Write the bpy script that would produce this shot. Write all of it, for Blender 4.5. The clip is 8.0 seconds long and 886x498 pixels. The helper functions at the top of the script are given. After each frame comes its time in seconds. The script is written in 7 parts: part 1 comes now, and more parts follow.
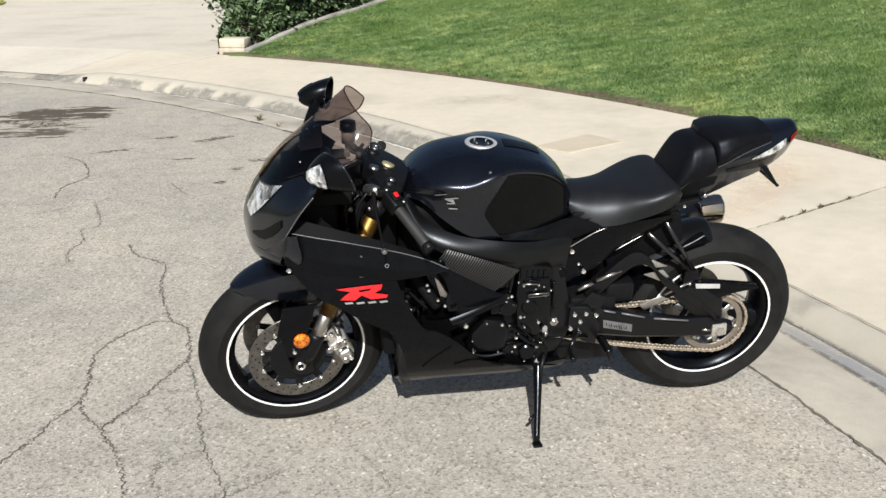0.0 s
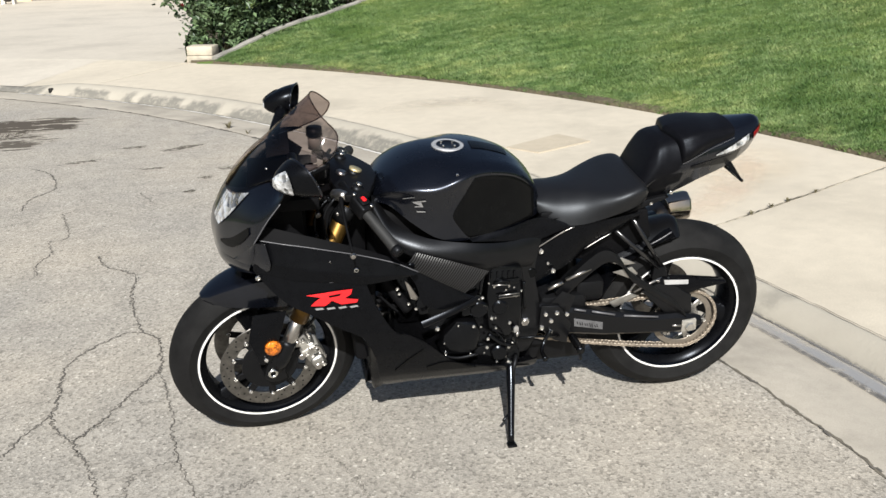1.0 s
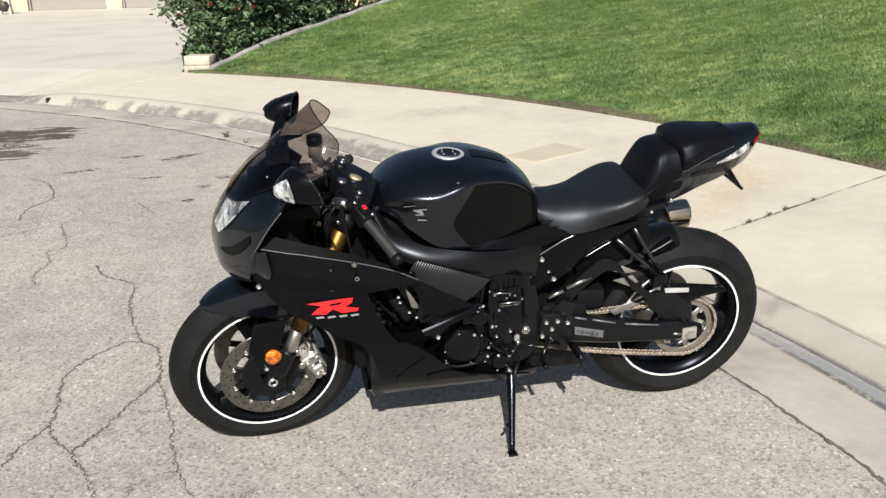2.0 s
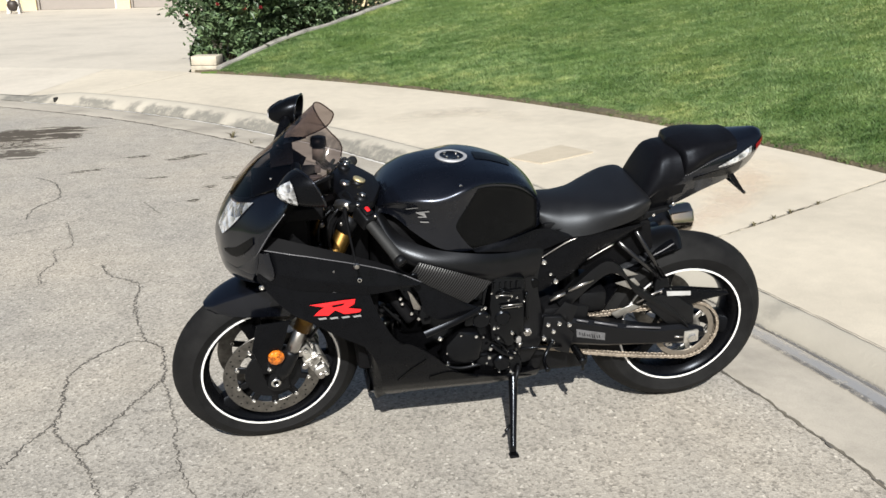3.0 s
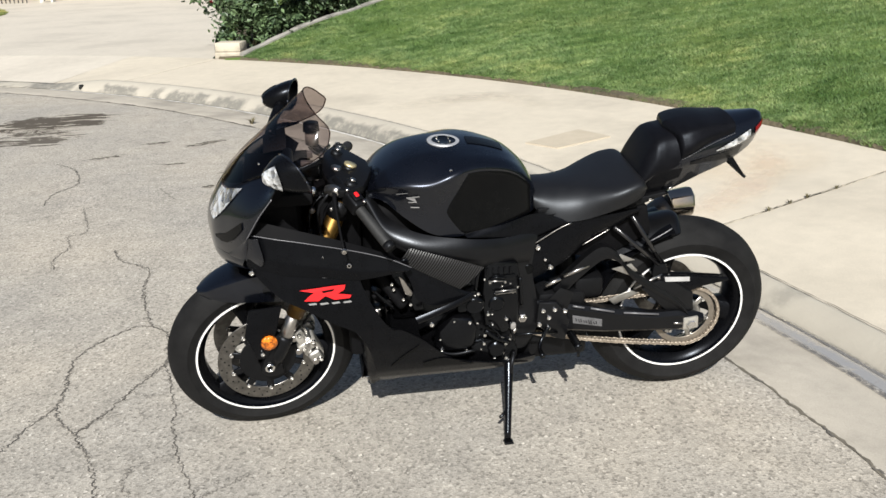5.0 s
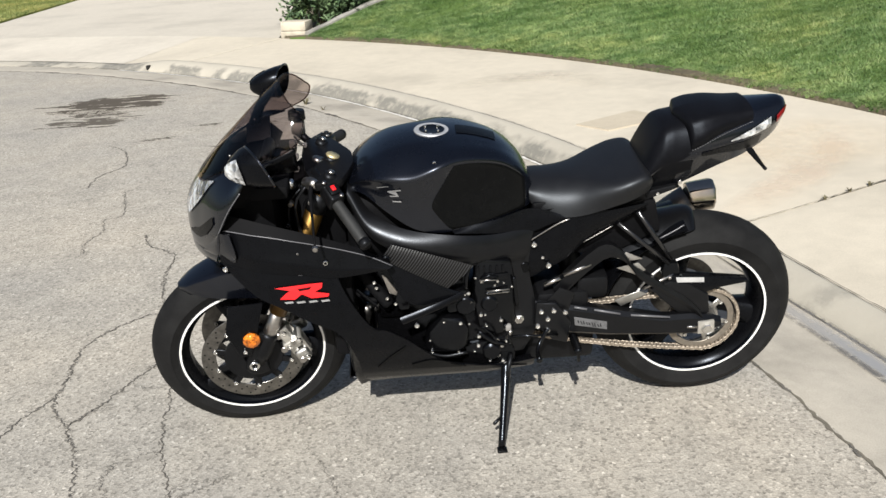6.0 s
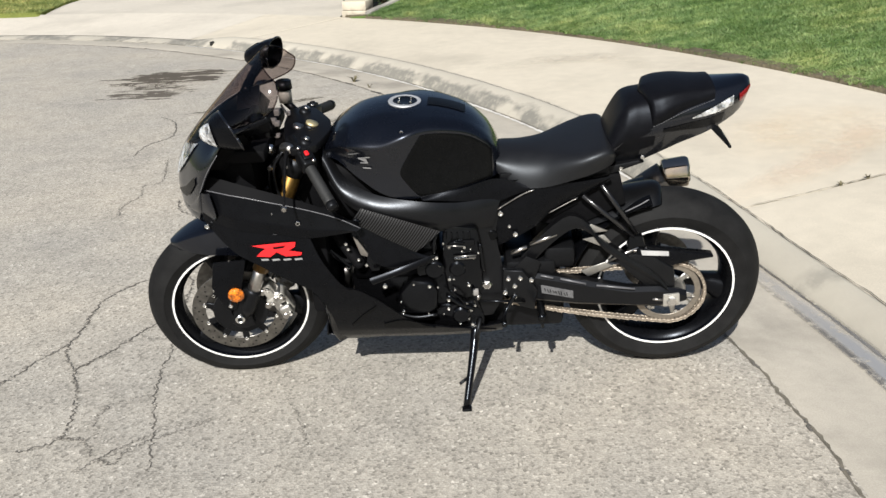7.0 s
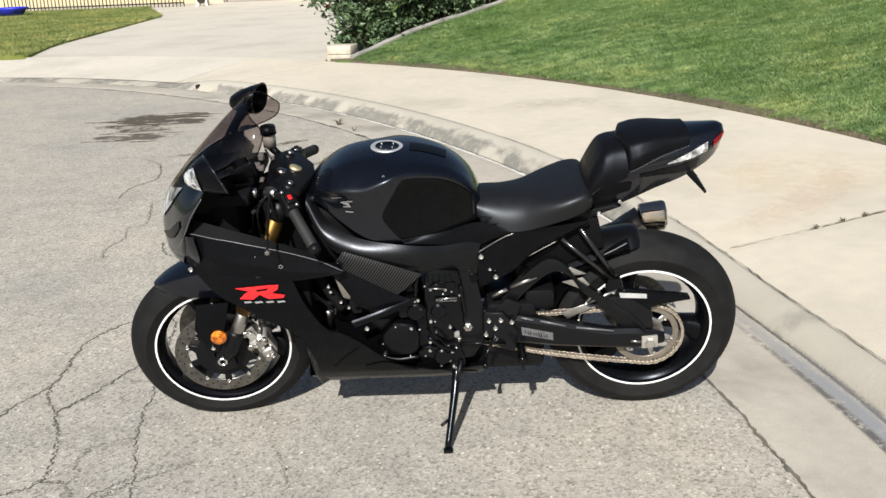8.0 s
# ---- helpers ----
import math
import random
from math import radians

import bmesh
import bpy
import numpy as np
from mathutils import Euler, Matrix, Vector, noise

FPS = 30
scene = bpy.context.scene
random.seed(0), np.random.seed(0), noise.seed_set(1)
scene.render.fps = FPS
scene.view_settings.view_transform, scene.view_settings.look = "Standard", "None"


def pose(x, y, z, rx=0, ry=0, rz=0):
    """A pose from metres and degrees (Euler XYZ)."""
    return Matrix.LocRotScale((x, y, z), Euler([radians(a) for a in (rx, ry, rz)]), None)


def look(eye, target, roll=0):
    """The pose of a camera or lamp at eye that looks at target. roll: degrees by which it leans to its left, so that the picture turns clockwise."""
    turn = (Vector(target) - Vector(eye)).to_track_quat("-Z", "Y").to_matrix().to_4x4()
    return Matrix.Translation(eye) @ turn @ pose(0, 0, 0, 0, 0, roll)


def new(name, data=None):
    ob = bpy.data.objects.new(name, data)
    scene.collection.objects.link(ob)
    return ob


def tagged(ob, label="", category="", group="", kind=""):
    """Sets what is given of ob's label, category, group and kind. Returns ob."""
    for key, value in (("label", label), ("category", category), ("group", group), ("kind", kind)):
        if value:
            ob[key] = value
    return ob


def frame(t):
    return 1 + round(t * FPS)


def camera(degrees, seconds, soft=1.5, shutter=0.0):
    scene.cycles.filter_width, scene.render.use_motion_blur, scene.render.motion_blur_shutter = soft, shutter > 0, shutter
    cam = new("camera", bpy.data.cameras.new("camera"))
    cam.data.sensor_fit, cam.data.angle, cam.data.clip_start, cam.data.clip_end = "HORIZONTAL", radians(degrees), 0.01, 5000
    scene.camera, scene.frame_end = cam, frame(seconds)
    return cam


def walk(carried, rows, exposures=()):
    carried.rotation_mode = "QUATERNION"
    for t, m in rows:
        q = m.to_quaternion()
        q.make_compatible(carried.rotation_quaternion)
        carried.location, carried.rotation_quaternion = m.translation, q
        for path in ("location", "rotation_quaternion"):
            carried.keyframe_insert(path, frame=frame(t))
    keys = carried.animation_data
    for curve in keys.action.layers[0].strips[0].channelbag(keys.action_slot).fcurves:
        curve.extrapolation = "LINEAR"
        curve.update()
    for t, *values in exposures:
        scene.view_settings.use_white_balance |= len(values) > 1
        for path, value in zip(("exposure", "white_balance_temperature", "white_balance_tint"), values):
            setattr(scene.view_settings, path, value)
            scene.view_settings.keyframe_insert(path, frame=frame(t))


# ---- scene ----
cam = camera(51.4, 8.0)
PATH = [
    (0, (-1.219, -2.854, 1.519), (-1.003, -0.973, 0.876), -0.2),
    (0.5, (-1.209, -2.859, 1.522), (-0.957, -0.981, 0.883), -0.7),
    (1, (-1.201, -2.861, 1.52), (-0.932, -0.984, 0.882), -1.2),
    (1.5, (-1.202, -2.863, 1.524), (-0.929, -0.985, 0.893), -1.3),
    (1.7, (-1.210, -2.857, 1.516), (-0.932, -0.977, 0.893), -1.2),
    (2.8, (-1.216, -2.859, 1.520), (-0.944, -0.976, 0.905), -1.0),
    (3, (-1.204, -2.87, 1.524), (-0.939, -0.986, 0.907), -1.0),
    (3.5, (-1.208, -2.875, 1.523), (-0.948, -0.995, 0.893), -0.8),
    (4, (-1.204, -2.871, 1.526), (-0.954, -0.991, 0.889), -1.0),
    (4.5, (-1.124, -2.887, 1.524), (-0.897, -1.002, 0.898), -1.8),
    (4.7, (-1.109, -2.887, 1.522), (-0.892, -1.003, 0.890), -1.8),
    (5.8, (-0.869, -2.734, 1.498), (-0.816, -0.853, 0.820), -2.6),
    (6, (-0.783, -2.713, 1.503), (-0.781, -0.834, 0.818), -3.0),
    (6.2, (-0.706, -2.717, 1.492), (-0.746, -0.841, 0.799), -2.9),
    (6.5, (-0.559, -2.778, 1.495), (-0.681, -0.917, 0.771), -3.0),
    (6.8, (-0.493, -2.833, 1.489), (-0.654, -0.974, 0.769), -2.7),
    (7, (-0.469, -2.853, 1.488), (-0.632, -0.991, 0.777), -2.8),
    (7.2, (-0.467, -2.866, 1.490), (-0.616, -0.992, 0.806), -2.5),
    (7.5, (-0.458, -2.879, 1.5), (-0.601, -0.994, 0.85), -2.8),
    (8, (-0.456, -2.887, 1.505), (-0.584, -0.993, 0.877), -2.4),
]
walk(cam, [(t, look(eye, target, roll)) for t, eye, target, roll in PATH])

# ---------------------------------------------------------------- light
SUN_AZ, SUN_EL = 187.0, 38.0      # degrees: compass turn of the sun from +y towards +x, and its height
world = bpy.data.worlds.new("sky")
scene.world = world
world.use_nodes = True
wn = world.node_tree
sky = wn.nodes.new("ShaderNodeTexSky")
sky.sky_type, sky.sun_disc = "NISHITA", False
sky.sun_elevation, sky.sun_rotation = radians(SUN_EL), radians(SUN_AZ)
sky.air_density, sky.dust_density = 1.0, 2.2
wn.nodes["Background"].inputs["Strength"].default_value = 0.05
wn.links.new(sky.outputs[0], wn.nodes["Background"].inputs["Color"])
sun_to = Vector((math.sin(radians(SUN_AZ)) * math.cos(radians(SUN_EL)), math.cos(radians(SUN_AZ)) * math.cos(radians(SUN_EL)), math.sin(radians(SUN_EL))))
sun = new("sun", bpy.data.lights.new("sun", "SUN"))
sun.data.energy, sun.data.angle, sun.data.color = 5.0, radians(0.55), (0.98, 0.97, 0.93)
sun.matrix_world = look(sun_to * 40, (0, 0, 0))
scene.view_settings.exposure = 0.55


# ---------------------------------------------------------------- materials
def material(name, base, rough=0.5, metal=0.0, coat=0.0, spec=0.5):
    m = bpy.data.materials.new(name)
    m.use_nodes = True
    b = m.node_tree.nodes["Principled BSDF"]
    b.inputs["Base Color"].default_value = (*base, 1)
    b.inputs["Roughness"].default_value = rough
    b.inputs["Metallic"].default_value = metal
    b.inputs["Coat Weight"].default_value = coat
    b.inputs["Coat Roughness"].default_value = 0.03
    b.inputs["Specular IOR Level"].default_value = spec
    return m


def bsdf(m):
    return m.node_tree.nodes["Principled BSDF"]


def node(m, kind, **values):
    n = m.node_tree.nodes.new(kind)
    for k, v in values.items():
        n.inputs[k].default_value = v
    return n


def coords(m, world_space=True):
    """World place of the shaded point, or its place in the object."""
    if world_space:
        return node(m, "ShaderNodeNewGeometry").outputs["Position"]
    return node(m, "ShaderNodeTexCoord").outputs["Object"]


def noise_at(m, where, scale, detail=4.0, rough=0.55):
    n = node(m, "ShaderNodeTexNoise", Scale=scale, Detail=detail, Roughness=rough)
    m.node_tree.links.new(where, n.inputs["Vector"])
    return n.outputs["Fac"]


def ramp(m, fac, *stops):
    """Colours at places 0..1 of fac."""
    r = node(m, "ShaderNodeValToRGB")
    el = r.color_ramp.elements
    while len(el) < len(stops):
        el.new(0.5)
    for e, (p, c) in zip(el, stops):
        e.position, e.color = p, (*c, 1) if len(c) == 3 else c
    m.node_tree.links.new(fac, r.inputs["Fac"])
    return r.outputs["Color"]


def grey(v):
    return (v, v, v)


def mix(m, fac, a, b, how="MIX"):
    n = node(m, "ShaderNodeMix")
    n.data_type, n.blend_type, n.clamp_factor = "RGBA", how, True
    links = m.node_tree.links
    for s, v in ((n.inputs[0], fac), (n.inputs[6], a), (n.inputs[7], b)):
        if hasattr(v, "links"):
            links.new(v, s)
        elif isinstance(v, tuple):
            s.default_value = (*v, 1)
        else:
            s.default_value = v
    return n.outputs[2]


def colour(m, socket):
    m.node_tree.links.new(socket, bsdf(m).inputs["Base Color"])


def roughen(m, fac, low, high):
    n = node(m, "ShaderNodeMapRange")
    n.inputs["To Min"].default_value, n.inputs["To Max"].default_value = low, high
    m.node_tree.links.new(fac, n.inputs["Value"])
    m.node_tree.links.new(n.outputs[0], bsdf(m).inputs["Roughness"])


def bump(m, height, strength, distance):
    n = node(m, "ShaderNodeBump", Strength=strength, Distance=distance)
    m.node_tree.links.new(height, n.inputs["Height"])
    m.node_tree.links.new(n.outputs[0], bsdf(m).inputs["Normal"])


def plain(name, base, rough=0.5, metal=0.0, coat=0.0, vary=0.12, scale=60.0, relief=0.0, world_space=False, spec=0.5):
    """A surface with grain and a slower drift of tone and gloss."""
    m = material(name, base, rough, metal, coat, spec)
    w = coords(m, world_space)
    fine, slow = noise_at(m, w, scale), noise_at(m, w, scale / 9, 2.0)
    dark, light = tuple(c * (1 - vary) for c in base), tuple(min(1, c * (1 + vary)) for c in base)
    both = mix(m, 0.5, fine, slow)
    colour(m, ramp(m, both, (0.3, dark), (0.7, light)))
    roughen(m, both, max(0.02, rough * 0.8), min(1, rough * 1.2))
    if relief:
        bump(m, fine, 0.5, relief)
    return m


def asphalt_material():
    m = material("worn_asphalt", (0.3, 0.29, 0.27), 0.9)
    w = coords(m)
    stones = node(m, "ShaderNodeTexVoronoi", Scale=108.0)
    m.node_tree.links.new(w, stones.inputs["Vector"])
    grain = ramp(m, stones.outputs["Color"], (0.06, (0.18, 0.17, 0.154)), (0.35, (0.315, 0.3, 0.274)), (0.85, (0.405, 0.385, 0.353)), (0.97, (0.58, 0.558, 0.52)))
    fines = ramp(m, noise_at(m, w, 210.0, 3.0), (0.3, grey(0.68)), (0.7, grey(1.24)))
    c = mix(m, 0.8, grain, fines, "MULTIPLY")
    drift = ramp(m, noise_at(m, w, 0.9, 5.0), (0.3, (0.91, 0.895, 0.875)), (0.5, (1.06, 1.025, 0.97)), (0.72, (1.18, 1.115, 1.02)))
    c = mix(m, 1.0, c, drift, "MULTIPLY")
    blotch = ramp(m, noise_at(m, w, 6.0, 4.0), (0.3, grey(0.86)), (0.65, grey(1.06)))
    c = mix(m, 0.8, c, blotch, "MULTIPLY")
    colour(m, c)
    pit = mix(m, 0.5, stones.outputs["Distance"], noise_at(m, w, 140.0, 3.0))
    bump(m, pit, 0.55, 0.005)
    return m


def concrete_material(name, base, stain=0.25, scale=1.0):
    m = material(name, base, 0.85)
    w = coords(m)
    b = base
    slow = ramp(m, noise_at(m, w, 0.8 * scale, 5.0, 0.6), (0.32, tuple(c * (1 - stain) for c in b)), (0.5, b), (0.7, tuple(min(1, c * (1 + stain * 0.35)) for c in b)))
    mid = ramp(m, noise_at(m, w, 9.0 * scale, 5.0), (0.3, grey(0.94)), (0.7, grey(1.045)))
    grit = ramp(m, noise_at(m, w, 240.0, 2.0), (0.3, grey(0.9)), (0.7, grey(1.09)))
    c = mix(m, 1.0, mix(m, 1.0, slow, mid, "MULTIPLY"), grit, "MULTIPLY")
    colour(m, c)
    bump(m, mix(m, 0.5, noise_at(m, w, 240.0, 2.0), noise_at(m, w, 30.0, 4.0)), 0.25, 0.002)
    return m


M_ASPHALT = asphalt_material()
M_PAVE = concrete_material("pavement_concrete", (0.53, 0.475, 0.385), 0.16)
M_DRIVE = concrete_material("driveway_concrete", (0.52, 0.475, 0.405), 0.14)
M_GUTTER = concrete_material("gutter_concrete", (0.39, 0.355, 0.3), 0.3, 2.0)
M_SLURRY = concrete_material("bleached_gutter_concrete", (0.62, 0.6, 0.56), 0.2, 3.0)
M_LID = concrete_material("lid_concrete", (0.45, 0.39, 0.3), 0.15)
M_STRIP = concrete_material("border_concrete", (0.26, 0.248, 0.222), 0.5, 6.0)
M_BLOCK = concrete_material("cream_block", (0.47, 0.42, 0.335), 0.35, 5.0)
M_STUCCO = concrete_material("cream_stucco", (0.62, 0.5, 0.32), 0.08, 2.0)
M_SOIL = plain("dry_soil", (0.085, 0.07, 0.042), 0.95, vary=0.5, scale=30, relief=0.02, world_space=True)


def noise_plus(m, along, cloud):
    """A place along one axis in tenths of 10 m, with a ragged edge."""
    n = node(m, "ShaderNodeMath")
    n.operation = "MULTIPLY_ADD"
    n.inputs[1].default_value = 0.1
    m.node_tree.links.new(along, n.inputs[0])
    m.node_tree.links.new(cloud, n.inputs[2])
    half = node(m, "ShaderNodeMath")
    half.operation = "SUBTRACT"
    half.inputs[1].default_value = 0.3
    m.node_tree.links.new(n.outputs[0], half.inputs[0])
    return half.outputs[0]


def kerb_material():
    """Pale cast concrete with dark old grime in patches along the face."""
    m = material("kerb_concrete", (0.45, 0.41, 0.34), 0.85)
    w = coords(m)
    base = ramp(m, noise_at(m, w, 3.0, 6.0), (0.3, (0.36, 0.33, 0.277)), (0.7, (0.415, 0.382, 0.32)))
    patch = ramp(m, noise_at(m, w, 1.2, 4.0, 0.6), (0.44, grey(0.0)), (0.5, grey(1.0)))
    streak = ramp(m, noise_at(m, w, 13.0, 8.0, 0.75), (0.36, grey(0.35)), (0.52, grey(1.0)))
    grime = mix(m, 1.0, patch, streak, "MULTIPLY")
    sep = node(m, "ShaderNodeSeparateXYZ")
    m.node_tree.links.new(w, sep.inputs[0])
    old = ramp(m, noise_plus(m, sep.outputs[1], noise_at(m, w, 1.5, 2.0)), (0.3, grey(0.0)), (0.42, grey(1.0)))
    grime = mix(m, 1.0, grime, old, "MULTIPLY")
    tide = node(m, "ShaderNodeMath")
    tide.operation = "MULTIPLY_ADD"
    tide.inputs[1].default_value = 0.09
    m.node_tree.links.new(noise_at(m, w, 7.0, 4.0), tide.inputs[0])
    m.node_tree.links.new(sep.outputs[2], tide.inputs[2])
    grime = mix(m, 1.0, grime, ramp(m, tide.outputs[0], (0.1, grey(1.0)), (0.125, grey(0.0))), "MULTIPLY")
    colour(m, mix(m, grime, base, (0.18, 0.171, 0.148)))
    bump(m, noise_at(m, w, 60.0, 5.0), 0.35, 0.005)
    return m


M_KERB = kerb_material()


def patchy(name, base, rough, scale, low, high, stretch=(1, 1, 1), spec=0.5, crisp=False):
    """A film with ragged edges: its cover comes from noise, the rest is clear."""
    m = material(name, base, rough, spec=spec)
    w = coords(m, False)
    mp = node(m, "ShaderNodeMapping", Scale=stretch)
    m.node_tree.links.new(w, mp.inputs["Vector"])
    cloud = noise_at(m, mp.outputs[0], scale, 6.0, 0.65)
    c = ramp(m, cloud, (low, grey(0.0)), (high, grey(1.0)))
    uv = node(m, "ShaderNodeTexCoord").outputs["UV"]
    grad = node(m, "ShaderNodeVectorMath")
    grad.operation = "DISTANCE"
    grad.inputs[1].default_value = (0.5, 0.5, 0)
    m.node_tree.links.new(uv, grad.inputs[0])
    edge = ramp(m, grad.outputs["Value"], (0.22, grey(1.0)), (0.5, grey(0.0)))
    a = mix(m, 1.0, c, edge, "MULTIPLY")
    if crisp:
        shore = mix(m, 1.0, cloud, ramp(m, grad.outputs["Value"], (0.2, grey(1.0)), (0.5, grey(0.55))), "MULTIPLY")
        a = ramp(m, shore, (low, grey(0.0)), (high, grey(0.95)))
    m.node_tree.links.new(a, bsdf(m).inputs["Alpha"])
    return m


def grass_material(name="grass_blades", dry=(1, 1, 1)):
    m = material(name, (0.07, 0.13, 0.025), 0.6, spec=0.3)
    w = coords(m)
    isl = node(m, "ShaderNodeNewGeometry").outputs["Random Per Island"]
    one = ramp(m, isl, (0.0, (0.108, 0.172, 0.06)), (0.5, (0.125, 0.2, 0.07)), (0.85, (0.15, 0.225, 0.085)), (1.0, (0.2, 0.25, 0.125)))
    drift = ramp(m, noise_at(m, w, 0.9, 5.0, 0.65), (0.36, (0.58, 0.7, 0.5)), (0.5, grey(1.0)), (0.66, (1.42, 1.2, 1.1)))
    tufts = ramp(m, noise_at(m, w, 8.0, 4.0, 0.65), (0.37, (0.58, 0.66, 0.56)), (0.5, grey(1.0)), (0.63, (1.36, 1.26, 1.28)))
    mp = node(m, "ShaderNodeMapping", Scale=(0.6, 1.7, 1), Rotation=(0, 0, radians(18)))
    m.node_tree.links.new(w, mp.inputs["Vector"])
    swath = ramp(m, noise_at(m, mp.outputs[0], 2.6, 5.0, 0.7), (0.4, (0.6, 0.68, 0.56)), (0.5, grey(1.0)), (0.61, (1.36, 1.24, 1.26)))
    c = mix(m, 1.0, mix(m, 1.0, mix(m, 1.0, one, drift, "MULTIPLY"), tufts, "MULTIPLY"), swath, "MULTIPLY")
    colour(m, mix(m, 1.0, c, dry, "MULTIPLY"))
    return m


def turf_material(name="turf_ground", dry=(1, 1, 1)):
    m = material(name, (0.06, 0.09, 0.025), 0.95, spec=0.1)
    w = coords(m)
    a = ramp(m, noise_at(m, w, 70.0, 4.0, 0.7), (0.25, (0.045, 0.08, 0.02)), (0.5, (0.088, 0.145, 0.042)), (0.75, (0.15, 0.2, 0.068)))
    b = ramp(m, noise_at(m, w, 1.1, 5.0, 0.6), (0.3, grey(0.75)), (0.7, (1.2, 1.12, 1.0)))
    colour(m, mix(m, 1.0, mix(m, 1.0, a, b, "MULTIPLY"), dry, "MULTIPLY"))
    bump(m, noise_at(m, w, 70.0, 4.0), 0.8, 0.03)
    return m


def leaf_material(name, dark, light):
    m = material(name, dark, 0.42, spec=0.45)
    isl = node(m, "ShaderNodeNewGeometry").outputs["Random Per Island"]
    colour(m, ramp(m, isl, (0.0, dark), (0.7, light), (1.0, tuple(c * 1.5 for c in light))))
    return m


M_GRASS, M_TURF = grass_material(), turf_material()
M_GRASSDRY, M_TURFDRY = grass_material("dry_grass_blades", (1.5, 1.12, 1.05)), turf_material("dry_turf", (1.9, 1.4, 1.35))
M_LEAF = leaf_material("rose_leaves", (0.03, 0.055, 0.026), (0.1, 0.15, 0.07))
M_WEED = plain("dry_weed", (0.11, 0.095, 0.05), 0.8, vary=0.4, scale=80, world_space=True)
M_STEM = plain("rose_stem", (0.07, 0.06, 0.03), 0.8, vary=0.3)
M_PETAL = plain("red_petals", (0.17, 0.01, 0.014), 0.5, vary=0.3)
M_IRON = plain("black_iron", (0.012, 0.012, 0.012), 0.45, vary=0.3)
M_GARAGE = plain("taupe_door_paint", (0.27, 0.24, 0.215), 0.6, vary=0.06, scale=6, world_space=True)
M_WHITE = plain("white_paint", (0.75, 0.72, 0.66), 0.55, vary=0.06)
M_BLUE = plain("blue_plastic", (0.02, 0.03, 0.5), 0.4, vary=0.1)
M_DARKPOT = plain("dark_ceramic", (0.04, 0.03, 0.025), 0.5, vary=0.3)
M_CRACK = plain("crack_shadow", (0.11, 0.1, 0.087), 0.95, vary=0.45, scale=40, world_space=True)
M_JOINT = plain("joint_dirt", (0.13, 0.115, 0.09), 0.95, vary=0.45, scale=25, world_space=True)
M_OIL = patchy("old_oil_film", (0.095, 0.083, 0.07), 0.9, 6.0, 0.46, 0.49, (0.5, 1.7, 1), 0.12, True)
M_OILCORE = patchy("oil_film", (0.075, 0.064, 0.053), 0.9, 5.0, 0.41, 0.44, (0.55, 1.7, 1), 0.12, True)
M_WET = patchy("damp_gutter_film", (0.25, 0.25, 0.255), 0.3, 14.0, 0.26, 0.46, (1, 1, 1))
M_SLIME = patchy("dark_gutter_slime", (0.11, 0.105, 0.1), 0.5, 26.0, 0.36, 0.5, (1, 1, 1))
M_PATCH = patchy("dark_tar_fleck", (0.075, 0.066, 0.055), 0.9, 24.0, 0.46, 0.49, (0.6, 1.6, 1), 0.12, True)
M_TRAIL = patchy("pinkish_water_trail", (0.45, 0.37, 0.295), 0.85, 4.0, 0.28, 0.75, (1, 1, 1))
M_SCUFF = patchy("grey_scuff_film", (0.36, 0.33, 0.28), 0.85, 3.0, 0.35, 0.85, (1, 1, 1))
M_RUST = patchy("tan_water_mark", (0.45, 0.375, 0.28), 0.85, 2.0, 0.35, 0.9, (1, 1, 1))


# ---------------------------------------------------------------- mesh helpers
def finish(name, bm, mat, parent=None, label="", smooth=40.0):
    for f in bm.faces:
        f.smooth = smooth > 0
    if smooth > 0:
        for e in bm.edges:
            e.smooth = len(e.link_faces) != 2 or e.calc_face_angle(0.0) < radians(smooth)
    me = bpy.data.meshes.new(name)
    bm.to_mesh(me)
    bm.free()
    for one in mat if isinstance(mat, (list, tuple)) else (mat,):
        me.materials.append(one)
    ob = new(name, me)
    if parent is not None:
        ob.parent = parent
    if label:
        ob["label"] = label
    return ob


def part(name, bm, mat, parent, label="", smooth=40.0):
    return finish(name, bm, mat, parent, label, smooth)


def again(ob, parent, m=None):
    """A further piece on the same mesh."""
    o = new(ob.name.split(".")[0], ob.data)
    o.parent = parent
    o.matrix_basis = m if m is not None else ob.matrix_basis
    return o


def holder(name, m=None):
    ob = new(name)
    if m is not None:
        ob.matrix_world = m
    return ob


def spline(points, n):
    """n points evenly along a smooth curve through the given ones."""
    p = np.array(points, float)
    if len(p) == 2:
        return np.array([p[0] + (p[1] - p[0]) * i / (n - 1) for i in range(n)])
    q = np.vstack([2 * p[0] - p[1], p, 2 * p[-1] - p[-2]])
    fine = []
    for i in range(1, len(q) - 2):
        for u in np.linspace(0, 1, 12, endpoint=False):
            a, b, c, d = q[i - 1], q[i], q[i + 1], q[i + 2]
            fine.append(0.5 * (2 * b + (c - a) * u + (2 * a - 5 * b + 4 * c - d) * u * u + (3 * b - a - 3 * c + d) * u ** 3))
    fine = np.array(fine + [p[-1]])
    s = np.concatenate([[0], np.cumsum(np.linalg.norm(np.diff(fine, axis=0), axis=1))])
    t = np.linspace(0, s[-1], n)
    return np.array([np.interp(t, s, fine[:, k]) for k in range(p.shape[1])]).T


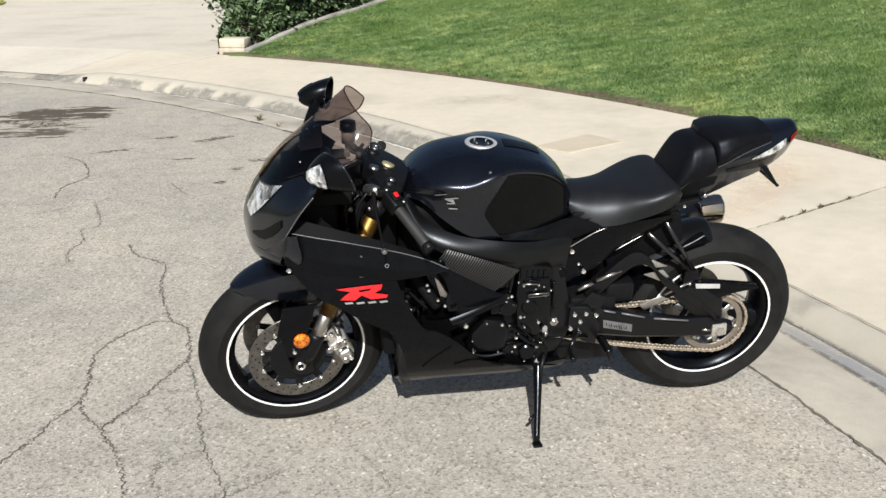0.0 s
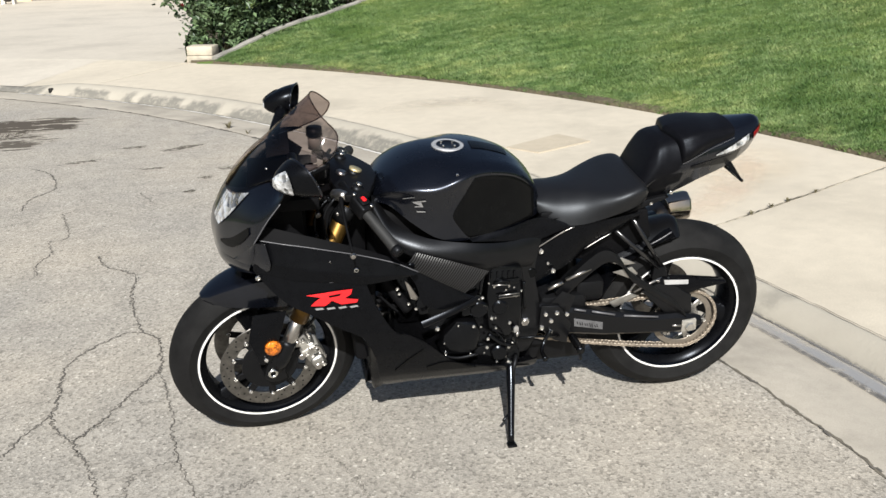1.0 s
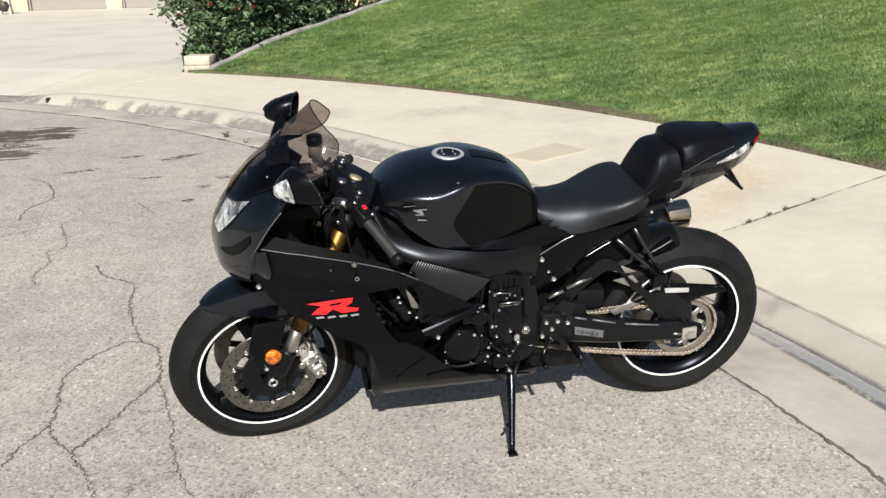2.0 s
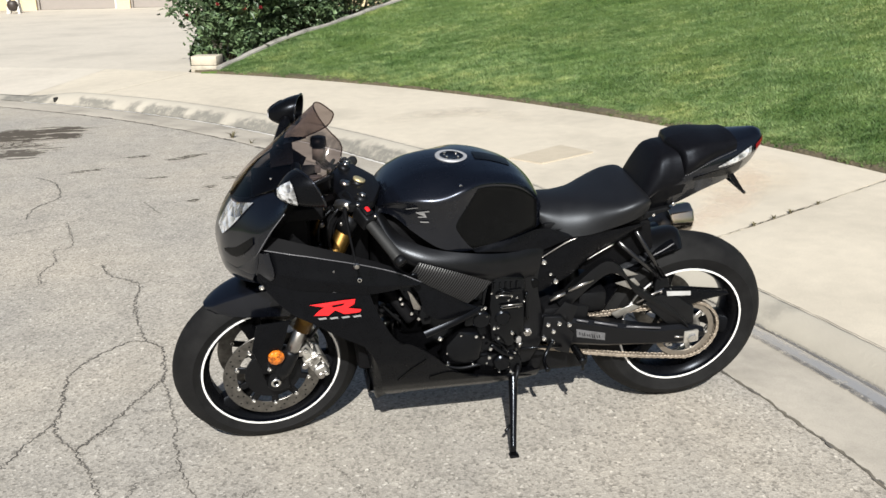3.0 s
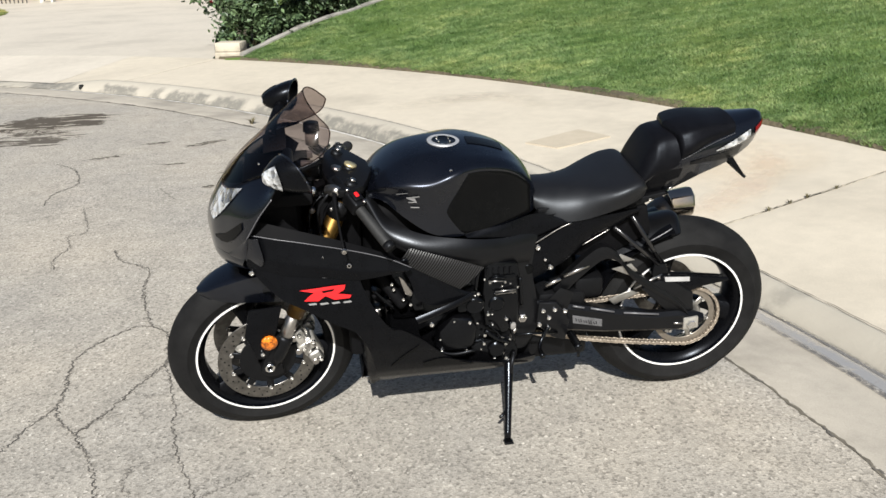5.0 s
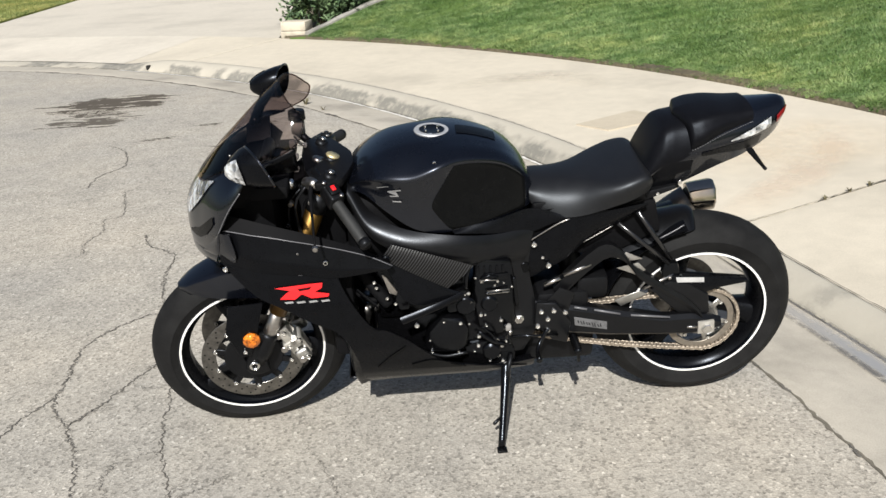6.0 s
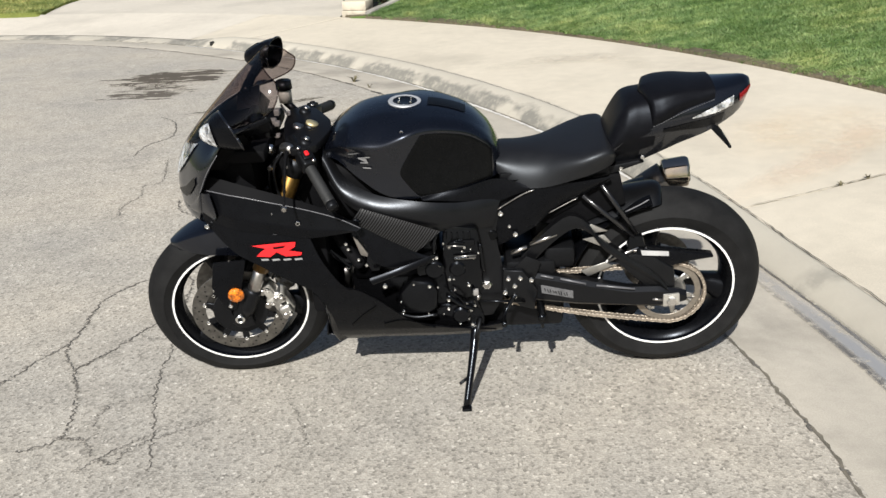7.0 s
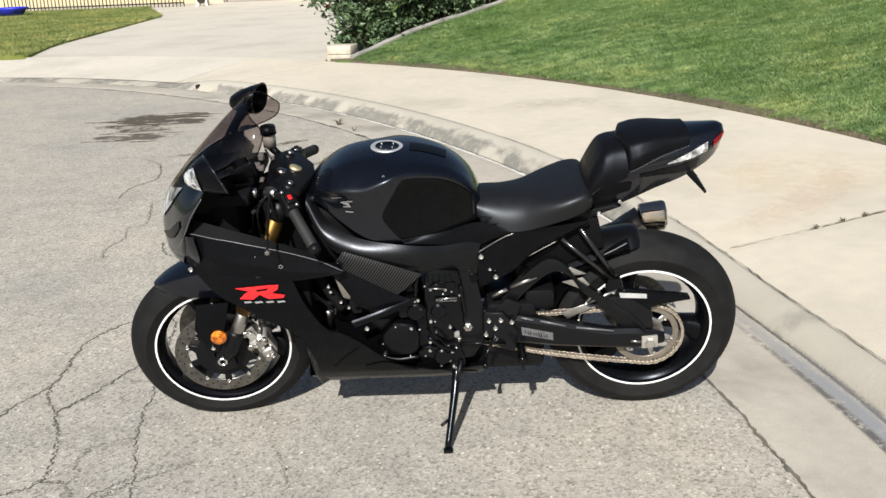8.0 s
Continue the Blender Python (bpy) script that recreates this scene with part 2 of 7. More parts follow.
def grid_mesh(bm, rows, close=False, flip=False):
    """Faces between rows of points of one length."""
    vs = [[bm.verts.new(p) for p in r] for r in rows]
    n = len(vs[0])
    for a, b in zip(vs, vs[1:]):
        for j in range(n if close else n - 1):
            k = (j + 1) % n
            quad = (a[j], a[k], b[k], b[j])
            bm.faces.new(quad[::-1] if flip else quad)
    return vs


def tube(bm, points, radius, seg=8, caps=True, n=0):
    """A round bar along points; radius a number or one for each point."""
    p = spline(points, n) if n else np.array(points, float)
    r = np.interp(np.linspace(0, 1, len(p)), np.linspace(0, 1, len(radius)), radius) if isinstance(radius, (list, tuple)) else [radius] * len(p)
    rings, side = [], None
    for i, c in enumerate(p):
        d = Vector(p[min(i + 1, len(p) - 1)] - p[max(i - 1, 0)]).normalized()
        if side is None:
            side = d.orthogonal().normalized()
        side = (side - d * side.dot(d)).normalized()
        up = d.cross(side)
        rings.append([Vector(c) + (side * math.cos(a) + up * math.sin(a)) * r[i] for a in [2 * math.pi * k / seg for k in range(seg)]])
    vs = grid_mesh(bm, rings, True)
    if caps:
        bm.faces.new(vs[0][::-1])
        bm.faces.new(vs[-1])
    return bm


def box(bm, lo, hi, bevel=0.0, segs=2, m=None):
    got = bmesh.ops.create_cube(bm, size=1.0)["verts"]
    lo, hi = Vector(lo), Vector(hi)
    for v in got:
        v.co = Vector([l + (h - l) * (c + 0.5) for l, h, c in zip(lo, hi, v.co)])
    if bevel:
        es = list({e for v in got for e in v.link_edges})
        out = bmesh.ops.bevel(bm, geom=es, offset=bevel, segments=segs, affect="EDGES", profile=0.5)
        got = list({v for f in out["faces"] for v in f.verts} | {v for v in got if v.is_valid})
    if m is not None:
        for v in got:
            v.co = m @ v.co
    return bm


def thicken(bm, t):
    """Gives an open sheet thickness t behind its faces."""
    bm.normal_update()
    faces = list(bm.faces)
    edges = [(e.verts[0], e.verts[1], e.link_faces[0]) for e in bm.edges if len(e.link_faces) == 1]
    back = {v: bm.verts.new(v.co - v.normal * t) for v in list(bm.verts)}
    for f in faces:
        bm.faces.new([back[v] for v in reversed(f.verts)])
    for a, b, f in edges:
        vs = list(f.verts)
        if vs[(vs.index(a) + 1) % len(vs)] is not b:
            a, b = b, a
        bm.faces.new((b, a, back[a], back[b]))
    return bm


def ribbon(bm, points, width, lift, jitter=0.0, seed=1, n=0):
    """A flat strip on the ground along points (x, y), with ragged width."""
    rnd = random.Random(seed)
    p = spline(points, n or len(points) * 7)
    rows = []
    for i, c in enumerate(p):
        d = p[min(i + 1, len(p) - 1)] - p[max(i - 1, 0)]
        d = d / (np.linalg.norm(d) + 1e-9)
        w = width * (0.35 + 1.0 * rnd.random()) * (0.35 if i in (0, len(p) - 1) else 1)
        c = c + np.array([-d[1], d[0]]) * rnd.uniform(-jitter, jitter)
        z = ground_z(c[0], c[1]) + lift
        rows.append([(c[0] - d[1] * w, c[1] + d[0] * w, z), (c[0] + d[1] * w, c[1] - d[0] * w, z)])
    grid_mesh(bm, rows)
    return bm


# ---------------------------------------------------------------- the turning circle: road, gutter, kerb, pavement
CX, CY, OUT = -9.0, -1.0, 11.85


def edge_r(th):
    """Radius of the kerb's foot at an angle in degrees round the turning circle."""
    return float(np.interp(th, [-30, 2, 5.4, 7.6, 9.2, 10.9, 14, 20, 32, 38, 43.6, 49, 54, 59, 64.3, 70, 75.6, 88, 120],
                           [10.1, 9.855, 9.802, 9.764, 9.737, 9.716, 9.702, 9.7, 9.733, 9.79, 9.86, 9.935, 10.01, 10.08, 10.2, 10.29, 10.36, 10.42, 10.42]))


def kerb_w(th):
    """Width of the kerb's rolled face."""
    return float(np.interp(th, [10, 30], [0.125, 0.2]))


GUTTER = 0.45


def kerb_k(th):
    """1 where the kerb stands full, 0 across the driveway's mouth."""
    a = min(max((th - 58.5) / 6, 0), 1)
    b = min(max((th - 84) / 4, 0), 1)
    low = min(max((24 - th) / 16, 0), 1)
    full = 1 - 0.33 * low * low * (3 - 2 * low)
    return full - a * a * (3 - 2 * a) + b * b * (3 - 2 * b) if th < 120 else 1


def polar(th, r, z):
    return (CX + r * math.cos(radians(th)), CY + r * math.sin(radians(th)), z)


def ground_z(x, y):
    th, r = math.degrees(math.atan2(y - CY, x - CX)), math.hypot(x - CX, y - CY)
    R, k = edge_r(th), kerb_k(th)
    W = kerb_w(th)
    if r < R - 0.43:
        return 0.0
    if r < R:
        return -0.018 * min(1, (r - R + 0.43) / 0.35)
    top = 0.012 + 0.088 * k
    if r < R + W:
        return -0.018 + (top + 0.018) * math.sin((r - R) / W * math.pi / 2) ** 0.8
    return top + (0.14 - top) * min(1, (r - R - W) / (OUT - R - W))


ANGLES = sorted(set([round(a, 2) for a in np.arange(-30, 110, 0.75)] + [float(a) for a in range(110, 331, 5)]))


def ring(name, profile, mat, label, kind="structure"):
    """A band all round the circle; profile gives (r, z) points at an angle."""
    bm = bmesh.new()
    grid_mesh(bm, [[polar(a, r, z) for r, z in profile(a)] for a in ANGLES])
    return tagged(finish(name, bm, mat), label, name.replace("_", " "), kind=kind)


bm = bmesh.new()
grid_mesh(bm, [[polar(a, 0.02 + (edge_r(a) - GUTTER - 0.01) * s, 0.0) for s in (0, 0.3, 0.6, 0.8, 0.9, 0.96, 1.0)] for a in ANGLES + [330.0]])
bmesh.ops.remove_doubles(bm, verts=bm.verts, dist=0.001)
tagged(finish("road", bm, M_ASPHALT), "worn pale grey asphalt road with cracks and oil stains", "road", kind="structure")
bm = bmesh.new()
s = 400.0
bmesh.ops.create_grid(bm, x_segments=8, y_segments=8, size=s)
bmesh.ops.translate(bm, verts=bm.verts, vec=(0, 0, -0.12))
tagged(finish("ground", bm, M_TURF), "dull green open ground reaching to the horizon", "ground", kind="structure")
ring("gutter", lambda a: [(edge_r(a) - GUTTER - 0.005, -0.05), (edge_r(a) - GUTTER, -0.004), (edge_r(a) - GUTTER + 0.01, 0.0), (edge_r(a) - 0.24, -0.008), (edge_r(a) - 0.08, -0.018), (edge_r(a) + 0.002, -0.019)],
     M_GUTTER, "pale cast concrete gutter with damp streaks")


def kerb_profile(a):
    R, W, top = edge_r(a), kerb_w(a), 0.012 + 0.088 * kerb_k(a)
    out = [(R - 0.003, -0.03), (R, -0.016)]
    for u in (0.1, 0.25, 0.45, 0.65, 0.82, 0.93, 1.0):
        out.append((R + W * u, -0.016 + (top + 0.016) * math.sin(u * math.pi / 2) ** 0.8))
    return out + [(R + W + 0.006, top - 0.03)]


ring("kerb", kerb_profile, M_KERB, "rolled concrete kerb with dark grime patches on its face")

# pavement slabs, with gaps at the joints
pavement = tagged(holder("pavement"), "pale cream concrete pavement curving round the kerb", "pavement", kind="structure")


def seam(k, r):
    """Angle of the k-th joint at a radius; the joint beside the motorcycle runs askew."""
    base = [-60.0, -13.0, 13.58, 57.5, 64.6]
    return base[k] + (1.3 * (r - 9.9) if k == 2 else 0)


for k in range(4):
    bm = bmesh.new()
    rows = []
    for u in np.linspace(0, 1, 60):
        row = []
        for v in np.linspace(0, 1, 12):
            r0 = 9.9 + 1.95 * v
            th = seam(k, r0) + 0.035 + (seam(k + 1, r0) - seam(k, r0) - 0.07) * u
            r = edge_r(th) + kerb_w(th) + 0.009 + (OUT - edge_r(th) - kerb_w(th) - 0.009) * v
            top = 0.012 + 0.088 * kerb_k(th)
            edge = 0.005 if v == 0 or (v == 1 and k < 3) or u == 0 or (u == 1 and k < 3) else 0
            row.append(polar(th, r, top + (0.14 - top) * v - edge))
        rows.append(row)
    grid_mesh(bm, rows)
    bmesh.ops.recalc_face_normals(bm, faces=bm.faces)
    if bm.faces[0].normal.z < 0:
        bmesh.ops.reverse_faces(bm, faces=bm.faces)
    got = bmesh.ops.extrude_face_region(bm, geom=list(bm.faces))
    bmesh.ops.translate(bm, verts=[v for v in got["geom"] if isinstance(v, bmesh.types.BMVert)], vec=(0, 0, -0.09))
    bmesh.ops.recalc_face_normals(bm, faces=bm.faces)
    part("slab", bm, M_PAVE, pavement)
bm = bmesh.new()
grid_mesh(bm, [[polar(a, edge_r(a) + 0.02, -0.045 + 0.03 * kerb_k(a)), polar(a, OUT, 0.105)] for a in ANGLES if -60 < a < 62])
part("joint_bed", bm, M_JOINT, pavement, "dirt in the pavement joints", 0)

# the driveway, from its mouth to the garage
DRIVE_L = [(-7.42, 10.65), (-7.94, 12.67), (-8.3, 16.0), (-8.75, 20.3), (-9.3, 27.2)]
DRIVE_R = [(-2.62, 8.78), (-3.0, 12.0), (-3.3, 16.0), (-3.7, 20.3), (-4.1, 27.2)]
bm = bmesh.new()
rows = []
for u in np.linspace(0, 1, 26):
    th = 63.9 + (88.0 - 63.9) * u
    top = 0.012 + 0.088 * kerb_k(th)
    rows.append([polar(th, edge_r(th) + kerb_w(th) + 0.009 + (OUT - edge_r(th) - kerb_w(th) - 0.009) * v, top + (0.14 - top) * v + 0.002) for v in np.linspace(0, 1, 6)])
grid_mesh(bm, rows, flip=True)
bmesh.ops.recalc_face_normals(bm, faces=bm.faces)
if sum(f.normal.z for f in bm.faces) < 0:
    bmesh.ops.reverse_faces(bm, faces=bm.faces)
tagged(finish("driveway_apron", bm, M_DRIVE), "smooth pale concrete driveway mouth", "driveway", kind="structure")
bm = bmesh.new()
dl, dr = spline(DRIVE_L, 30), spline(DRIVE_R, 30)
rows = []
for i in range(30):
    z = 0.139 - 0.12 * (i / 29)
    rows.append([(*(dl[i] + (dr[i] - dl[i]) * v), z) for v in np.linspace(0, 1, 8)])
first = rows[0]
for j, v in enumerate(np.linspace(0, 1, 8)):
    th = 82.4 + (57.8 - 82.4) * v
    first[j] = polar(th, OUT - 0.003, 0.139)
grid_mesh(bm, rows, flip=True)
if sum(f.normal.z for f in bm.faces) < 0:
    bmesh.ops.reverse_faces(bm, faces=bm.faces)
tagged(finish("driveway", bm, M_DRIVE), "broad pale concrete driveway leading to the garage", "driveway", kind="structure")

# joint between asphalt and gutter: a ragged dark line with crumbs
bm = bmesh.new()
rnd = random.Random(4)
line = [polar(a, edge_r(a) - GUTTER - 0.002 + rnd.uniform(-0.006, 0.006), 0)[:2] for a in np.arange(-20, 88, 0.7)]
ribbon(bm, line, 0.006, 0.003, 0.004, 5, len(line) * 5)
tagged(finish("gutter_joint", bm, M_JOINT, smooth=0), "dark ragged joint between asphalt and gutter", "joint", kind="structure")
bm = bmesh.new()
a = -14.0
while a < 72:
    step = rnd.uniform(0.4, 1.3) if a > 30 else rnd.uniform(0.1, 0.5)
    ribbon(bm, [polar(q, edge_r(q) - GUTTER - 0.004 + rnd.uniform(-0.01, 0.01), 0)[:2] for q in np.linspace(a, a + step, 5)], rnd.uniform(0.006, 0.02) * (1 if a > 30 else 0.33), 0.005, 0.006, round(a * 10) + 500, 14)
    a += step + rnd.uniform(0.3, 2.2) * (1 if a > 30 else 0.9)
tagged(finish("joint_tar", bm, M_CRACK, smooth=0), "broken dark tar along the gutter joint", "joint", kind="structure")
bm = bmesh.new()
line = [polar(a, edge_r(a) - 0.004, 0)[:2] for a in np.arange(-20, 86, 0.9)]
ribbon(bm, line, 0.0035, 0.006, 0.002, 6, len(line) * 4)
tagged(finish("kerb_joint", bm, M_JOINT, smooth=0), "thin dirt line at the kerb's foot", "joint", kind="structure")
bm = bmesh.new()
for a0, a1, mat, label in ((-20, 17, M_JOINT, "dark dirt line between kerb and pavement"), (17, 58, M_GUTTER, "faint dirt line between kerb and pavement")):
    bm = bmesh.new()
    line = [polar(a, edge_r(a) + kerb_w(a) + 0.009, 0)[:2] for a in np.arange(a0, a1, 0.9)]
    ribbon(bm, line, 0.003, 0.004, 0.004, 7, len(line) * 4)
    tagged(finish("pavement_joint", bm, mat, smooth=0), label, "joint", kind="structure")
# bleached line along the gutter's bed on the far stretch
bm = bmesh.new()
line = [polar(a, edge_r(a) - 0.024, 0)[:2] for a in np.arange(17, 64, 1.0)]
ribbon(bm, line, 0.014, 0.004, 0.002, 8, len(line) * 6)
tagged(finish("gutter_bloom", bm, M_SLURRY, smooth=0), "bleached pale line along the gutter bed", "stain", kind="structure")


def film(name, outline_at, mat, label, nu=40, nv=6, lift=0.004):
    """A thin stain on the ground; outline_at(u, v) gives its x, y."""
    bm = bmesh.new()
    uv = bm.loops.layers.uv.new("UVMap")
    us, vs_ = np.linspace(0, 1, nu), np.linspace(0, 1, nv)
    rows = []
    for u in us:
        row = []
        for v in vs_:
            x, y = outline_at(u, v)
            row.append((x, y, ground_z(x, y) + lift))
        rows.append(row)
    got = grid_mesh(bm, rows)
    place = {v: (us[i], vs_[j]) for i, r in enumerate(got) for j, v in enumerate(r)}
    for f in bm.faces:
        for lp in f.loops:
            lp[uv].uv = place[lp.vert]
    if sum(f.normal.z for f in bm.faces) < 0:
        bmesh.ops.reverse_faces(bm, faces=bm.faces)
    ob = tagged(finish(name, bm, mat), label, "stain", kind="structure")
    ob.visible_shadow = False
    return ob


def arc_film(a0, a1, r0, r1):
    def at(u, v):
        a = a0 + (a1 - a0) * u
        return polar(a, edge_r(a) + r0 + (r1 - r0) * v, 0)[:2]
    return at


def blot(cx, cy, w, h, turn=0.0):
    c, s = math.cos(radians(turn)), math.sin(radians(turn))
    def at(u, v):
        x, y = (u - 0.5) * w, (v - 0.5) * h
        return cx + x * c - y * s, cy + x * s + y * c
    return at


film("damp_streak", arc_film(-9, 13, -0.115, 0.006), M_WET, "grey damp streak along the gutter bed", 60)
film("damp_edge", arc_film(-9, 12, -0.125, -0.075), M_SLIME, "dark ragged edge of the damp streak", 60, lift=0.006)
film("damp_edge", arc_film(-9, 15, -0.022, 0.006), M_SLIME, "dark dirt along the kerb's foot", 60, lift=0.007)
film("oil_stain", blot(-3.75, 5.72, 1.6, 1.25, 8), M_OILCORE, "dark dry oil stain on the asphalt", 20, 12)
film("oil_stain", blot(-3.7, 5.02, 1.3, 1.0, 5), M_OIL, "dark dry oil stain on the asphalt", 20, 12)
for i, (x, y, w, h) in enumerate([(-2.35, 3.82, 0.34, 0.1), (-1.92, 3.47, 0.2, 0.12), (-1.76, 3.72, 0.35, 0.2), (-2.6, 4.6, 0.4, 0.16), (-2.0, 3.1, 0.16, 0.1), (-2.9, 4.15, 0.5, 0.14), (-1.5, 3.3, 0.25, 0.12), (-2.2, 4.5, 0.6, 0.2)]):
    film("tar_fleck", blot(x, y, w, h, 5 * i), M_PATCH, "small dark tar fleck on the asphalt", 8, 6)
film("water_mark", blot(1.3, 2.6, 1.6, 1.2, 35), M_RUST, "faint tan water mark on the pavement", 12, 12, 0.006)


def trail(points, width):
    p = spline(points, 40)
    def at(u, v):
        i = min(int(u * 39), 38)
        c, d = p[i] + (p[i + 1] - p[i]) * (u * 39 - i), p[i + 1] - p[i]
        d = d / np.linalg.norm(d)
        return c[0] - d[1] * width * (v - 0.5), c[1] + d[0] * width * (v - 0.5)
    return at


film("water_mark", trail([(0.5, 1.38), (0.83, 1.66), (1.16, 2.0), (1.49, 2.42), (1.75, 2.9)], 0.34), M_TRAIL, "faint pinkish water trail across the pavement", 40, 8, 0.005)
film("scuff", trail([(-0.75, 5.0), (-0.12, 5.33), (0.37, 5.24), (0.6, 4.6)], 0.5), M_SCUFF, "faint grey scuff on the pavement", 40, 8, 0.005)

# cracks in the asphalt
CRACKS = [
    [(-2.33, 1.86), (-2.25, 1.68), (-2.12, 1.56), (-2.07, 1.47), (-2.06, 1.24), (-1.98, 0.92), (-1.94, 0.79), (-1.87, 0.72), (-1.83, 0.52), (-1.82, 0.41), (-1.88, 0.27), (-1.96, 0.05), (-2.03, -0.09)],
    [(-1.94, 0.79), (-2.01, 0.79), (-2.12, 0.66), (-2.18, 0.51), (-2.17, 0.39), (-2.14, 0.13), (-2.19, 0.01), (-2.24, -0.16), (-2.36, -0.4)],
    [(-2.14, 0.13), (-2.11, 0.02), (-2.03, -0.09), (-1.94, -0.27), (-1.88, -0.44), (-1.88, -0.54), (-1.97, -0.6)],
    [(-1.82, 0.41), (-1.78, 0.27), (-1.74, 0.09), (-1.7, -0.15), (-1.65, -0.33), (-1.59, -0.5), (-1.53, -0.7)],
    [(-3.23, 4.03), (-3.04, 3.82), (-2.9, 3.39), (-2.99, 3.12), (-2.97, 2.85)],
    [(-2.7, 2.73), (-2.56, 2.25), (-2.64, 2.16), (-2.58, 1.96), (-2.61, 1.78), (-2.57, 1.6)],
    [(-3.0, 2.5), (-2.75, 2.68), (-2.49, 2.88), (-2.1, 2.73), (-1.6, 2.8)],
    [(-1.59, -0.5), (-1.66, -0.57), (-1.75, -0.7)], [(-1.59, -0.48), (-1.5, -0.44), (-1.42, -0.42)],
    [(-1.89, -0.52), (-1.8, -0.54), (-1.73, -0.62)], [(-2.03, -0.08), (-1.96, 0.01), (-1.9, 0.03)], [(-1.24, -0.25), (-1.14, -0.45), (-1.09, -0.6)],
    [(-1.86, -0.53), (-1.77, -0.51), (-1.81, -0.41), (-1.8, -0.33)], [(-1.71, -0.63), (-1.65, -0.66), (-1.64, -0.59), (-1.58, -0.53)], [(-1.58, -0.53), (-1.51, -0.48), (-1.44, -0.43)],
    [(-1.68, -0.26), (-1.74, -0.29), (-1.82, -0.34)], [(-1.9, 0.19), (-1.86, 0.16), (-1.78, 0.15)], [(-2.32, 3.14), (-2.23, 2.95), (-2.16, 2.81)], [(-3.27, 2.73), (-3.07, 2.71), (-2.88, 2.78), (-2.7, 2.8)]]
WIDE = [0.0030, 0.0028, 0.0024, 0.0019, 0.0032, 0.0024, 0.0014, 0.0014, 0.0009, 0.0014, 0.001, 0.0009, 0.0013, 0.0017, 0.0012, 0.0009, 0.0009, 0.0016, 0.0014]
for i, c in enumerate(CRACKS):
    bm = bmesh.new()
    ribbon(bm, c, WIDE[i], 0.0025, 0.009, 20 + i, len(c) * 14)
    rnd = random.Random(60 + i)
    way = spline(c, len(c) * 14)
    for k in range(len(c) * 16):
        x, y = way[rnd.randrange(len(way))] + np.array([rnd.gauss(0, 0.006), rnd.gauss(0, 0.006)])
        q, a = WIDE[i] * rnd.uniform(0.5, 1.6), rnd.uniform(0, 3)
        bm.faces.new([bm.verts.new((x + q * math.cos(a + t), y + q * math.sin(a + t), ground_z(x, y) + 0.0035)) for t in (0, 1.4, 3.0, 4.6)])
    tagged(finish("crack", bm, M_CRACK, smooth=0), "thin dark wandering crack in the asphalt", "crack", kind="structure")

# the joint beside the motorcycle, with dirt and crumbs in it
bm = bmesh.new()
ribbon(bm, [(0.62, 1.33), (0.87, 1.445), (1.12, 1.575), (1.39, 1.72), (1.9, 1.99), (2.6, 2.36)], 0.003, 0.004, 0.003, 31, 60)
tagged(finish("slab_joint", bm, M_JOINT, smooth=0), "dark dirt line in the slab joint", "joint", kind="structure")


def tuft(x, y, n, size, seed):
    """A small weed: a few bent blades from one root."""
    rnd = random.Random(seed)
    bm = bmesh.new()
    for k in range(n):
        a, h = rnd.uniform(0, 6.28), size * rnd.uniform(0.5, 1.2)
        d, w = Vector((math.cos(a), math.sin(a), 0)), 0.004
        s = Vector((-d.y, d.x, 0)) * w
        p0, p1, p2 = Vector((0, 0, 0)) + d * 0.01 * rnd.random(), d * h * 0.4 + Vector((0, 0, h * 0.6)), d * h * 0.9 + Vector((0, 0, h * 0.75))
        v = [bm.verts.new(q) for q in (p0 - s, p0 + s, p1 + s, p1 - s, p2)]
        bm.faces.new((v[0], v[1], v[2], v[3]))
        bm.faces.new((v[3], v[2], v[4]))
    ob = tagged(finish("weed", bm, M_WEED, smooth=0), "small dry weed growing from a joint", "weed", "weeds in the joints")
    ob.location = (x, y, ground_z(x, y) - 0.002)
    return ob


tuft(-1.9, 5.27, 26, 0.07, 1)
tuft(-1.72, 4.98, 12, 0.04, 2)
for i, (x, y) in enumerate([(1.39, 1.722), (1.26, 1.655), (1.62, 1.84), (1.1, 1.565)]):
    tuft(x, y, 16, 0.022, 5 + i)

# small drain hole in the kerb's face
bm = bmesh.new()
x, y, _ = polar(60.4, edge_r(60.4) + 0.035, 0)
box(bm, (-0.03, -0.012, 0.0), (0.03, 0.012, 0.05), 0.008, 2, pose(x, y, 0.005, rz=60.4))
tagged(finish("drain_hole", bm, M_IRON), "small dark drain hole in the kerb", "drain hole")

# utility lid in the pavement
bm = bmesh.new()
lid = [(0.17, 3.43), (0.63, 3.74), (0.79, 3.44), (0.35, 3.2)]
vs = [bm.verts.new((x, y, ground_z(x, y) + 0.008)) for x, y in lid]
f = bm.faces.new(vs)
if f.normal.z < 0:
    f.normal_flip()
got = bmesh.ops.extrude_face_region(bm, geom=[f])
bmesh.ops.translate(bm, verts=[v for v in got["geom"] if isinstance(v, bmesh.types.BMVert)], vec=(0, 0, -0.03))
bmesh.ops.recalc_face_normals(bm, faces=bm.faces)
tagged(finish("utility_lid", bm, M_LID), "flat tan concrete utility lid set in the pavement", "utility lid")

# ---------------------------------------------------------------- lawns
STRIP = [(-2.28, 8.86), (-1.87, 9.36), (-1.41, 9.88), (-0.84, 10.28), (-0.2, 10.85), (0.9, 11.7), (2.6, 12.9)]


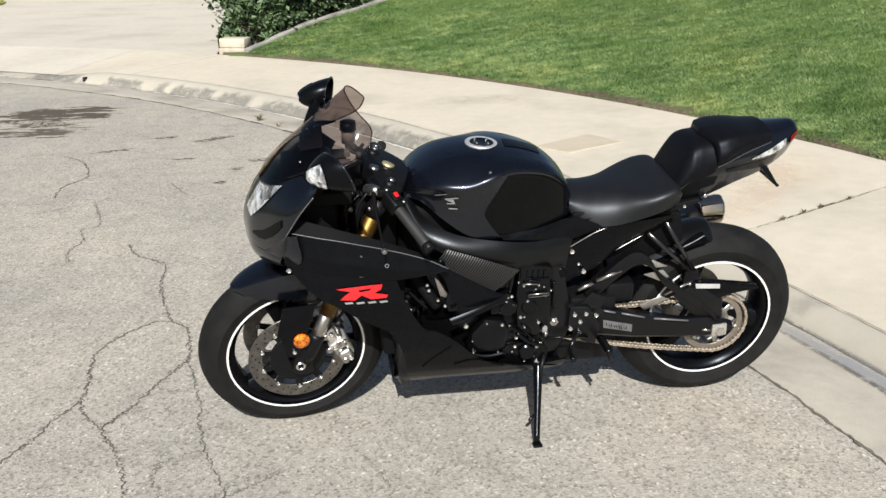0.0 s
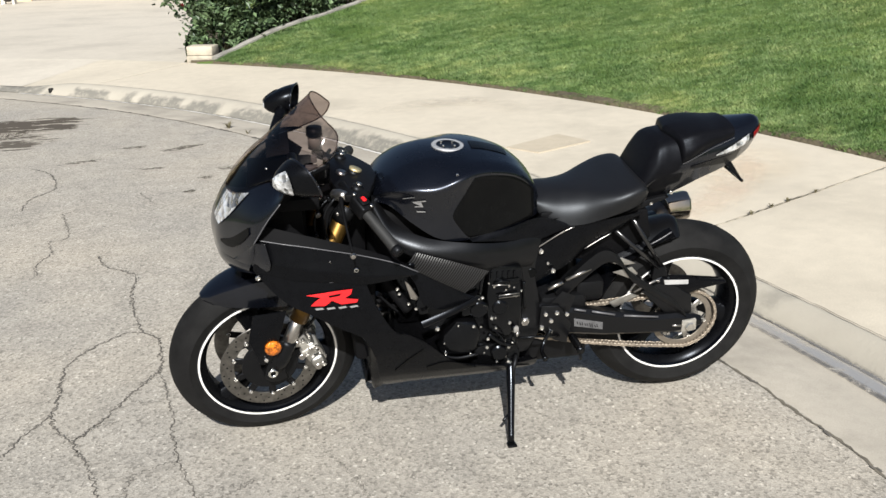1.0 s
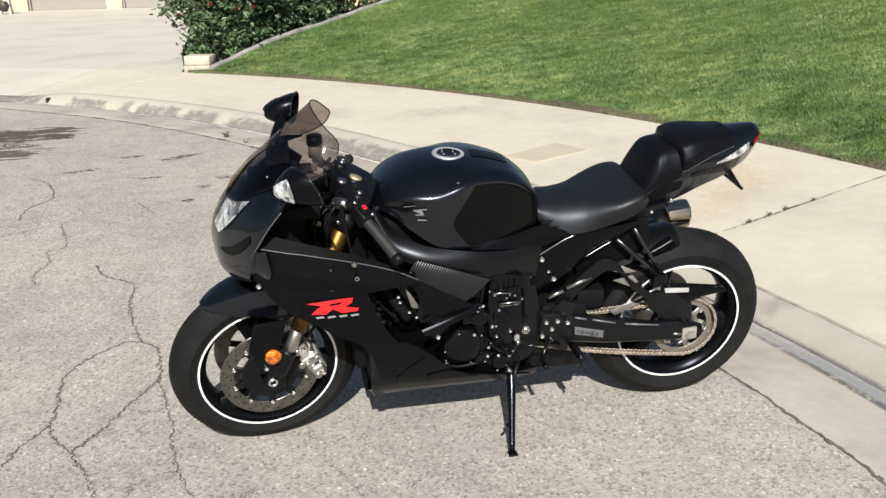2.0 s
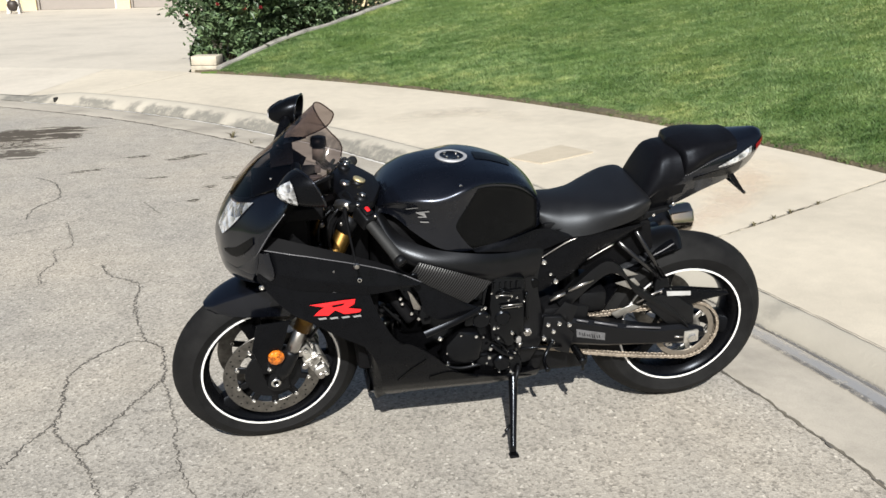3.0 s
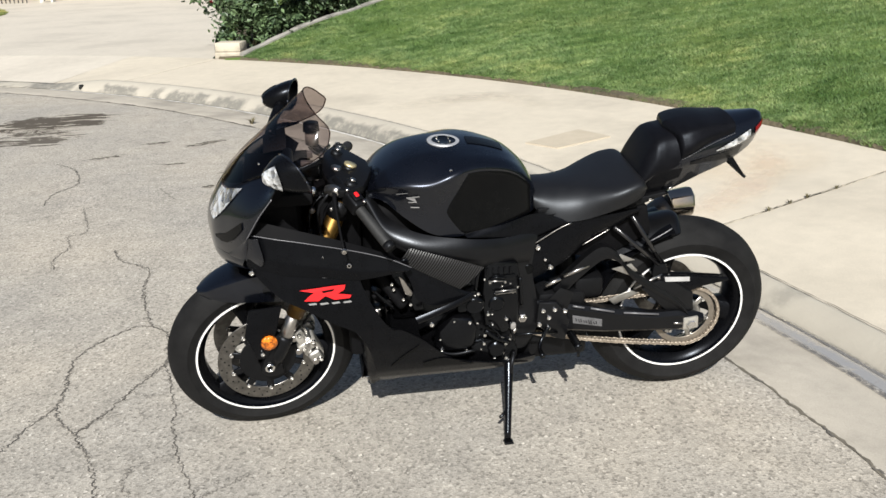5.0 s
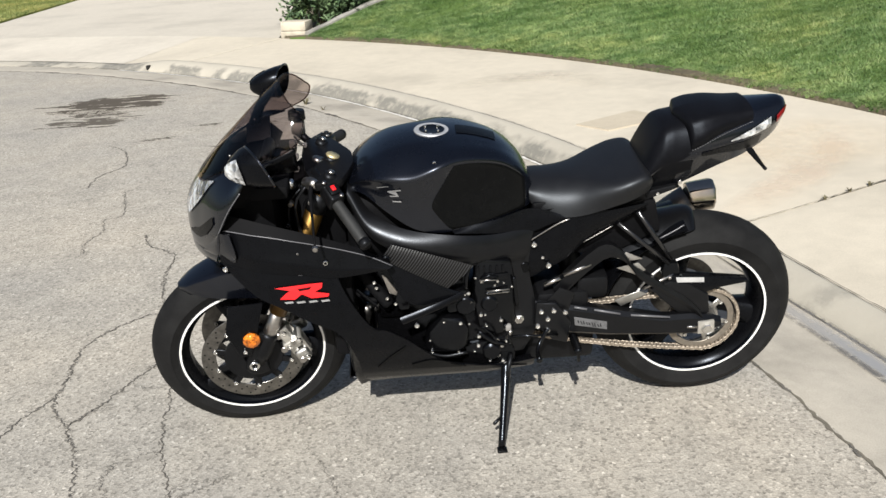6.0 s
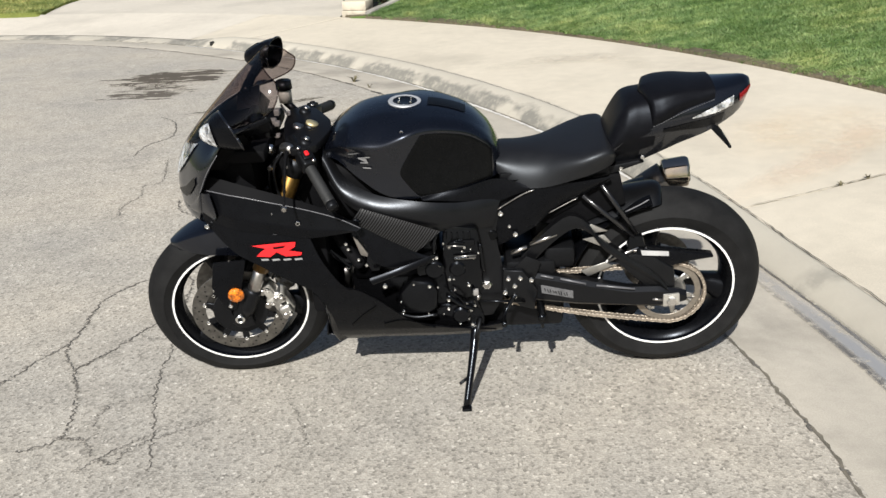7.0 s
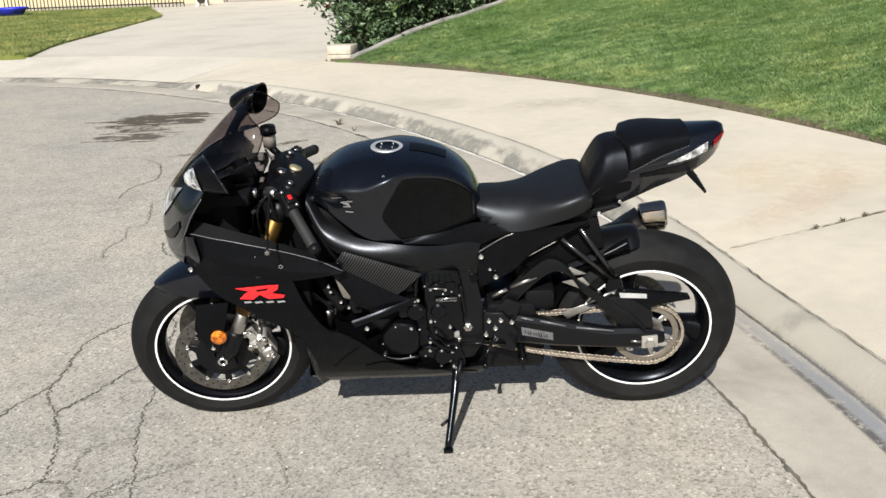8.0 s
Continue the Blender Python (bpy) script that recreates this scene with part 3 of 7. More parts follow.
def lawn_z(x, y):
    d = max(0.0, math.hypot(x - CX, y - CY) - OUT)
    return 0.15 + 0.2 * min(d, 4.5) + 0.04 * max(0, d - 4.5) + 0.02 * math.sin(1.3 * x + 0.7) * math.sin(1.1 * y)


def lawn_side(x, y):
    """True on the lawn's side of the border strip."""
    xs, ys = [p[0] for p in STRIP], [p[1] for p in STRIP]
    if x < xs[0]:
        return False
    return y < np.interp(x, xs, ys) if x < xs[-1] else True


bm = bmesh.new()
rows = []
for u in np.linspace(0, 1, 70):
    th = -55 + 111.9 * u
    row = []
    for v in np.linspace(0, 1, 30):
        r = OUT + 0.012 + 16 * v * v
        x, y, _ = polar(th, r, 0)
        if not lawn_side(x, y):
            y = float(np.interp(x, [p[0] for p in STRIP], [p[1] for p in STRIP])) if x > STRIP[0][0] else STRIP[0][1]
        row.append((x, y, lawn_z(x, y) - (0.05 if v == 0 else 0)))
    rows.append(row)
grid_mesh(bm, rows, flip=True)
if sum(f.normal.z for f in bm.faces) < 0:
    bmesh.ops.reverse_faces(bm, faces=bm.faces)
tagged(finish("lawn_bank", bm, M_TURF), "mown green lawn bank rising from the pavement", "lawn", kind="structure")


def blades(name, base, size, label, mat=None, width=0.005):
    """Grass: one narrow leaning triangle a blade, taller in tufts and leaning together in them."""
    rng = np.random.default_rng(7)
    n = len(base)
    x, y = base[:, 0], base[:, 1]
    clump = 0.5 + 0.5 * np.sin(9.1 * x + 2.3 * np.sin(5.3 * y)) * np.sin(8.3 * y + 1.9 * np.sin(6.1 * x))
    way = 2.6 * np.sin(2.1 * x + 1.2 * np.sin(1.7 * y)) + 2.2 * np.sin(1.9 * y + 0.7)
    a = rng.uniform(0, 2 * math.pi, n)
    h = size * rng.uniform(0.5, 1.25, n) * (0.72 + 0.6 * clump)
    w = width * rng.uniform(0.7, 1.4, n)
    lean = rng.uniform(0.3, 1.5, n) * h
    la = 0.35 * way + rng.normal(0, 2.0, n)
    side = np.stack([np.cos(a) * w, np.sin(a) * w, np.zeros(n)], 1)
    tip = base + np.stack([np.cos(la) * lean, np.sin(la) * lean, h], 1)
    co = np.stack([base - side, base + side, tip], 1).reshape(-1, 3)
    me = bpy.data.meshes.new(name)
    me.vertices.add(3 * n)
    me.vertices.foreach_set("co", co.ravel())
    me.loops.add(3 * n)
    me.loops.foreach_set("vertex_index", np.arange(3 * n))
    me.polygons.add(n)
    me.polygons.foreach_set("loop_start", np.arange(0, 3 * n, 3))
    me.update()
    me.materials.append(mat or M_GRASS)
    return tagged(new(name, me), label, "grass", kind="stuff")


def lawn_spots(n, seed):
    """Feet of the blades on the bank, thickest near the pavement."""
    rng = np.random.default_rng(seed)
    th, d = rng.uniform(-8, 58, n), rng.random(n) ** 1.6 * 7.5
    ragged = 0.022 * np.sin(th * 9) + 0.03 * np.sin(th * 2.3 + 1) + 0.025 * np.sin(th * 23 + 2) + rng.normal(0, 0.012, n)
    r = OUT + 0.035 + ragged * 0.5 + d
    x, y = CX + r * np.cos(np.radians(th)), CY + r * np.sin(np.radians(th))
    sx, sy = [p[0] for p in STRIP], [p[1] for p in STRIP]
    keep = (x >= sx[0]) & ((x >= sx[-1]) | (y < np.interp(x, sx, sy)))
    x, y, d = x[keep], y[keep], np.maximum(0, r[keep] - OUT)
    z = 0.15 + 0.2 * np.minimum(d, 4.5) + 0.04 * np.maximum(0, d - 4.5) + 0.02 * np.sin(1.3 * x + 0.7) * np.sin(1.1 * y)
    return np.stack([x, y, z - 0.008], 1)


blades("lawn_grass", lawn_spots(1000000, 3), 0.026, "short mown green grass with paler tufts", width=0.0042)

# soil edge of the lawn
bm = bmesh.new()
rnd = random.Random(9)
rows = []
for a in np.arange(-25, 57.4, 0.12):
    w = 0.018 + 0.008 * math.sin(a * 2.7) + rnd.uniform(-0.008, 0.008)
    rows.append([polar(a, OUT + r, z + rnd.uniform(-0.004, 0.004)) for r, z in ((-0.004, 0.12), (0.002, 0.138), (w * 0.5, 0.15), (w, 0.16), (w + 0.09, 0.176))])
grid_mesh(bm, rows)
if sum(f.normal.z for f in bm.faces) < 0:
    bmesh.ops.reverse_faces(bm, faces=bm.faces)
tagged(finish("soil_edge", bm, M_SOIL, smooth=0), "dry brown soil line along the lawn's edge", "soil", kind="structure")

# border strip between lawn and rose bed
border = tagged(holder("border_strip"), "low pale concrete border between lawn and rose bed", "border", kind="structure")
p = spline(STRIP, 60)
for i in range(12):
    seg = p[i * 5:i * 5 + 6] if i < 11 else p[55:]
    bm = bmesh.new()
    rows = []
    for j, c in enumerate(seg):
        d = seg[min(j + 1, len(seg) - 1)] - seg[max(j - 1, 0)]
        nrm = np.array([-d[1], d[0]]) / np.linalg.norm(d)
        z = lawn_z(*c)
        if j in (0, len(seg) - 1):
            c = c + (0.006 if j == 0 else -0.006) * d / np.linalg.norm(d)
        rows.append([(*(c + nrm * o), z + zz) for o, zz in ((-0.005, -0.12), (0.0, 0.022), (0.015, 0.034 + 0.005 * math.sin(11 * c[0])), (0.065, 0.036 + 0.005 * math.sin(17 * c[1])), (0.078, 0.02), (0.085, -0.2))])
    vs = grid_mesh(bm, rows)
    bm.faces.new(vs[0])
    bm.faces.new(vs[-1][::-1])
    bmesh.ops.recalc_face_normals(bm, faces=bm.faces)
    part("kerbstone", bm, M_STRIP, border)

# rose bed
bm = bmesh.new()
rows = []
for i, u in enumerate(np.linspace(0, 1, 24)):
    x, y = spline(STRIP, 24)[i]
    xe, ye = -2.5 - 0.45 * u, 8.95 + 6 * u
    rows.append([(x + (xe - x) * v - 0.05 * (1 - v), y + (ye - y) * v + 0.06, lawn_z(x, y) * (1 - v) + 0.15 * v - 0.06 + 0.04 * math.sin(7 * v + 3 * u)) for v in np.linspace(0, 1, 10)])
grid_mesh(bm, rows)
if sum(f.normal.z for f in bm.faces) < 0:
    bmesh.ops.reverse_faces(bm, faces=bm.faces)
tagged(finish("rose_bed", bm, M_SOIL), "dry brown soil bed under the roses", "soil", kind="structure")

# two-course block at the bed's corner
corner = tagged(holder("corner_block", pose(-2.46, 9.08, 0.13, 0, 0, -14)), "cream split block of two courses at the bed's corner", "block")
for k, (z0, z1, s) in enumerate(((0.0, 0.085, 0.0), (0.09, 0.2, 0.008))):
    bm = bmesh.new()
    box(bm, (-0.17 + s, -0.11 + s, z0), (0.17 - s, 0.16 - s, z1), 0.008)
    part("block", bm, M_BLOCK, corner)


def bush(name, cx, cy, rx, ry, height, n_leaf, seed, label, blooms):
    """A rose bush: canes from the ground and a loose crown of small leaves."""
    rnd = random.Random(seed)
    z0 = 0.2
    ob = tagged(holder(name, pose(cx, cy, z0)), label, "rose bush", "rose bushes in the bed")
    bm = bmesh.new()
    tips = []
    for k in range(22):
        a, q = rnd.uniform(0, 6.28), rnd.random() ** 0.5
        tip = (rx * q * math.cos(a), ry * q * math.sin(a), height * rnd.uniform(0.6, 1.0))
        mid = (tip[0] * 0.35 + rnd.uniform(-0.1, 0.1), tip[1] * 0.35 + rnd.uniform(-0.1, 0.1), tip[2] * 0.5)
        foot = (rnd.uniform(-0.25, 0.25) * rx, rnd.uniform(-0.2, 0.2) * ry, -0.06)
        tube(bm, [foot, mid, tip], [0.014, 0.009, 0.004], 5, n=7)
        tips.append((np.array(foot), np.array(mid), np.array(tip)))
    part("thicket", bm, M_STEM, ob, "brown thorny canes")["kind"] = "stuff"
    bm = bmesh.new()
    clumps = []
    for k in range(130):
        a, zf = rnd.uniform(0, 6.28), rnd.random()
        q = (0.35 + 0.65 * rnd.random()) * (math.sin(math.pi * (0.2 + 0.66 * zf)) ** 0.5)
        clumps.append((rx * q * math.cos(a), ry * q * math.sin(a), height * (0.06 + 0.98 * zf), rnd.uniform(0.1, 0.2)))
    for k in range(n_leaf):
        x, y, z, s = clumps[rnd.randrange(len(clumps))]
        c = Vector((x + rnd.gauss(0, s * 0.6), y + rnd.gauss(0, s * 0.6), z + rnd.gauss(0, s * 0.5)))
        size = rnd.uniform(0.028, 0.062)
        m = Matrix.Translation(c) @ Euler((rnd.uniform(-1.0, 1.0), rnd.uniform(-1.0, 1.0), rnd.uniform(0, 6.28))).to_matrix().to_4x4()
        pts = [(-1.0, 0, 0), (-0.2, -0.55, 0.16), (1.0, 0, -0.1), (-0.2, 0.55, 0.16)]
        v = [bm.verts.new(m @ (Vector(p) * size)) for p in pts]
        bm.faces.new((v[0], v[1], v[2]))
        bm.faces.new((v[0], v[2], v[3]))
    part("foliage", bm, M_LEAF, ob, "dense dark green rose leaves", 0)
    for k in range(blooms):
        a = rnd.uniform(3.4, 6.0)
        zf = rnd.uniform(0.25, 0.85)
        c = Vector((rx * 0.98 * math.cos(a), ry * 0.98 * math.sin(a), height * zf))
        bm = bmesh.new()
        for j in range(16):
            s, t = 0.008 + 0.017 * j / 16, 2.4 * j
            m = Matrix.Translation(c) @ Euler((0.9 - 0.05 * j, 0, t)).to_matrix().to_4x4()
            v = [bm.verts.new(m @ Vector(p)) for p in ((-s, 0, 0), (s, 0, 0), (s * 0.8, 0.006, s * 1.6), (-s * 0.8, 0.006, s * 1.6))]
            bm.faces.new(v)
        part("bloom", bm, M_PETAL, ob, "red rose bloom", 0)
    return ob


bush("rose_bush", -2.12, 10.0, 0.72, 0.62, 1.5, 9000, 11, "tall dark green rose bush with red blooms beside the driveway", 7)
bush("rose_bush", -1.3, 10.85, 0.66, 0.55, 1.4, 8000, 12, "dense dark green rose bush in the bed", 2)
bush("rose_bush", -0.5, 11.75, 0.6, 0.5, 1.3, 5000, 13, "dense dark green rose bush in the bed", 1)

# iron fence behind the bed
fence = tagged(holder("iron_fence"), "black iron railing behind the rose bed", "fence")
bm = bmesh.new()
tube(bm, [(-1.9, 12.6, 0.75), (1.9, 14.4, 1.05)], 0.016, 6)
part("rail", bm, M_IRON, fence)
bm = bmesh.new()
tube(bm, [(-1.9, 12.6, 1.6), (1.9, 14.4, 1.9)], 0.016, 6)
part("rail", bm, M_IRON, fence)
bm = bmesh.new()
box(bm, (-0.009, -0.009, 0.0), (0.009, 0.009, 1.75))
bar = part("bar", bm, M_IRON, fence)
for i in range(36):
    u = i / 35
    m = pose(-1.9 + 3.8 * u, 12.6 + 1.8 * u, 0.15 + 0.3 * u)
    if i == 0:
        bar.matrix_basis = m
    else:
        again(bar, fence, m)

# ---------------------------------------------------------------- far side: left lawn, house, garage
bm = bmesh.new()
left = [(*q, 0.14 - 0.09 * i / 29 + 0.012) for i, q in enumerate(spline(DRIVE_L[:4], 30))] + [(-8.9, 20.7, 0.062), (-9.8, 22.7, 0.062), (-10.8, 24.9, 0.062)]
rows = [[(x - (0.02 + 14 * v * v), y + 0.35 * 14 * v * v * 0.1, z + (0.03 if v > 0.02 else -0.05)) for v in np.linspace(0, 1, 14)] for x, y, z in left]
rows.insert(0, [(x, y - 0.06, z - 0.09) for x, y, z in rows[0]])
grid_mesh(bm, rows)
if sum(f.normal.z for f in bm.faces) < 0:
    bmesh.ops.reverse_faces(bm, faces=bm.faces)
tagged(finish("lawn_far", bm, M_TURFDRY), "flat dry green lawn beside the driveway", "lawn", kind="structure")
spots = []
FAR_EDGE = DRIVE_L[:4] + [(-10.8, 24.9)]
rng = np.random.default_rng(3)
while len(spots) < 80000:
    y = rng.uniform(10.7, 24.8)
    xe = np.interp(y, [p[1] for p in FAR_EDGE], [p[0] for p in FAR_EDGE])
    x = xe - 0.03 - rng.random() ** 1.5 * 5.5
    spots.append((x, y, 0.17 - 0.09 * (min(y, 20.3) - 10.65) / 9.65))
blades("lawn_grass", np.array(spots), 0.045, "short dry yellow-green grass beside the driveway", M_GRASSDRY)
bm = bmesh.new()
grid_mesh(bm, [[(x, y, 0.055 - 0.04 * (y - 20.2) / 7.3) for x in (-22.0, -15.0, -12.0, -8.7)] for y in (20.2, 23.0, 27.5)], flip=True)
if sum(f.normal.z for f in bm.faces) < 0:
    bmesh.ops.reverse_faces(bm, faces=bm.faces)
tagged(finish("yard_path", bm, M_DRIVE), "pale concrete path in front of the house", "path", kind="structure")

house = tagged(holder("house"), "cream stucco house with two taupe garage doors", "house")
GY, GZ = 27.0, 0.0
for name, lo, hi, mat in (("wall", (-22, GY + 1.2, -0.1), (-9.5, GY + 1.45, 3.2), M_STUCCO), ("wall", (-9.5, GY - 0.1, -0.1), (-9.12, GY + 1.45, 3.2), M_STUCCO), ("wall", (-6.82, GY - 0.1, -0.1), (-6.42, GY + 0.3, 2.3), M_STUCCO),
                          ("wall", (-4.1, GY - 0.1, -0.1), (2.5, GY + 0.3, 3.2), M_STUCCO), ("wall", (-9.12, GY - 0.1, 2.3), (-4.1, GY + 0.3, 3.2), M_STUCCO)):
    bm = bmesh.new()
    box(bm, lo, hi)
    part(name, bm, mat, house)
bm = bmesh.new()
v = [bm.verts.new(p) for p in ((-22.4, GY - 0.6, 3.15), (3, GY - 0.6, 3.15), (3, GY + 4, 5.0), (-22.4, GY + 4, 5.0), (-22.4, GY + 9, 3.15), (3, GY + 9, 3.15))]
bm.faces.new((v[0], v[1], v[2], v[3]))
bm.faces.new((v[3], v[2], v[5], v[4]))
thicken(bm, 0.15)
part("roof", bm, M_DARKPOT, house)
for x0, x1 in ((-9.12, -6.82), (-6.42, -4.1)):
    bm = bmesh.new()
    for k in range(4):
        box(bm, (x0 + 0.06, GY + 0.12, 0.02 + k * 0.57), (x1 - 0.06, GY + 0.17, 0.575 + k * 0.57), 0.01, 1)
    door = part("garage_door", bm, M_GARAGE, house, "taupe sectional garage door")
    for xx in (x0 + 0.03, x1 - 0.03):
        bm = bmesh.new()
        box(bm, (xx - 0.03, GY + 0.02, 0.0), (xx + 0.03, GY + 0.18, 2.3))
        part("door_frame", bm, M_WHITE if x0 < -7 and xx > -8 else M_GARAGE, house)

yard_fence = tagged(holder("yard_fence"), "black iron yard fence before the house wall", "fence")
for z in (0.12, 1.2):
    bm = bmesh.new()
    box(bm, (-15.5, 25.42, z), (-9.9, 25.46, z + 0.04))
    part("rail", bm, M_IRON, yard_fence)
bm = bmesh.new()
box(bm, (-0.012, -0.012, 0), (0.012, 0.012, 1.3))
bar = part("bar", bm, M_IRON, yard_fence)
bar.matrix_basis = pose(-15.5, 25.44, 0.02)
for i in range(1, 50):
    again(bar, yard_fence, pose(-15.5 + i * 0.114, 25.44, 0.02))

tub = tagged(holder("blue_tub", pose(-14.0, 22.9, 0.08)), "low blue plastic tub beside the fence", "tub")
bm = bmesh.new()
rows = [[(rx * math.cos(a), ry * math.sin(a), z) for a in np.linspace(0, 2 * math.pi, 28, endpoint=False)] for rx, ry, z in ((0.3, 0.25, 0.0), (0.42, 0.32, 0.16), (0.5, 0.36, 0.2), (0.5, 0.36, 0.23), (0.44, 0.32, 0.22), (0.3, 0.25, 0.04))]
vs = grid_mesh(bm, rows, True)
bm.faces.new(vs[0][::-1])
bm.faces.new(vs[-1])
part("bowl", bm, M_BLUE, tub)
planter = tagged(holder("planter_stand", pose(-9.35, 25.5, 0.02)), "white planter stand with a dark round pot", "planter")
bm = bmesh.new()
for x, y in ((-0.15, -0.12), (0.15, -0.12), (-0.15, 0.12), (0.15, 0.12)):
    tube(bm, [(x, y, 0), (x * 0.7, y * 0.7, 0.45)], 0.035, 8)
box(bm, (-0.18, -0.15, 0.45), (0.18, 0.15, 0.5), 0.01)
part("stand", bm, M_WHITE, planter)
bm = bmesh.new()
rows = [[(r * math.cos(a), r * math.sin(a) - 0.1, z) for a in np.linspace(0, 2 * math.pi, 20, endpoint=False)] for r, z in ((0.06, 0.08), (0.13, 0.13), (0.16, 0.24), (0.13, 0.34), (0.1, 0.36))]
vs = grid_mesh(bm, rows, True)
bm.faces.new(vs[0][::-1])
bm.faces.new(vs[-1])
part("pot", bm, M_DARKPOT, planter)

# ---------------------------------------------------------------- the motorcycle
# Its own axes: x forward, y to its left, z up, from the rear tyre's foot; it leans on its side stand.
PSI, LEANING = radians(2.3), radians(9.5)
fwd = Vector((-math.cos(PSI), -math.sin(PSI), 0))
flat_left = Vector((math.sin(PSI), -math.cos(PSI), 0))
up_b = Vector((0, 0, math.cos(LEANING))) + flat_left * math.sin(LEANING)
left_b = flat_left * math.cos(LEANING) - Vector((0, 0, math.sin(LEANING)))
BIKE = Matrix((fwd, left_b, up_b)).transposed().to_4x4()
BIKE.translation = (0.0, 0.015, 0.0)

M_GLOSS = plain("gloss_black_paint", (0.002, 0.0024, 0.004), 0.28, coat=0.62, vary=0.1, scale=20, spec=0.34)
M_SATIN = plain("satin_black_plastic", (0.0024, 0.0025, 0.0031), 0.28, vary=0.3, scale=300, relief=0.0003, spec=0.15)
M_FRAME = plain("satin_black_frame_paint", (0.0034, 0.0034, 0.0038), 0.32, vary=0.25, scale=200, relief=0.0003, spec=0.3)
M_DARK = plain("matt_black_castings", (0.0042, 0.0042, 0.0046), 0.4, vary=0.3, scale=120, relief=0.0006, spec=0.2)
M_ENGINE = plain("black_engine_paint", (0.002, 0.002, 0.0023), 0.2, vary=0.3, scale=150, relief=0.0005, spec=0.28)
M_RUBBER = plain("grip_rubber", (0.014, 0.014, 0.014), 0.6, vary=0.3, scale=120, relief=0.0006)
M_PAD = plain("rubber_knee_pad", (0.003, 0.003, 0.003), 0.24, vary=0.3, scale=400, relief=0.0002, spec=0.12)
M_SEAT = plain("black_seat_vinyl", (0.004, 0.004, 0.005), 0.4, vary=0.25, scale=420, relief=0.0007, spec=0.1)
M_FLANK = plain("smooth_seat_vinyl", (0.006, 0.006, 0.0068), 0.46, vary=0.2, scale=300, relief=0.0004, spec=0.4)
M_CONNECT = plain("grey_connector_plastic", (0.22, 0.21, 0.2), 0.5, vary=0.2)
M_VOID = plain("dull_black_inner_plastic", (0.004, 0.004, 0.0046), 0.7, vary=0.3, scale=100, spec=0.08)
# pale grey for painted edge highlights; the pad's stitching uses it too
M_LINE = plain("edge_glint_and_seam", (0.1, 0.1, 0.108), 0.35, vary=0.2, scale=60)
M_STEEL = plain("brushed_steel", (0.42, 0.4, 0.38), 0.32, 1.0, vary=0.2, scale=90)
M_CHROME = plain("polished_metal", (0.74, 0.73, 0.71), 0.22, 1.0, vary=0.1, scale=60)
M_ALU = plain("cast_aluminium", (0.5, 0.49, 0.47), 0.42, 1.0, vary=0.2, scale=100, relief=0.0004)
M_RING = plain("satin_filler_ring", (0.5, 0.5, 0.51), 0.5, 0.6, vary=0.1, scale=80)
M_SHELL = plain("pale_caliper_metal", (0.52, 0.5, 0.46), 0.35, 0.7, vary=0.15, scale=60)
M_GOLD = plain("gold_anodised_metal", (0.13, 0.075, 0.022), 0.42, 1.0, vary=0.3, scale=80)
M_CHAINM = plain("waxed_gold_chain", (0.33, 0.28, 0.225), 0.5, 0.6, vary=0.4, scale=150)
M_RED = plain("red_vinyl", (0.72, 0.012, 0.016), 0.4, vary=0.05)
M_REDLENS = plain("red_lamp_lens", (0.16, 0.004, 0.007), 0.15, coat=0.5, vary=0.2)
M_TAPE = plain("white_rim_tape", (0.82, 0.81, 0.79), 0.4, vary=0.05)
M_SILVERLABEL = plain("silver_label_film", (0.5, 0.5, 0.5), 0.4, 0.3, vary=0.25, scale=200)
M_GREYMARK = plain("grey_emblem", (0.4, 0.4, 0.41), 0.35, 0.6, vary=0.1)
M_RESERVOIR = plain("cloudy_white_plastic", (0.33, 0.315, 0.28), 0.4, vary=0.15)
for painted, tint in ((M_GLOSS, (0.72, 0.8, 1.0)), (M_SATIN, (0.82, 0.88, 1.0)), (M_FRAME, (0.86, 0.91, 1.0)), (M_SEAT, (0.78, 0.86, 1.0)), (M_FLANK, (0.86, 0.92, 1.0)), (M_PAD, (0.8, 0.88, 1.0)), (M_ENGINE, (0.8, 0.88, 1.0)), (M_DARK, (0.85, 0.9, 1.0))):
    bsdf(painted).inputs["Specular Tint"].default_value = (*tint, 1)
M_MIRROR = material("mirror_glass", (0.85, 0.86, 0.87), 0.02, 1.0)


def tyre_material():
    """Black rubber, greyed by dust and wear."""
    m = material("worn_tyre_rubber", (0.03, 0.03, 0.03), 0.75, spec=0.16)
    w = coords(m, False)
    slow = ramp(m, noise_at(m, w, 14.0, 5.0, 0.6), (0.3, (0.005, 0.005, 0.0053)), (0.7, (0.0125, 0.0124, 0.0126)))
    fine = ramp(m, noise_at(m, w, 320.0, 2.0), (0.3, grey(0.8)), (0.7, grey(1.2)))
    colour(m, mix(m, 1.0, slow, fine, "MULTIPLY"))
    roughen(m, noise_at(m, w, 14.0, 5.0, 0.6), 0.62, 0.85)
    bump(m, noise_at(m, w, 320.0, 2.0), 0.4, 0.0006)
    return m


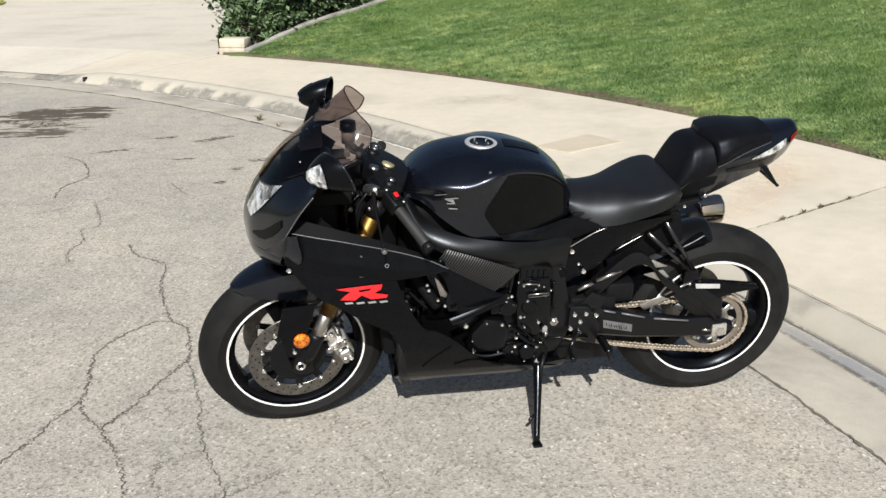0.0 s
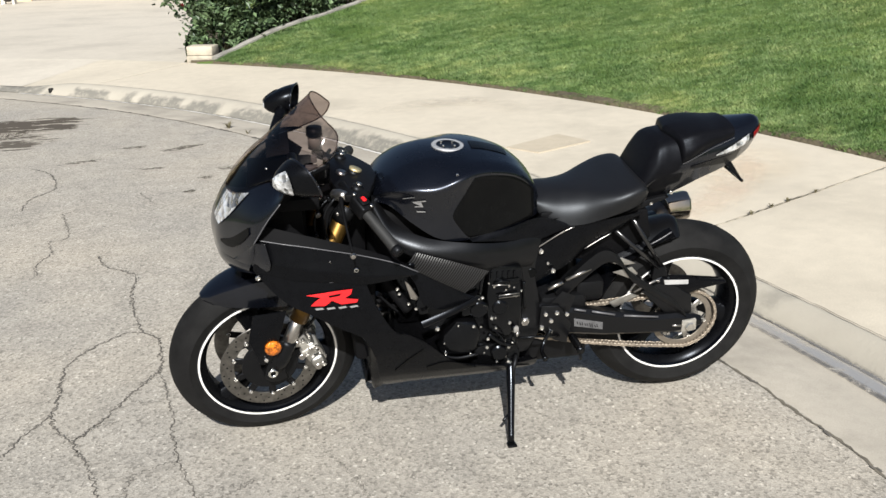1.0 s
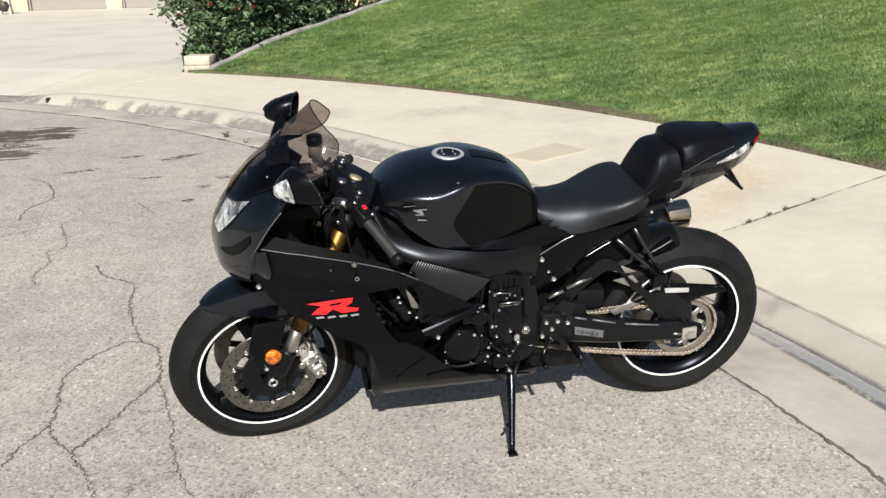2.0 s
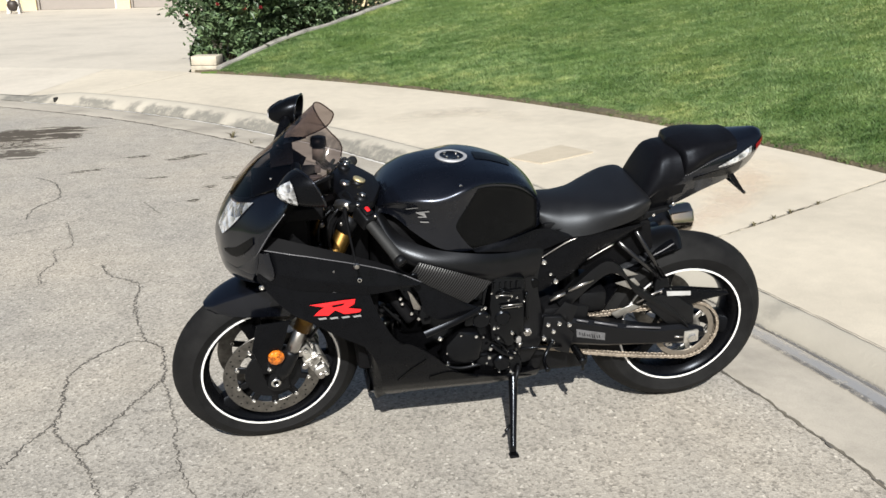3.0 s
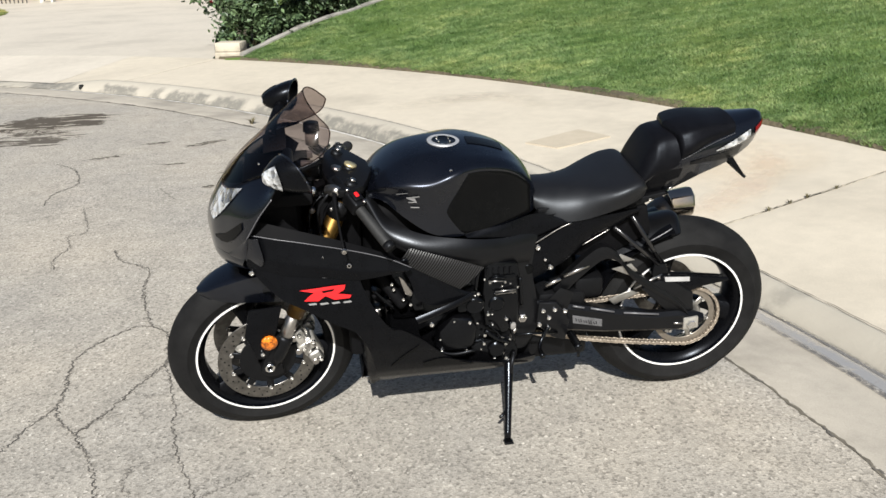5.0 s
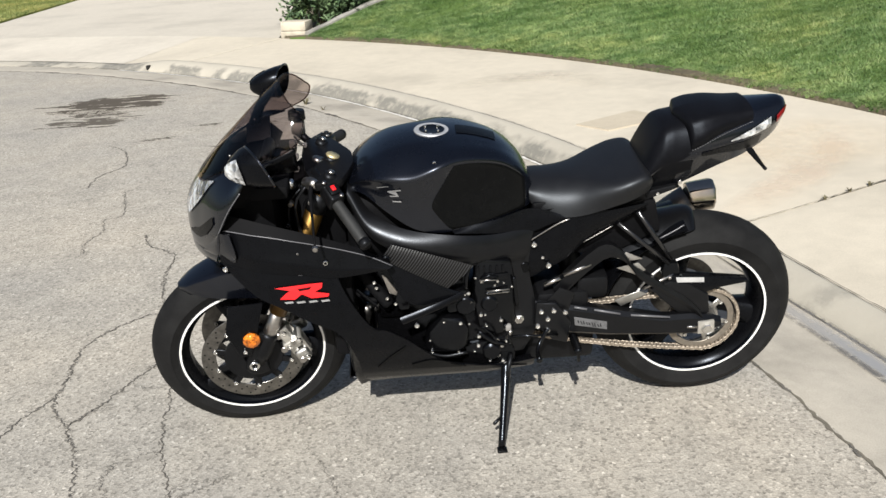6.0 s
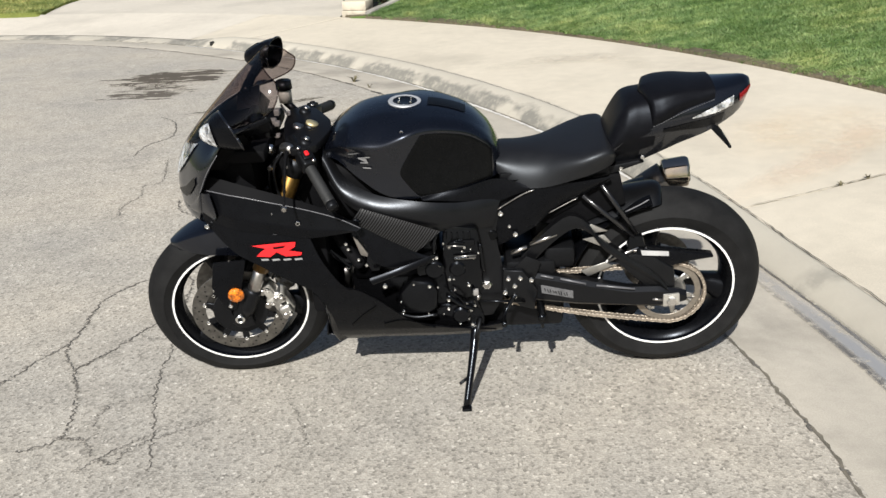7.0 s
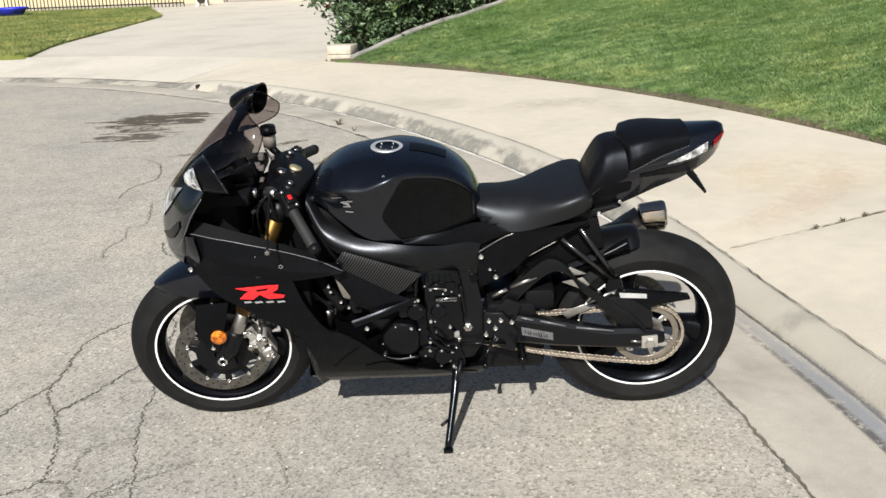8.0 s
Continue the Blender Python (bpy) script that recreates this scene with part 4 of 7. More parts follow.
def carbon_material():
    """Diagonal ribs of dark weave."""
    m = material("carbon_weave", (0.02, 0.02, 0.02), 0.32, coat=0.06, spec=0.2)
    w = coords(m, False)
    mp = node(m, "ShaderNodeMapping", Rotation=(0, radians(38), 0))
    m.node_tree.links.new(w, mp.inputs["Vector"])
    wave = node(m, "ShaderNodeTexWave", Scale=42.0, Distortion=0.3, Detail=1.0)
    m.node_tree.links.new(mp.outputs[0], wave.inputs["Vector"])
    colour(m, ramp(m, wave.outputs["Fac"], (0.45, (0.002, 0.002, 0.002)), (0.8, (0.026, 0.026, 0.028))))
    bump(m, wave.outputs["Fac"], 0.6, 0.002)
    return m


def tint_material(name, see, gloss_rough):
    """Smoked clear plastic: light passes tinted, the surface keeps its gloss."""
    m = bpy.data.materials.new(name)
    m.use_nodes = True
    nt = m.node_tree
    nt.nodes.remove(nt.nodes["Principled BSDF"])
    clear, gloss, both, facing, power, share = (nt.nodes.new(k) for k in ("ShaderNodeBsdfTransparent", "ShaderNodeBsdfGlossy", "ShaderNodeMixShader", "ShaderNodeLayerWeight", "ShaderNodeMath", "ShaderNodeMath"))
    clear.inputs["Color"].default_value = (*see, 1)
    gloss.inputs["Roughness"].default_value = gloss_rough
    facing.inputs["Blend"].default_value = 0.5
    power.operation, share.operation = "POWER", "MULTIPLY_ADD"
    power.inputs[1].default_value = 4.0
    share.inputs[1].default_value, share.inputs[2].default_value = 0.28, 0.035
    nt.links.new(facing.outputs["Facing"], power.inputs[0])
    nt.links.new(power.outputs[0], share.inputs[0])
    nt.links.new(share.outputs[0], both.inputs[0])
    nt.links.new(clear.outputs[0], both.inputs[1])
    nt.links.new(gloss.outputs[0], both.inputs[2])
    nt.links.new(both.outputs[0], nt.nodes["Material Output"].inputs["Surface"])
    return m


def disc_material():
    m = material("drilled_disc_steel", (0.42, 0.39, 0.36), 0.35, 1.0)
    w = coords(m, False)
    colour(m, ramp(m, noise_at(m, w, 60.0, 4.0), (0.3, (0.13, 0.125, 0.118)), (0.7, (0.24, 0.23, 0.215))))
    roughen(m, noise_at(m, w, 200.0, 3.0), 0.28, 0.5)
    return m


def facet_material(name, base, scale, depth):
    """A bright moulded reflector under clear plastic, broken into small facets."""
    m = material(name, base, 0.2, 0.55, coat=0.4)
    w = coords(m, False)
    cells = node(m, "ShaderNodeTexVoronoi", Scale=scale)
    m.node_tree.links.new(w, cells.inputs["Vector"])
    tone = ramp(m, cells.outputs["Color"], (0.1, tuple(c * 0.35 for c in base)), (0.5, base), (0.9, tuple(min(1, c * 1.25) for c in base)))
    slow = ramp(m, noise_at(m, w, scale * 0.25, 2.0), (0.35, grey(0.35)), (0.6, grey(1.1)))
    colour(m, mix(m, 1.0, tone, slow, "MULTIPLY"))
    bump(m, cells.outputs["Distance"], 1.0, depth)
    return m


M_HEAD = facet_material("headlight_reflector", (0.66, 0.67, 0.69), 42.0, 0.012)
M_INDIC = facet_material("indicator_reflector", (0.72, 0.73, 0.75), 75.0, 0.006)
M_ORANGE = facet_material("orange_reflector", (0.78, 0.2, 0.01), 190.0, 0.002)
bsdf(M_ORANGE).inputs["Metallic"].default_value = 0.1
M_POLISH = plain("polished_black_steel", (0.008, 0.008, 0.009), 0.2, vary=0.2, scale=60, spec=0.6)
M_TYRE, M_CARBON, M_DISC = tyre_material(), carbon_material(), disc_material()
M_SCREEN = tint_material("smoked_screen", (0.44, 0.385, 0.375), 0.05)

bike = tagged(holder("motorcycle", BIKE), "black sport motorcycle leaning on its side stand on the asphalt", "motorcycle")


def flip_y(points):
    return [(x, -y, z) for x, y, z in points]


def strip(U, V, nu=24, nv=8, bulge=0.0, out=(0, 1, 0), thick=0.004, bm=None):
    """A curved panel between two edge curves, swelling towards out."""
    bm = bm or bmesh.new()
    a, b, o = spline(U, nu), spline(V, nu), np.array(out, float)
    rows = [[tuple(a[i] + (b[i] - a[i]) * v + o * bulge * 4 * v * (1 - v)) for i in range(nu)] for v in np.linspace(0, 1, nv)]
    got = grid_mesh(bm, rows)
    faces = list({f for r in got for q in r for f in q.link_faces})
    bmesh.ops.recalc_face_normals(bm, faces=faces)
    want = Vector(out)
    if sum((f.normal.dot(want) for f in faces)) < 0:
        bmesh.ops.reverse_faces(bm, faces=faces)
    if thick:
        thicken(bm, thick)
    return bm


def sided(name, U, V, mat, parent=None, label="", both=True, **k):
    """The panel on the left and its twin on the right."""
    parent = parent or bike
    obs = [part(name, strip(U, V, **k), mat, parent, label)]
    if both:
        o = k.pop("out", (0, 1, 0))
        obs.append(part(name, strip(flip_y(U), flip_y(V), out=(o[0], -o[1], o[2]), **k), mat, parent, label))
    return obs


def prism(outline, y0, y1, bevel=0.003, bm=None):
    """A plate with the outline (x, z), from y0 to y1, its edges rounded."""
    bm = bm or bmesh.new()
    a = [bm.verts.new((x, y0, z)) for x, z in outline]
    f = bm.faces.new(a)
    got = bmesh.ops.extrude_face_region(bm, geom=[f])
    top = [v for v in got["geom"] if isinstance(v, bmesh.types.BMVert)]
    bmesh.ops.translate(bm, verts=top, vec=(0, y1 - y0, 0))
    faces = list({q for v in a + top for q in v.link_faces})
    bmesh.ops.recalc_face_normals(bm, faces=faces)
    if bevel:
        bmesh.ops.bevel(bm, geom=list({e for v in a + top for e in v.link_edges}), offset=bevel, segments=2, affect="EDGES", profile=0.5, clamp_overlap=True)
    return bm


def lathe(profile, seg=64, centre=(0, 0, 0), a0=0.0, a1=360.0, bm=None, close=False):
    """Turns (r, y) points about the y axis through centre; angles run from forward upwards."""
    bm = bm or bmesh.new()
    full = a1 - a0 >= 360
    angles = np.linspace(radians(a0), radians(a1), seg, endpoint=not full)
    prof = list(profile) + ([profile[0]] if close else [])
    rows = [[(centre[0] + r * math.cos(a), centre[1] + y, centre[2] + r * math.sin(a)) for a in angles] for r, y in prof]
    grid_mesh(bm, rows, full)
    bmesh.ops.remove_doubles(bm, verts=bm.verts, dist=1e-6)
    bmesh.ops.recalc_face_normals(bm, faces=bm.faces)
    return bm


def drum(centre, r, y0, y1, seg=32, bevel=0.004, hole=0.0):
    """A disc or ring on the y axis."""
    c = (centre[0], 0, centre[1])
    b = bevel
    if hole:
        return lathe([(hole, y0 + b), (hole + b, y0), (r - b, y0), (r, y0 + b), (r, y1 - b), (r - b, y1), (hole + b, y1), (hole, y1 - b)], seg, c, close=True)
    return lathe([(0.0, y0), (r - b, y0), (r, y0 + b), (r, y1 - b), (r - b, y1), (0.0, y1)], seg, c)


def loft(sections, caps=True, bm=None):
    bm = bm or bmesh.new()
    vs = grid_mesh(bm, sections, True)
    if caps:
        bm.faces.new(vs[0][::-1])
        bm.faces.new(vs[-1])
    bmesh.ops.recalc_face_normals(bm, faces=bm.faces)
    return bm


def moved(bm, m):
    bmesh.ops.transform(bm, matrix=m, verts=bm.verts)
    return bm


def bar_of(points, radius, seg=10, n=0):
    return tube(bmesh.new(), points, radius, seg, True, n)


# steering: everything on the fork turns about the raked head axis
RAKE, STEER = radians(24.0), radians(9.0)
AX_R, AX_F = Vector((0.01, 0, 0.314)), Vector((1.39, 0, 0.30))
head = Vector((-math.sin(RAKE), 0, math.cos(RAKE)))
pivot = Vector((1.487, 0, 0))
TURNED = Matrix.Translation((0.0, 0.013, -0.011)) @ Matrix.Translation(pivot) @ Matrix.Rotation(STEER, 4, head) @ Matrix.Translation(-pivot)


def turned(ob):
    ob.matrix_basis = TURNED @ ob.matrix_basis
    return ob


# one bolt head, shared by all
bm = bmesh.new()
lathe([(0.0, 0.0), (0.0062, 0.0), (0.0062, 0.0035), (0.005, 0.005), (0.0034, 0.005), (0.003, 0.0025), (0.0, 0.0022)], 10, bm=bm)
bolt_first = part("bolt", bm, M_CHROME, bike)
bolt_first.matrix_basis = Matrix.Translation((0.53, 0.131, 0.632)) @ Matrix.Scale(1.5, 4)


def bolt(x, y, z, size=1.0, parent=None, matrix=None):
    """A socket-head bolt that faces left."""
    m = Matrix.Translation((x, y, z)) @ Matrix.Scale(size, 4)
    return again(bolt_first, parent or bike, matrix @ m if matrix is not None else m)


# ---- wheels
def wheel(name, centre, R, half, rim_half, disc_r, front):
    c = tuple(centre)
    t, d = half, 0.003 if front else 0.0015
    prof = [(0.214 + d, rim_half - 0.004), (0.222 + d, rim_half + 0.002), (0.236 + d, t * 0.93), (R - 0.055, t), (R - 0.032, t * 0.86), (R - 0.014, t * 0.58), (R - 0.0035, t * 0.26), (R, 0.0)]
    prof = [(r, y) for r, y in prof] + [(r, -y) for r, y in prof[-2::-1]]
    rim_prof = [(0.222 + d, rim_half), (0.2225 + d, rim_half - 0.006), (0.214 + d, rim_half - 0.01), (0.2, rim_half - 0.022), (0.19, rim_half * 0.35)]
    rim_prof = rim_prof + [(r, -y) for r, y in rim_prof[::-1]]
    bm = lathe(rim_prof, 72, c)
    hub = part(name, bm, M_SATIN, bike, "satin black cast wheel with a white rim stripe")
    part("tyre", lathe(prof, 96, c), M_TYRE, hub, "worn black road tyre")
    for s in (1, -1):
        y = s * (rim_half + 0.0015)
        part("rim_stripe", lathe([(0.2105 + d, y), (0.2165 + d, y), (0.2165 + d, y + s * 0.0012), (0.2105 + d, y + s * 0.0012)], 96, c, close=True), M_TAPE, hub, "white reflective rim stripe")
    part("rim_lip", lathe([(0.2095 + d, rim_half - 0.012), (0.2095 + d, rim_half + 0.001), (0.221 + d, rim_half + 0.001), (0.2225 + d, rim_half - 0.002)], 96, c), M_GLOSS, hub)
    part("hub", drum((c[0], c[2]), 0.046, -rim_half * 0.9, rim_half * 0.9, 32, 0.008), M_DARK, hub)
    for k in range(3):
        a0 = radians(62 + 120 * k)
        secs = []
        for u in np.linspace(0, 1, 9):
            r = 0.035 + 0.165 * u
            w = 0.03 - 0.012 * math.sin(math.pi * min(1, u * 1.15)) + 0.012 * u * u
            d = rim_half * (0.62 - 0.22 * math.sin(math.pi * u))
            a = a0 + 0.22 * u
            x, z = math.cos(a), math.sin(a)
            ring_pts = []
            for q in np.linspace(0, 2 * math.pi, 12, endpoint=False):
                cs, sn = math.cos(q), math.sin(q)
                off = w * math.copysign(abs(cs) ** 0.6, cs)
                ring_pts.append((c[0] + x * r - z * off, c[1] + d * math.copysign(abs(sn) ** 0.6, sn), c[2] + z * r + x * off))
            secs.append(ring_pts)
        part("spoke", loft(secs), M_SATIN, hub)
    return hub


def disc(hub, centre, y, r_in, r_out, arms, side):
    """A floating drilled disc with its dark carrier and bright bobbins."""
    cx, cz = centre.x, centre.z
    d = part("brake_disc", drum((cx, cz), r_out, y - 0.0025, y + 0.0025, 72, 0.0008, r_in), M_DISC, hub, "drilled steel brake disc")
    bm = bmesh.new()
    for k in range(60):
        a = 2 * math.pi * k / 60
        r = r_in + (r_out - r_in) * (0.22, 0.5, 0.78)[k % 3]
        lathe([(0.0, 0.0), (0.003, 0.0), (0.003, 0.0004), (0.0, 0.0004)], 8, (cx + r * math.cos(a), y + side * 0.0026, cz + r * math.sin(a)), bm=bm)
    part("drilling", bm, M_DARK, hub)["kind"] = "stuff"
    bm = drum((cx, cz), r_in * 0.79 if side > 0 else 0.052, y - 0.006, y + 0.006, 40, 0.002, 0.03)
    part("disc_carrier", bm, M_DARK, hub, "black disc carrier")
    for k in range(arms):
        a = 2 * math.pi * (k + 0.5) / arms
        m = Matrix.Translation((cx, y, cz)) @ Matrix.Rotation(-a, 4, "Y")
        part("carrier_arm", box(bmesh.new(), (0.05, -0.004, -0.011), (r_in + 0.004, 0.004, 0.011), 0.002, 1, m), M_DARK, hub)
        bolt(cx + (r_in + 0.004) * math.cos(a), y + side * 0.002, cz + (r_in + 0.004) * math.sin(a), 1.25, hub)


front = wheel("front_wheel", AX_F, 0.301, 0.06, 0.050, 0.155, True)
turned(front)
disc(front, AX_F, 0.072, 0.112, 0.155, 10, 1)
disc(front, AX_F, -0.072, 0.108, 0.155, 10, -1)
part("axle_nut", drum((AX_F.x, AX_F.z), 0.0155, 0.118, 0.128, 24, 0.002, 0.008), M_CHROME, front, "chrome axle nut")
part("axle", drum((AX_F.x, AX_F.z), 0.011, -0.125, 0.122, 16), M_STEEL, front)
rear = wheel("rear_wheel", AX_R, 0.313, 0.086, 0.074, 0.11, False)
disc(rear, AX_R, -0.085, 0.07, 0.11, 6, -1)
part("axle", drum((0.01, 0.314), 0.012, -0.15, 0.15, 16), M_STEEL, rear)

# ---- fork, fender, front brake
fork = turned(part("fork_leg", bar_of([(1.375 - 0.407 * 0.19, 0.105, 0.30 + 0.914 * 0.19), (1.375 - 0.407 * 0.60, 0.105, 0.30 + 0.914 * 0.60)], 0.0265, 20), M_GOLD, bike, "gold anodised fork leg"))
fork_r = turned(part("fork_leg", bar_of([(1.375 - 0.407 * 0.19, -0.105, 0.30 + 0.914 * 0.19), (1.375 - 0.407 * 0.60, -0.105, 0.30 + 0.914 * 0.60)], 0.0265, 20), M_GOLD, bike, "gold anodised fork leg"))
for leg, s in ((fork, 1), (fork_r, -1)):
    part("fork_tube", bar_of([(1.375 - 0.407 * 0.05, 0.105 * s, 0.30 + 0.914 * 0.05), (1.375 - 0.407 * 0.22, 0.105 * s, 0.30 + 0.914 * 0.22)], 0.021, 20), M_STEEL, leg, "bright steel fork tube")
    part("fork_sleeve", bar_of([(1.375 - 0.407 * 0.545, 0.105 * s, 0.30 + 0.914 * 0.545), (1.375 - 0.407 * 0.6, 0.105 * s, 0.30 + 0.914 * 0.6)], 0.0285, 20), M_DARK, leg)
    part("fork_collar", bar_of([(1.375 - 0.407 * 0.205, 0.105 * s, 0.30 + 0.914 * 0.205), (1.375 - 0.407 * 0.26, 0.105 * s, 0.30 + 0.914 * 0.26)], [0.027, 0.029, 0.029], 20), M_GOLD, leg)
    bm = prism([(1.417, 0.285), (1.405, 0.33), (1.37, 0.42), (1.345, 0.41), (1.355, 0.33), (1.345, 0.27), (1.375, 0.262), (1.40, 0.265)], 0.088 * s, 0.122 * s, 0.005)
    tube(bm, [(1.375 - 0.407 * k, 0.105 * s, 0.30 + 0.914 * k) for k in (0.0, 0.04, 0.1, 0.112)], [0.02, 0.026, 0.0262, 0.0235], 18)
    part("fork_foot", bm, M_DARK, leg, "black cast fork foot")
    bm = prism([(1.435, 0.53), (1.455, 0.44), (1.425, 0.345), (1.395, 0.345), (1.372, 0.40), (1.352, 0.47), (1.335, 0.53)], 0.124 * s, 0.131 * s, 0.003)
    part("fender_stay", bm, M_SATIN, leg, "black fender stay")
    refl = part("reflector", lathe([(0.0, 0.0), (0.025, 0.0), (0.025, 0.006), (0.021, 0.009), (0.0, 0.0105)], 28, (1.385, 0.1315, 0.405)) if s > 0 else lathe([(0.0, 0.0), (0.025, 0.0), (0.025, -0.006), (0.0, -0.0105)], 28, (1.385, -0.1315, 0.405)), M_ORANGE, leg, "round orange reflector")
    bm = bmesh.new()
    m = Matrix.Translation((1.258, 0.078 * s, 0.332)) @ Matrix.Rotation(radians(24), 4, "Y")
    box(bm, (-0.024, -0.03, -0.058), (0.02, 0.034, -0.014), 0.011, 3, m)
    box(bm, (-0.024, -0.03, -0.002), (0.02, 0.034, 0.046), 0.011, 3, m)
    box(bm, (0.0, -0.03, -0.03), (0.026, 0.022, 0.05), 0.008, 2, m)
    box(bm, (-0.03, -0.026, -0.046), (-0.014, 0.02, 0.03), 0.006, 2, m)
    box(bm, (-0.012, -0.018, 0.044), (0.022, 0.026, 0.082), 0.007, 2, m)
    part("brake_caliper", bm, M_ALU, leg, "grey metal radial brake caliper")
    bm = bmesh.new()
    box(bm, (-0.032, -0.02, 0.016), (0.03, 0.04, 0.038), 0.007, 3, m)
    box(bm, (-0.006, -0.02, 0.034), (0.022, 0.036, 0.072), 0.008, 3, m)
    part("caliper_bracket", bm, M_SHELL, leg, "bright caliper bracket")
    if s > 0:
        for q in ((-0.012, 0.0, -0.045), (0.014, 0.0, 0.02), (-0.022, 0.002, 0.03), (0.004, -0.004, 0.07)):
            p = m @ Vector((q[0], 0.036 + q[1], q[2]))
            bolt(p.x, p.y, p.z, 1.35, leg)
            part("caliper_piston", drum((p.x + 0.016, p.z - 0.01), 0.011, p.y - 0.004, p.y + 0.002, 16, 0.002), M_STEEL, leg)
bolt(1.408, 0.1315, 0.365, 1.2, fork)
hose = bar_of([(1.27, 0.085, 0.42), (1.235, 0.10, 0.5), (1.25, 0.09, 0.6), (1.19, 0.07, 0.72), (1.14, 0.05, 0.83)], 0.005, 8, 20)
turned(part("brake_hose", hose, M_DARK, bike))

secs = []
for u in np.linspace(0, 1, 30):
    a = radians(54 + 92 * u)
    deep = 0.075 * math.sin(math.pi * min(1, u * 1.02)) ** 0.7 + 0.008
    wide = 0.02 + 0.052 * min(1, u * 4.5) ** 0.5
    row = []
    for q in np.linspace(-1, 1, 17):
        l = wide * math.sin(q * math.pi / 2)
        r = 0.312 - 0.014 * abs(q) ** 2 - (deep * max(0, abs(q) - 0.6) / 0.4)
        row.append((AX_F.x + r * math.cos(a), l * (1.04 if abs(q) > 0.6 else 1), AX_F.z + r * math.sin(a)))
    secs.append(row)
bm = bmesh.new()
grid_mesh(bm, secs)
bmesh.ops.recalc_face_normals(bm, faces=bm.faces)
thicken(bm, 0.004)
turned(part("front_fender", bm, M_GLOSS, bike, "gloss black front fender"))

# ---- triple clamp, bars, controls
plan = [(1.168, 0.045), (1.16, 0.1), (1.148, 0.138), (1.105, 0.144), (1.072, 0.128), (1.05, 0.085), (1.028, 0.035)]
plan += [(x, -y) for x, y in plan[::-1]]
clamp = moved(prism(plan, 0.0, 0.026, 0.006), Matrix.Translation((0, 0, 0.872)) @ Matrix(((1, 0, 0, 0), (0, 0, 1, 0), (0, 1, 0, 0), (0, 0, 0, 1))))
bmesh.ops.recalc_face_normals(clamp, faces=clamp.faces)
clamp = turned(part("top_clamp", clamp, M_DARK, bike, "black top fork clamp"))
for s in (1, -1):
    turned(part("fork_cap", bar_of([(1.108, 0.105 * s, 0.885), (1.1, 0.105 * s, 0.904)], [0.02, 0.018], 18), M_DARK, bike))
    turned(part("fork_adjuster", bar_of([(1.1, 0.105 * s, 0.905), (1.097, 0.105 * s, 0.912)], 0.009, 12), M_STEEL, bike))
turned(part("ignition_lock", bar_of([(1.09, 0, 0.885), (1.084, 0, 0.902)], 0.0225, 20), M_DARK, bike))
turned(part("lock_barrel", bar_of([(1.084, 0, 0.902), (1.082, 0, 0.9075)], 0.019, 20), plain("brass_lock", (0.72, 0.6, 0.34), 0.45, 0.8), bike, "brass ignition lock"))
turned(part("head_nut", bar_of([(1.128, 0, 0.888), (1.123, 0, 0.903)], 0.017, 6), M_STEEL, bike))
BL0, BL1 = Vector((1.118, 0.115, 0.872)), Vector((1.006, 0.292, 0.768))
BR0, BR1 = Vector((1.125, -0.115, 0.868)), Vector((1.078, -0.285, 0.832))
for a, b, name in ((BL0, BL1, "left"), (BR0, BR1, "right")):
    d = (b - a).normalized()
    clip = part("clip_on_bar", bar_of([a - d * 0.03, b], 0.0105, 14), M_DARK, bike)
    g0 = a + (b - a) * 0.42
    rs = [0.0165 if k % 2 else 0.0152 for k in range(40)]
    part("grip", tube(bmesh.new(), [g0 + (b - g0) * (k / 39) for k in range(40)], rs, 18), M_RUBBER, clip, "ribbed black rubber grip")
    part("bar_end", bar_of([b, b + d * 0.022], [0.016, 0.0175, 0.015], 16, 4), M_DARK, clip, "black bar end weight")
    c = a + (b - a) * 0.28
    q = Matrix.Translation(c) @ d.to_track_quat("X", "Z").to_matrix().to_4x4()
    bm = bmesh.new()
    box(bm, (-0.03, -0.02, -0.022), (0.034, 0.024, 0.024), 0.008, 3, q)
    box(bm, (-0.012, -0.014, 0.02), (0.02, 0.014, 0.032), 0.004, 2, q)
    sw = part("switch_box", bm, M_DARK, clip, "black switch box")
    bm = bmesh.new()
    box(bm, (-0.006, -0.006, 0.03), (0.011, 0.006, 0.037), 0.003, 2, q)
    part("switch", bm, M_RED if name == "left" else M_DARK, sw, "red switch" if name == "left" else "black switch")
    for off in ((0.03, 0.01), (-0.026, -0.012)):
        p = q @ Vector((off[0], off[1], 0.026))
        part("switch_button", bar_of([p, p + q.to_3x3() @ Vector((0, 0, 0.006))], 0.006, 10), M_STEEL, sw)
lev = part("clutch_lever", bar_of([(1.135, 0.135, 0.87), (1.14, 0.175, 0.858), (1.135, 0.25, 0.82), (1.128, 0.33, 0.785)], [0.008, 0.005, 0.0034, 0.0032], 10, 16), M_VOID, bike, "black clutch lever")
part("lever_ball", lathe([(0.0, -0.009), (0.0064, -0.0064), (0.009, 0.0), (0.0064, 0.0064), (0.0, 0.009)], 14, (1.127, 0.338, 0.778)), M_STEEL, lev)
part("brake_lever", bar_of([(1.15, -0.135, 0.87), (1.155, -0.17, 0.865), (1.145, -0.25, 0.845), (1.135, -0.31, 0.83)], [0.01, 0.009, 0.0065, 0.006], 10, 16), M_DARK, bike, "black brake lever")
res = part("brake_reservoir", bar_of([(1.19, -0.16, 0.9), (1.19, -0.16, 0.945)], 0.021, 20), M_RESERVOIR, bike, "cloudy white brake fluid reservoir")
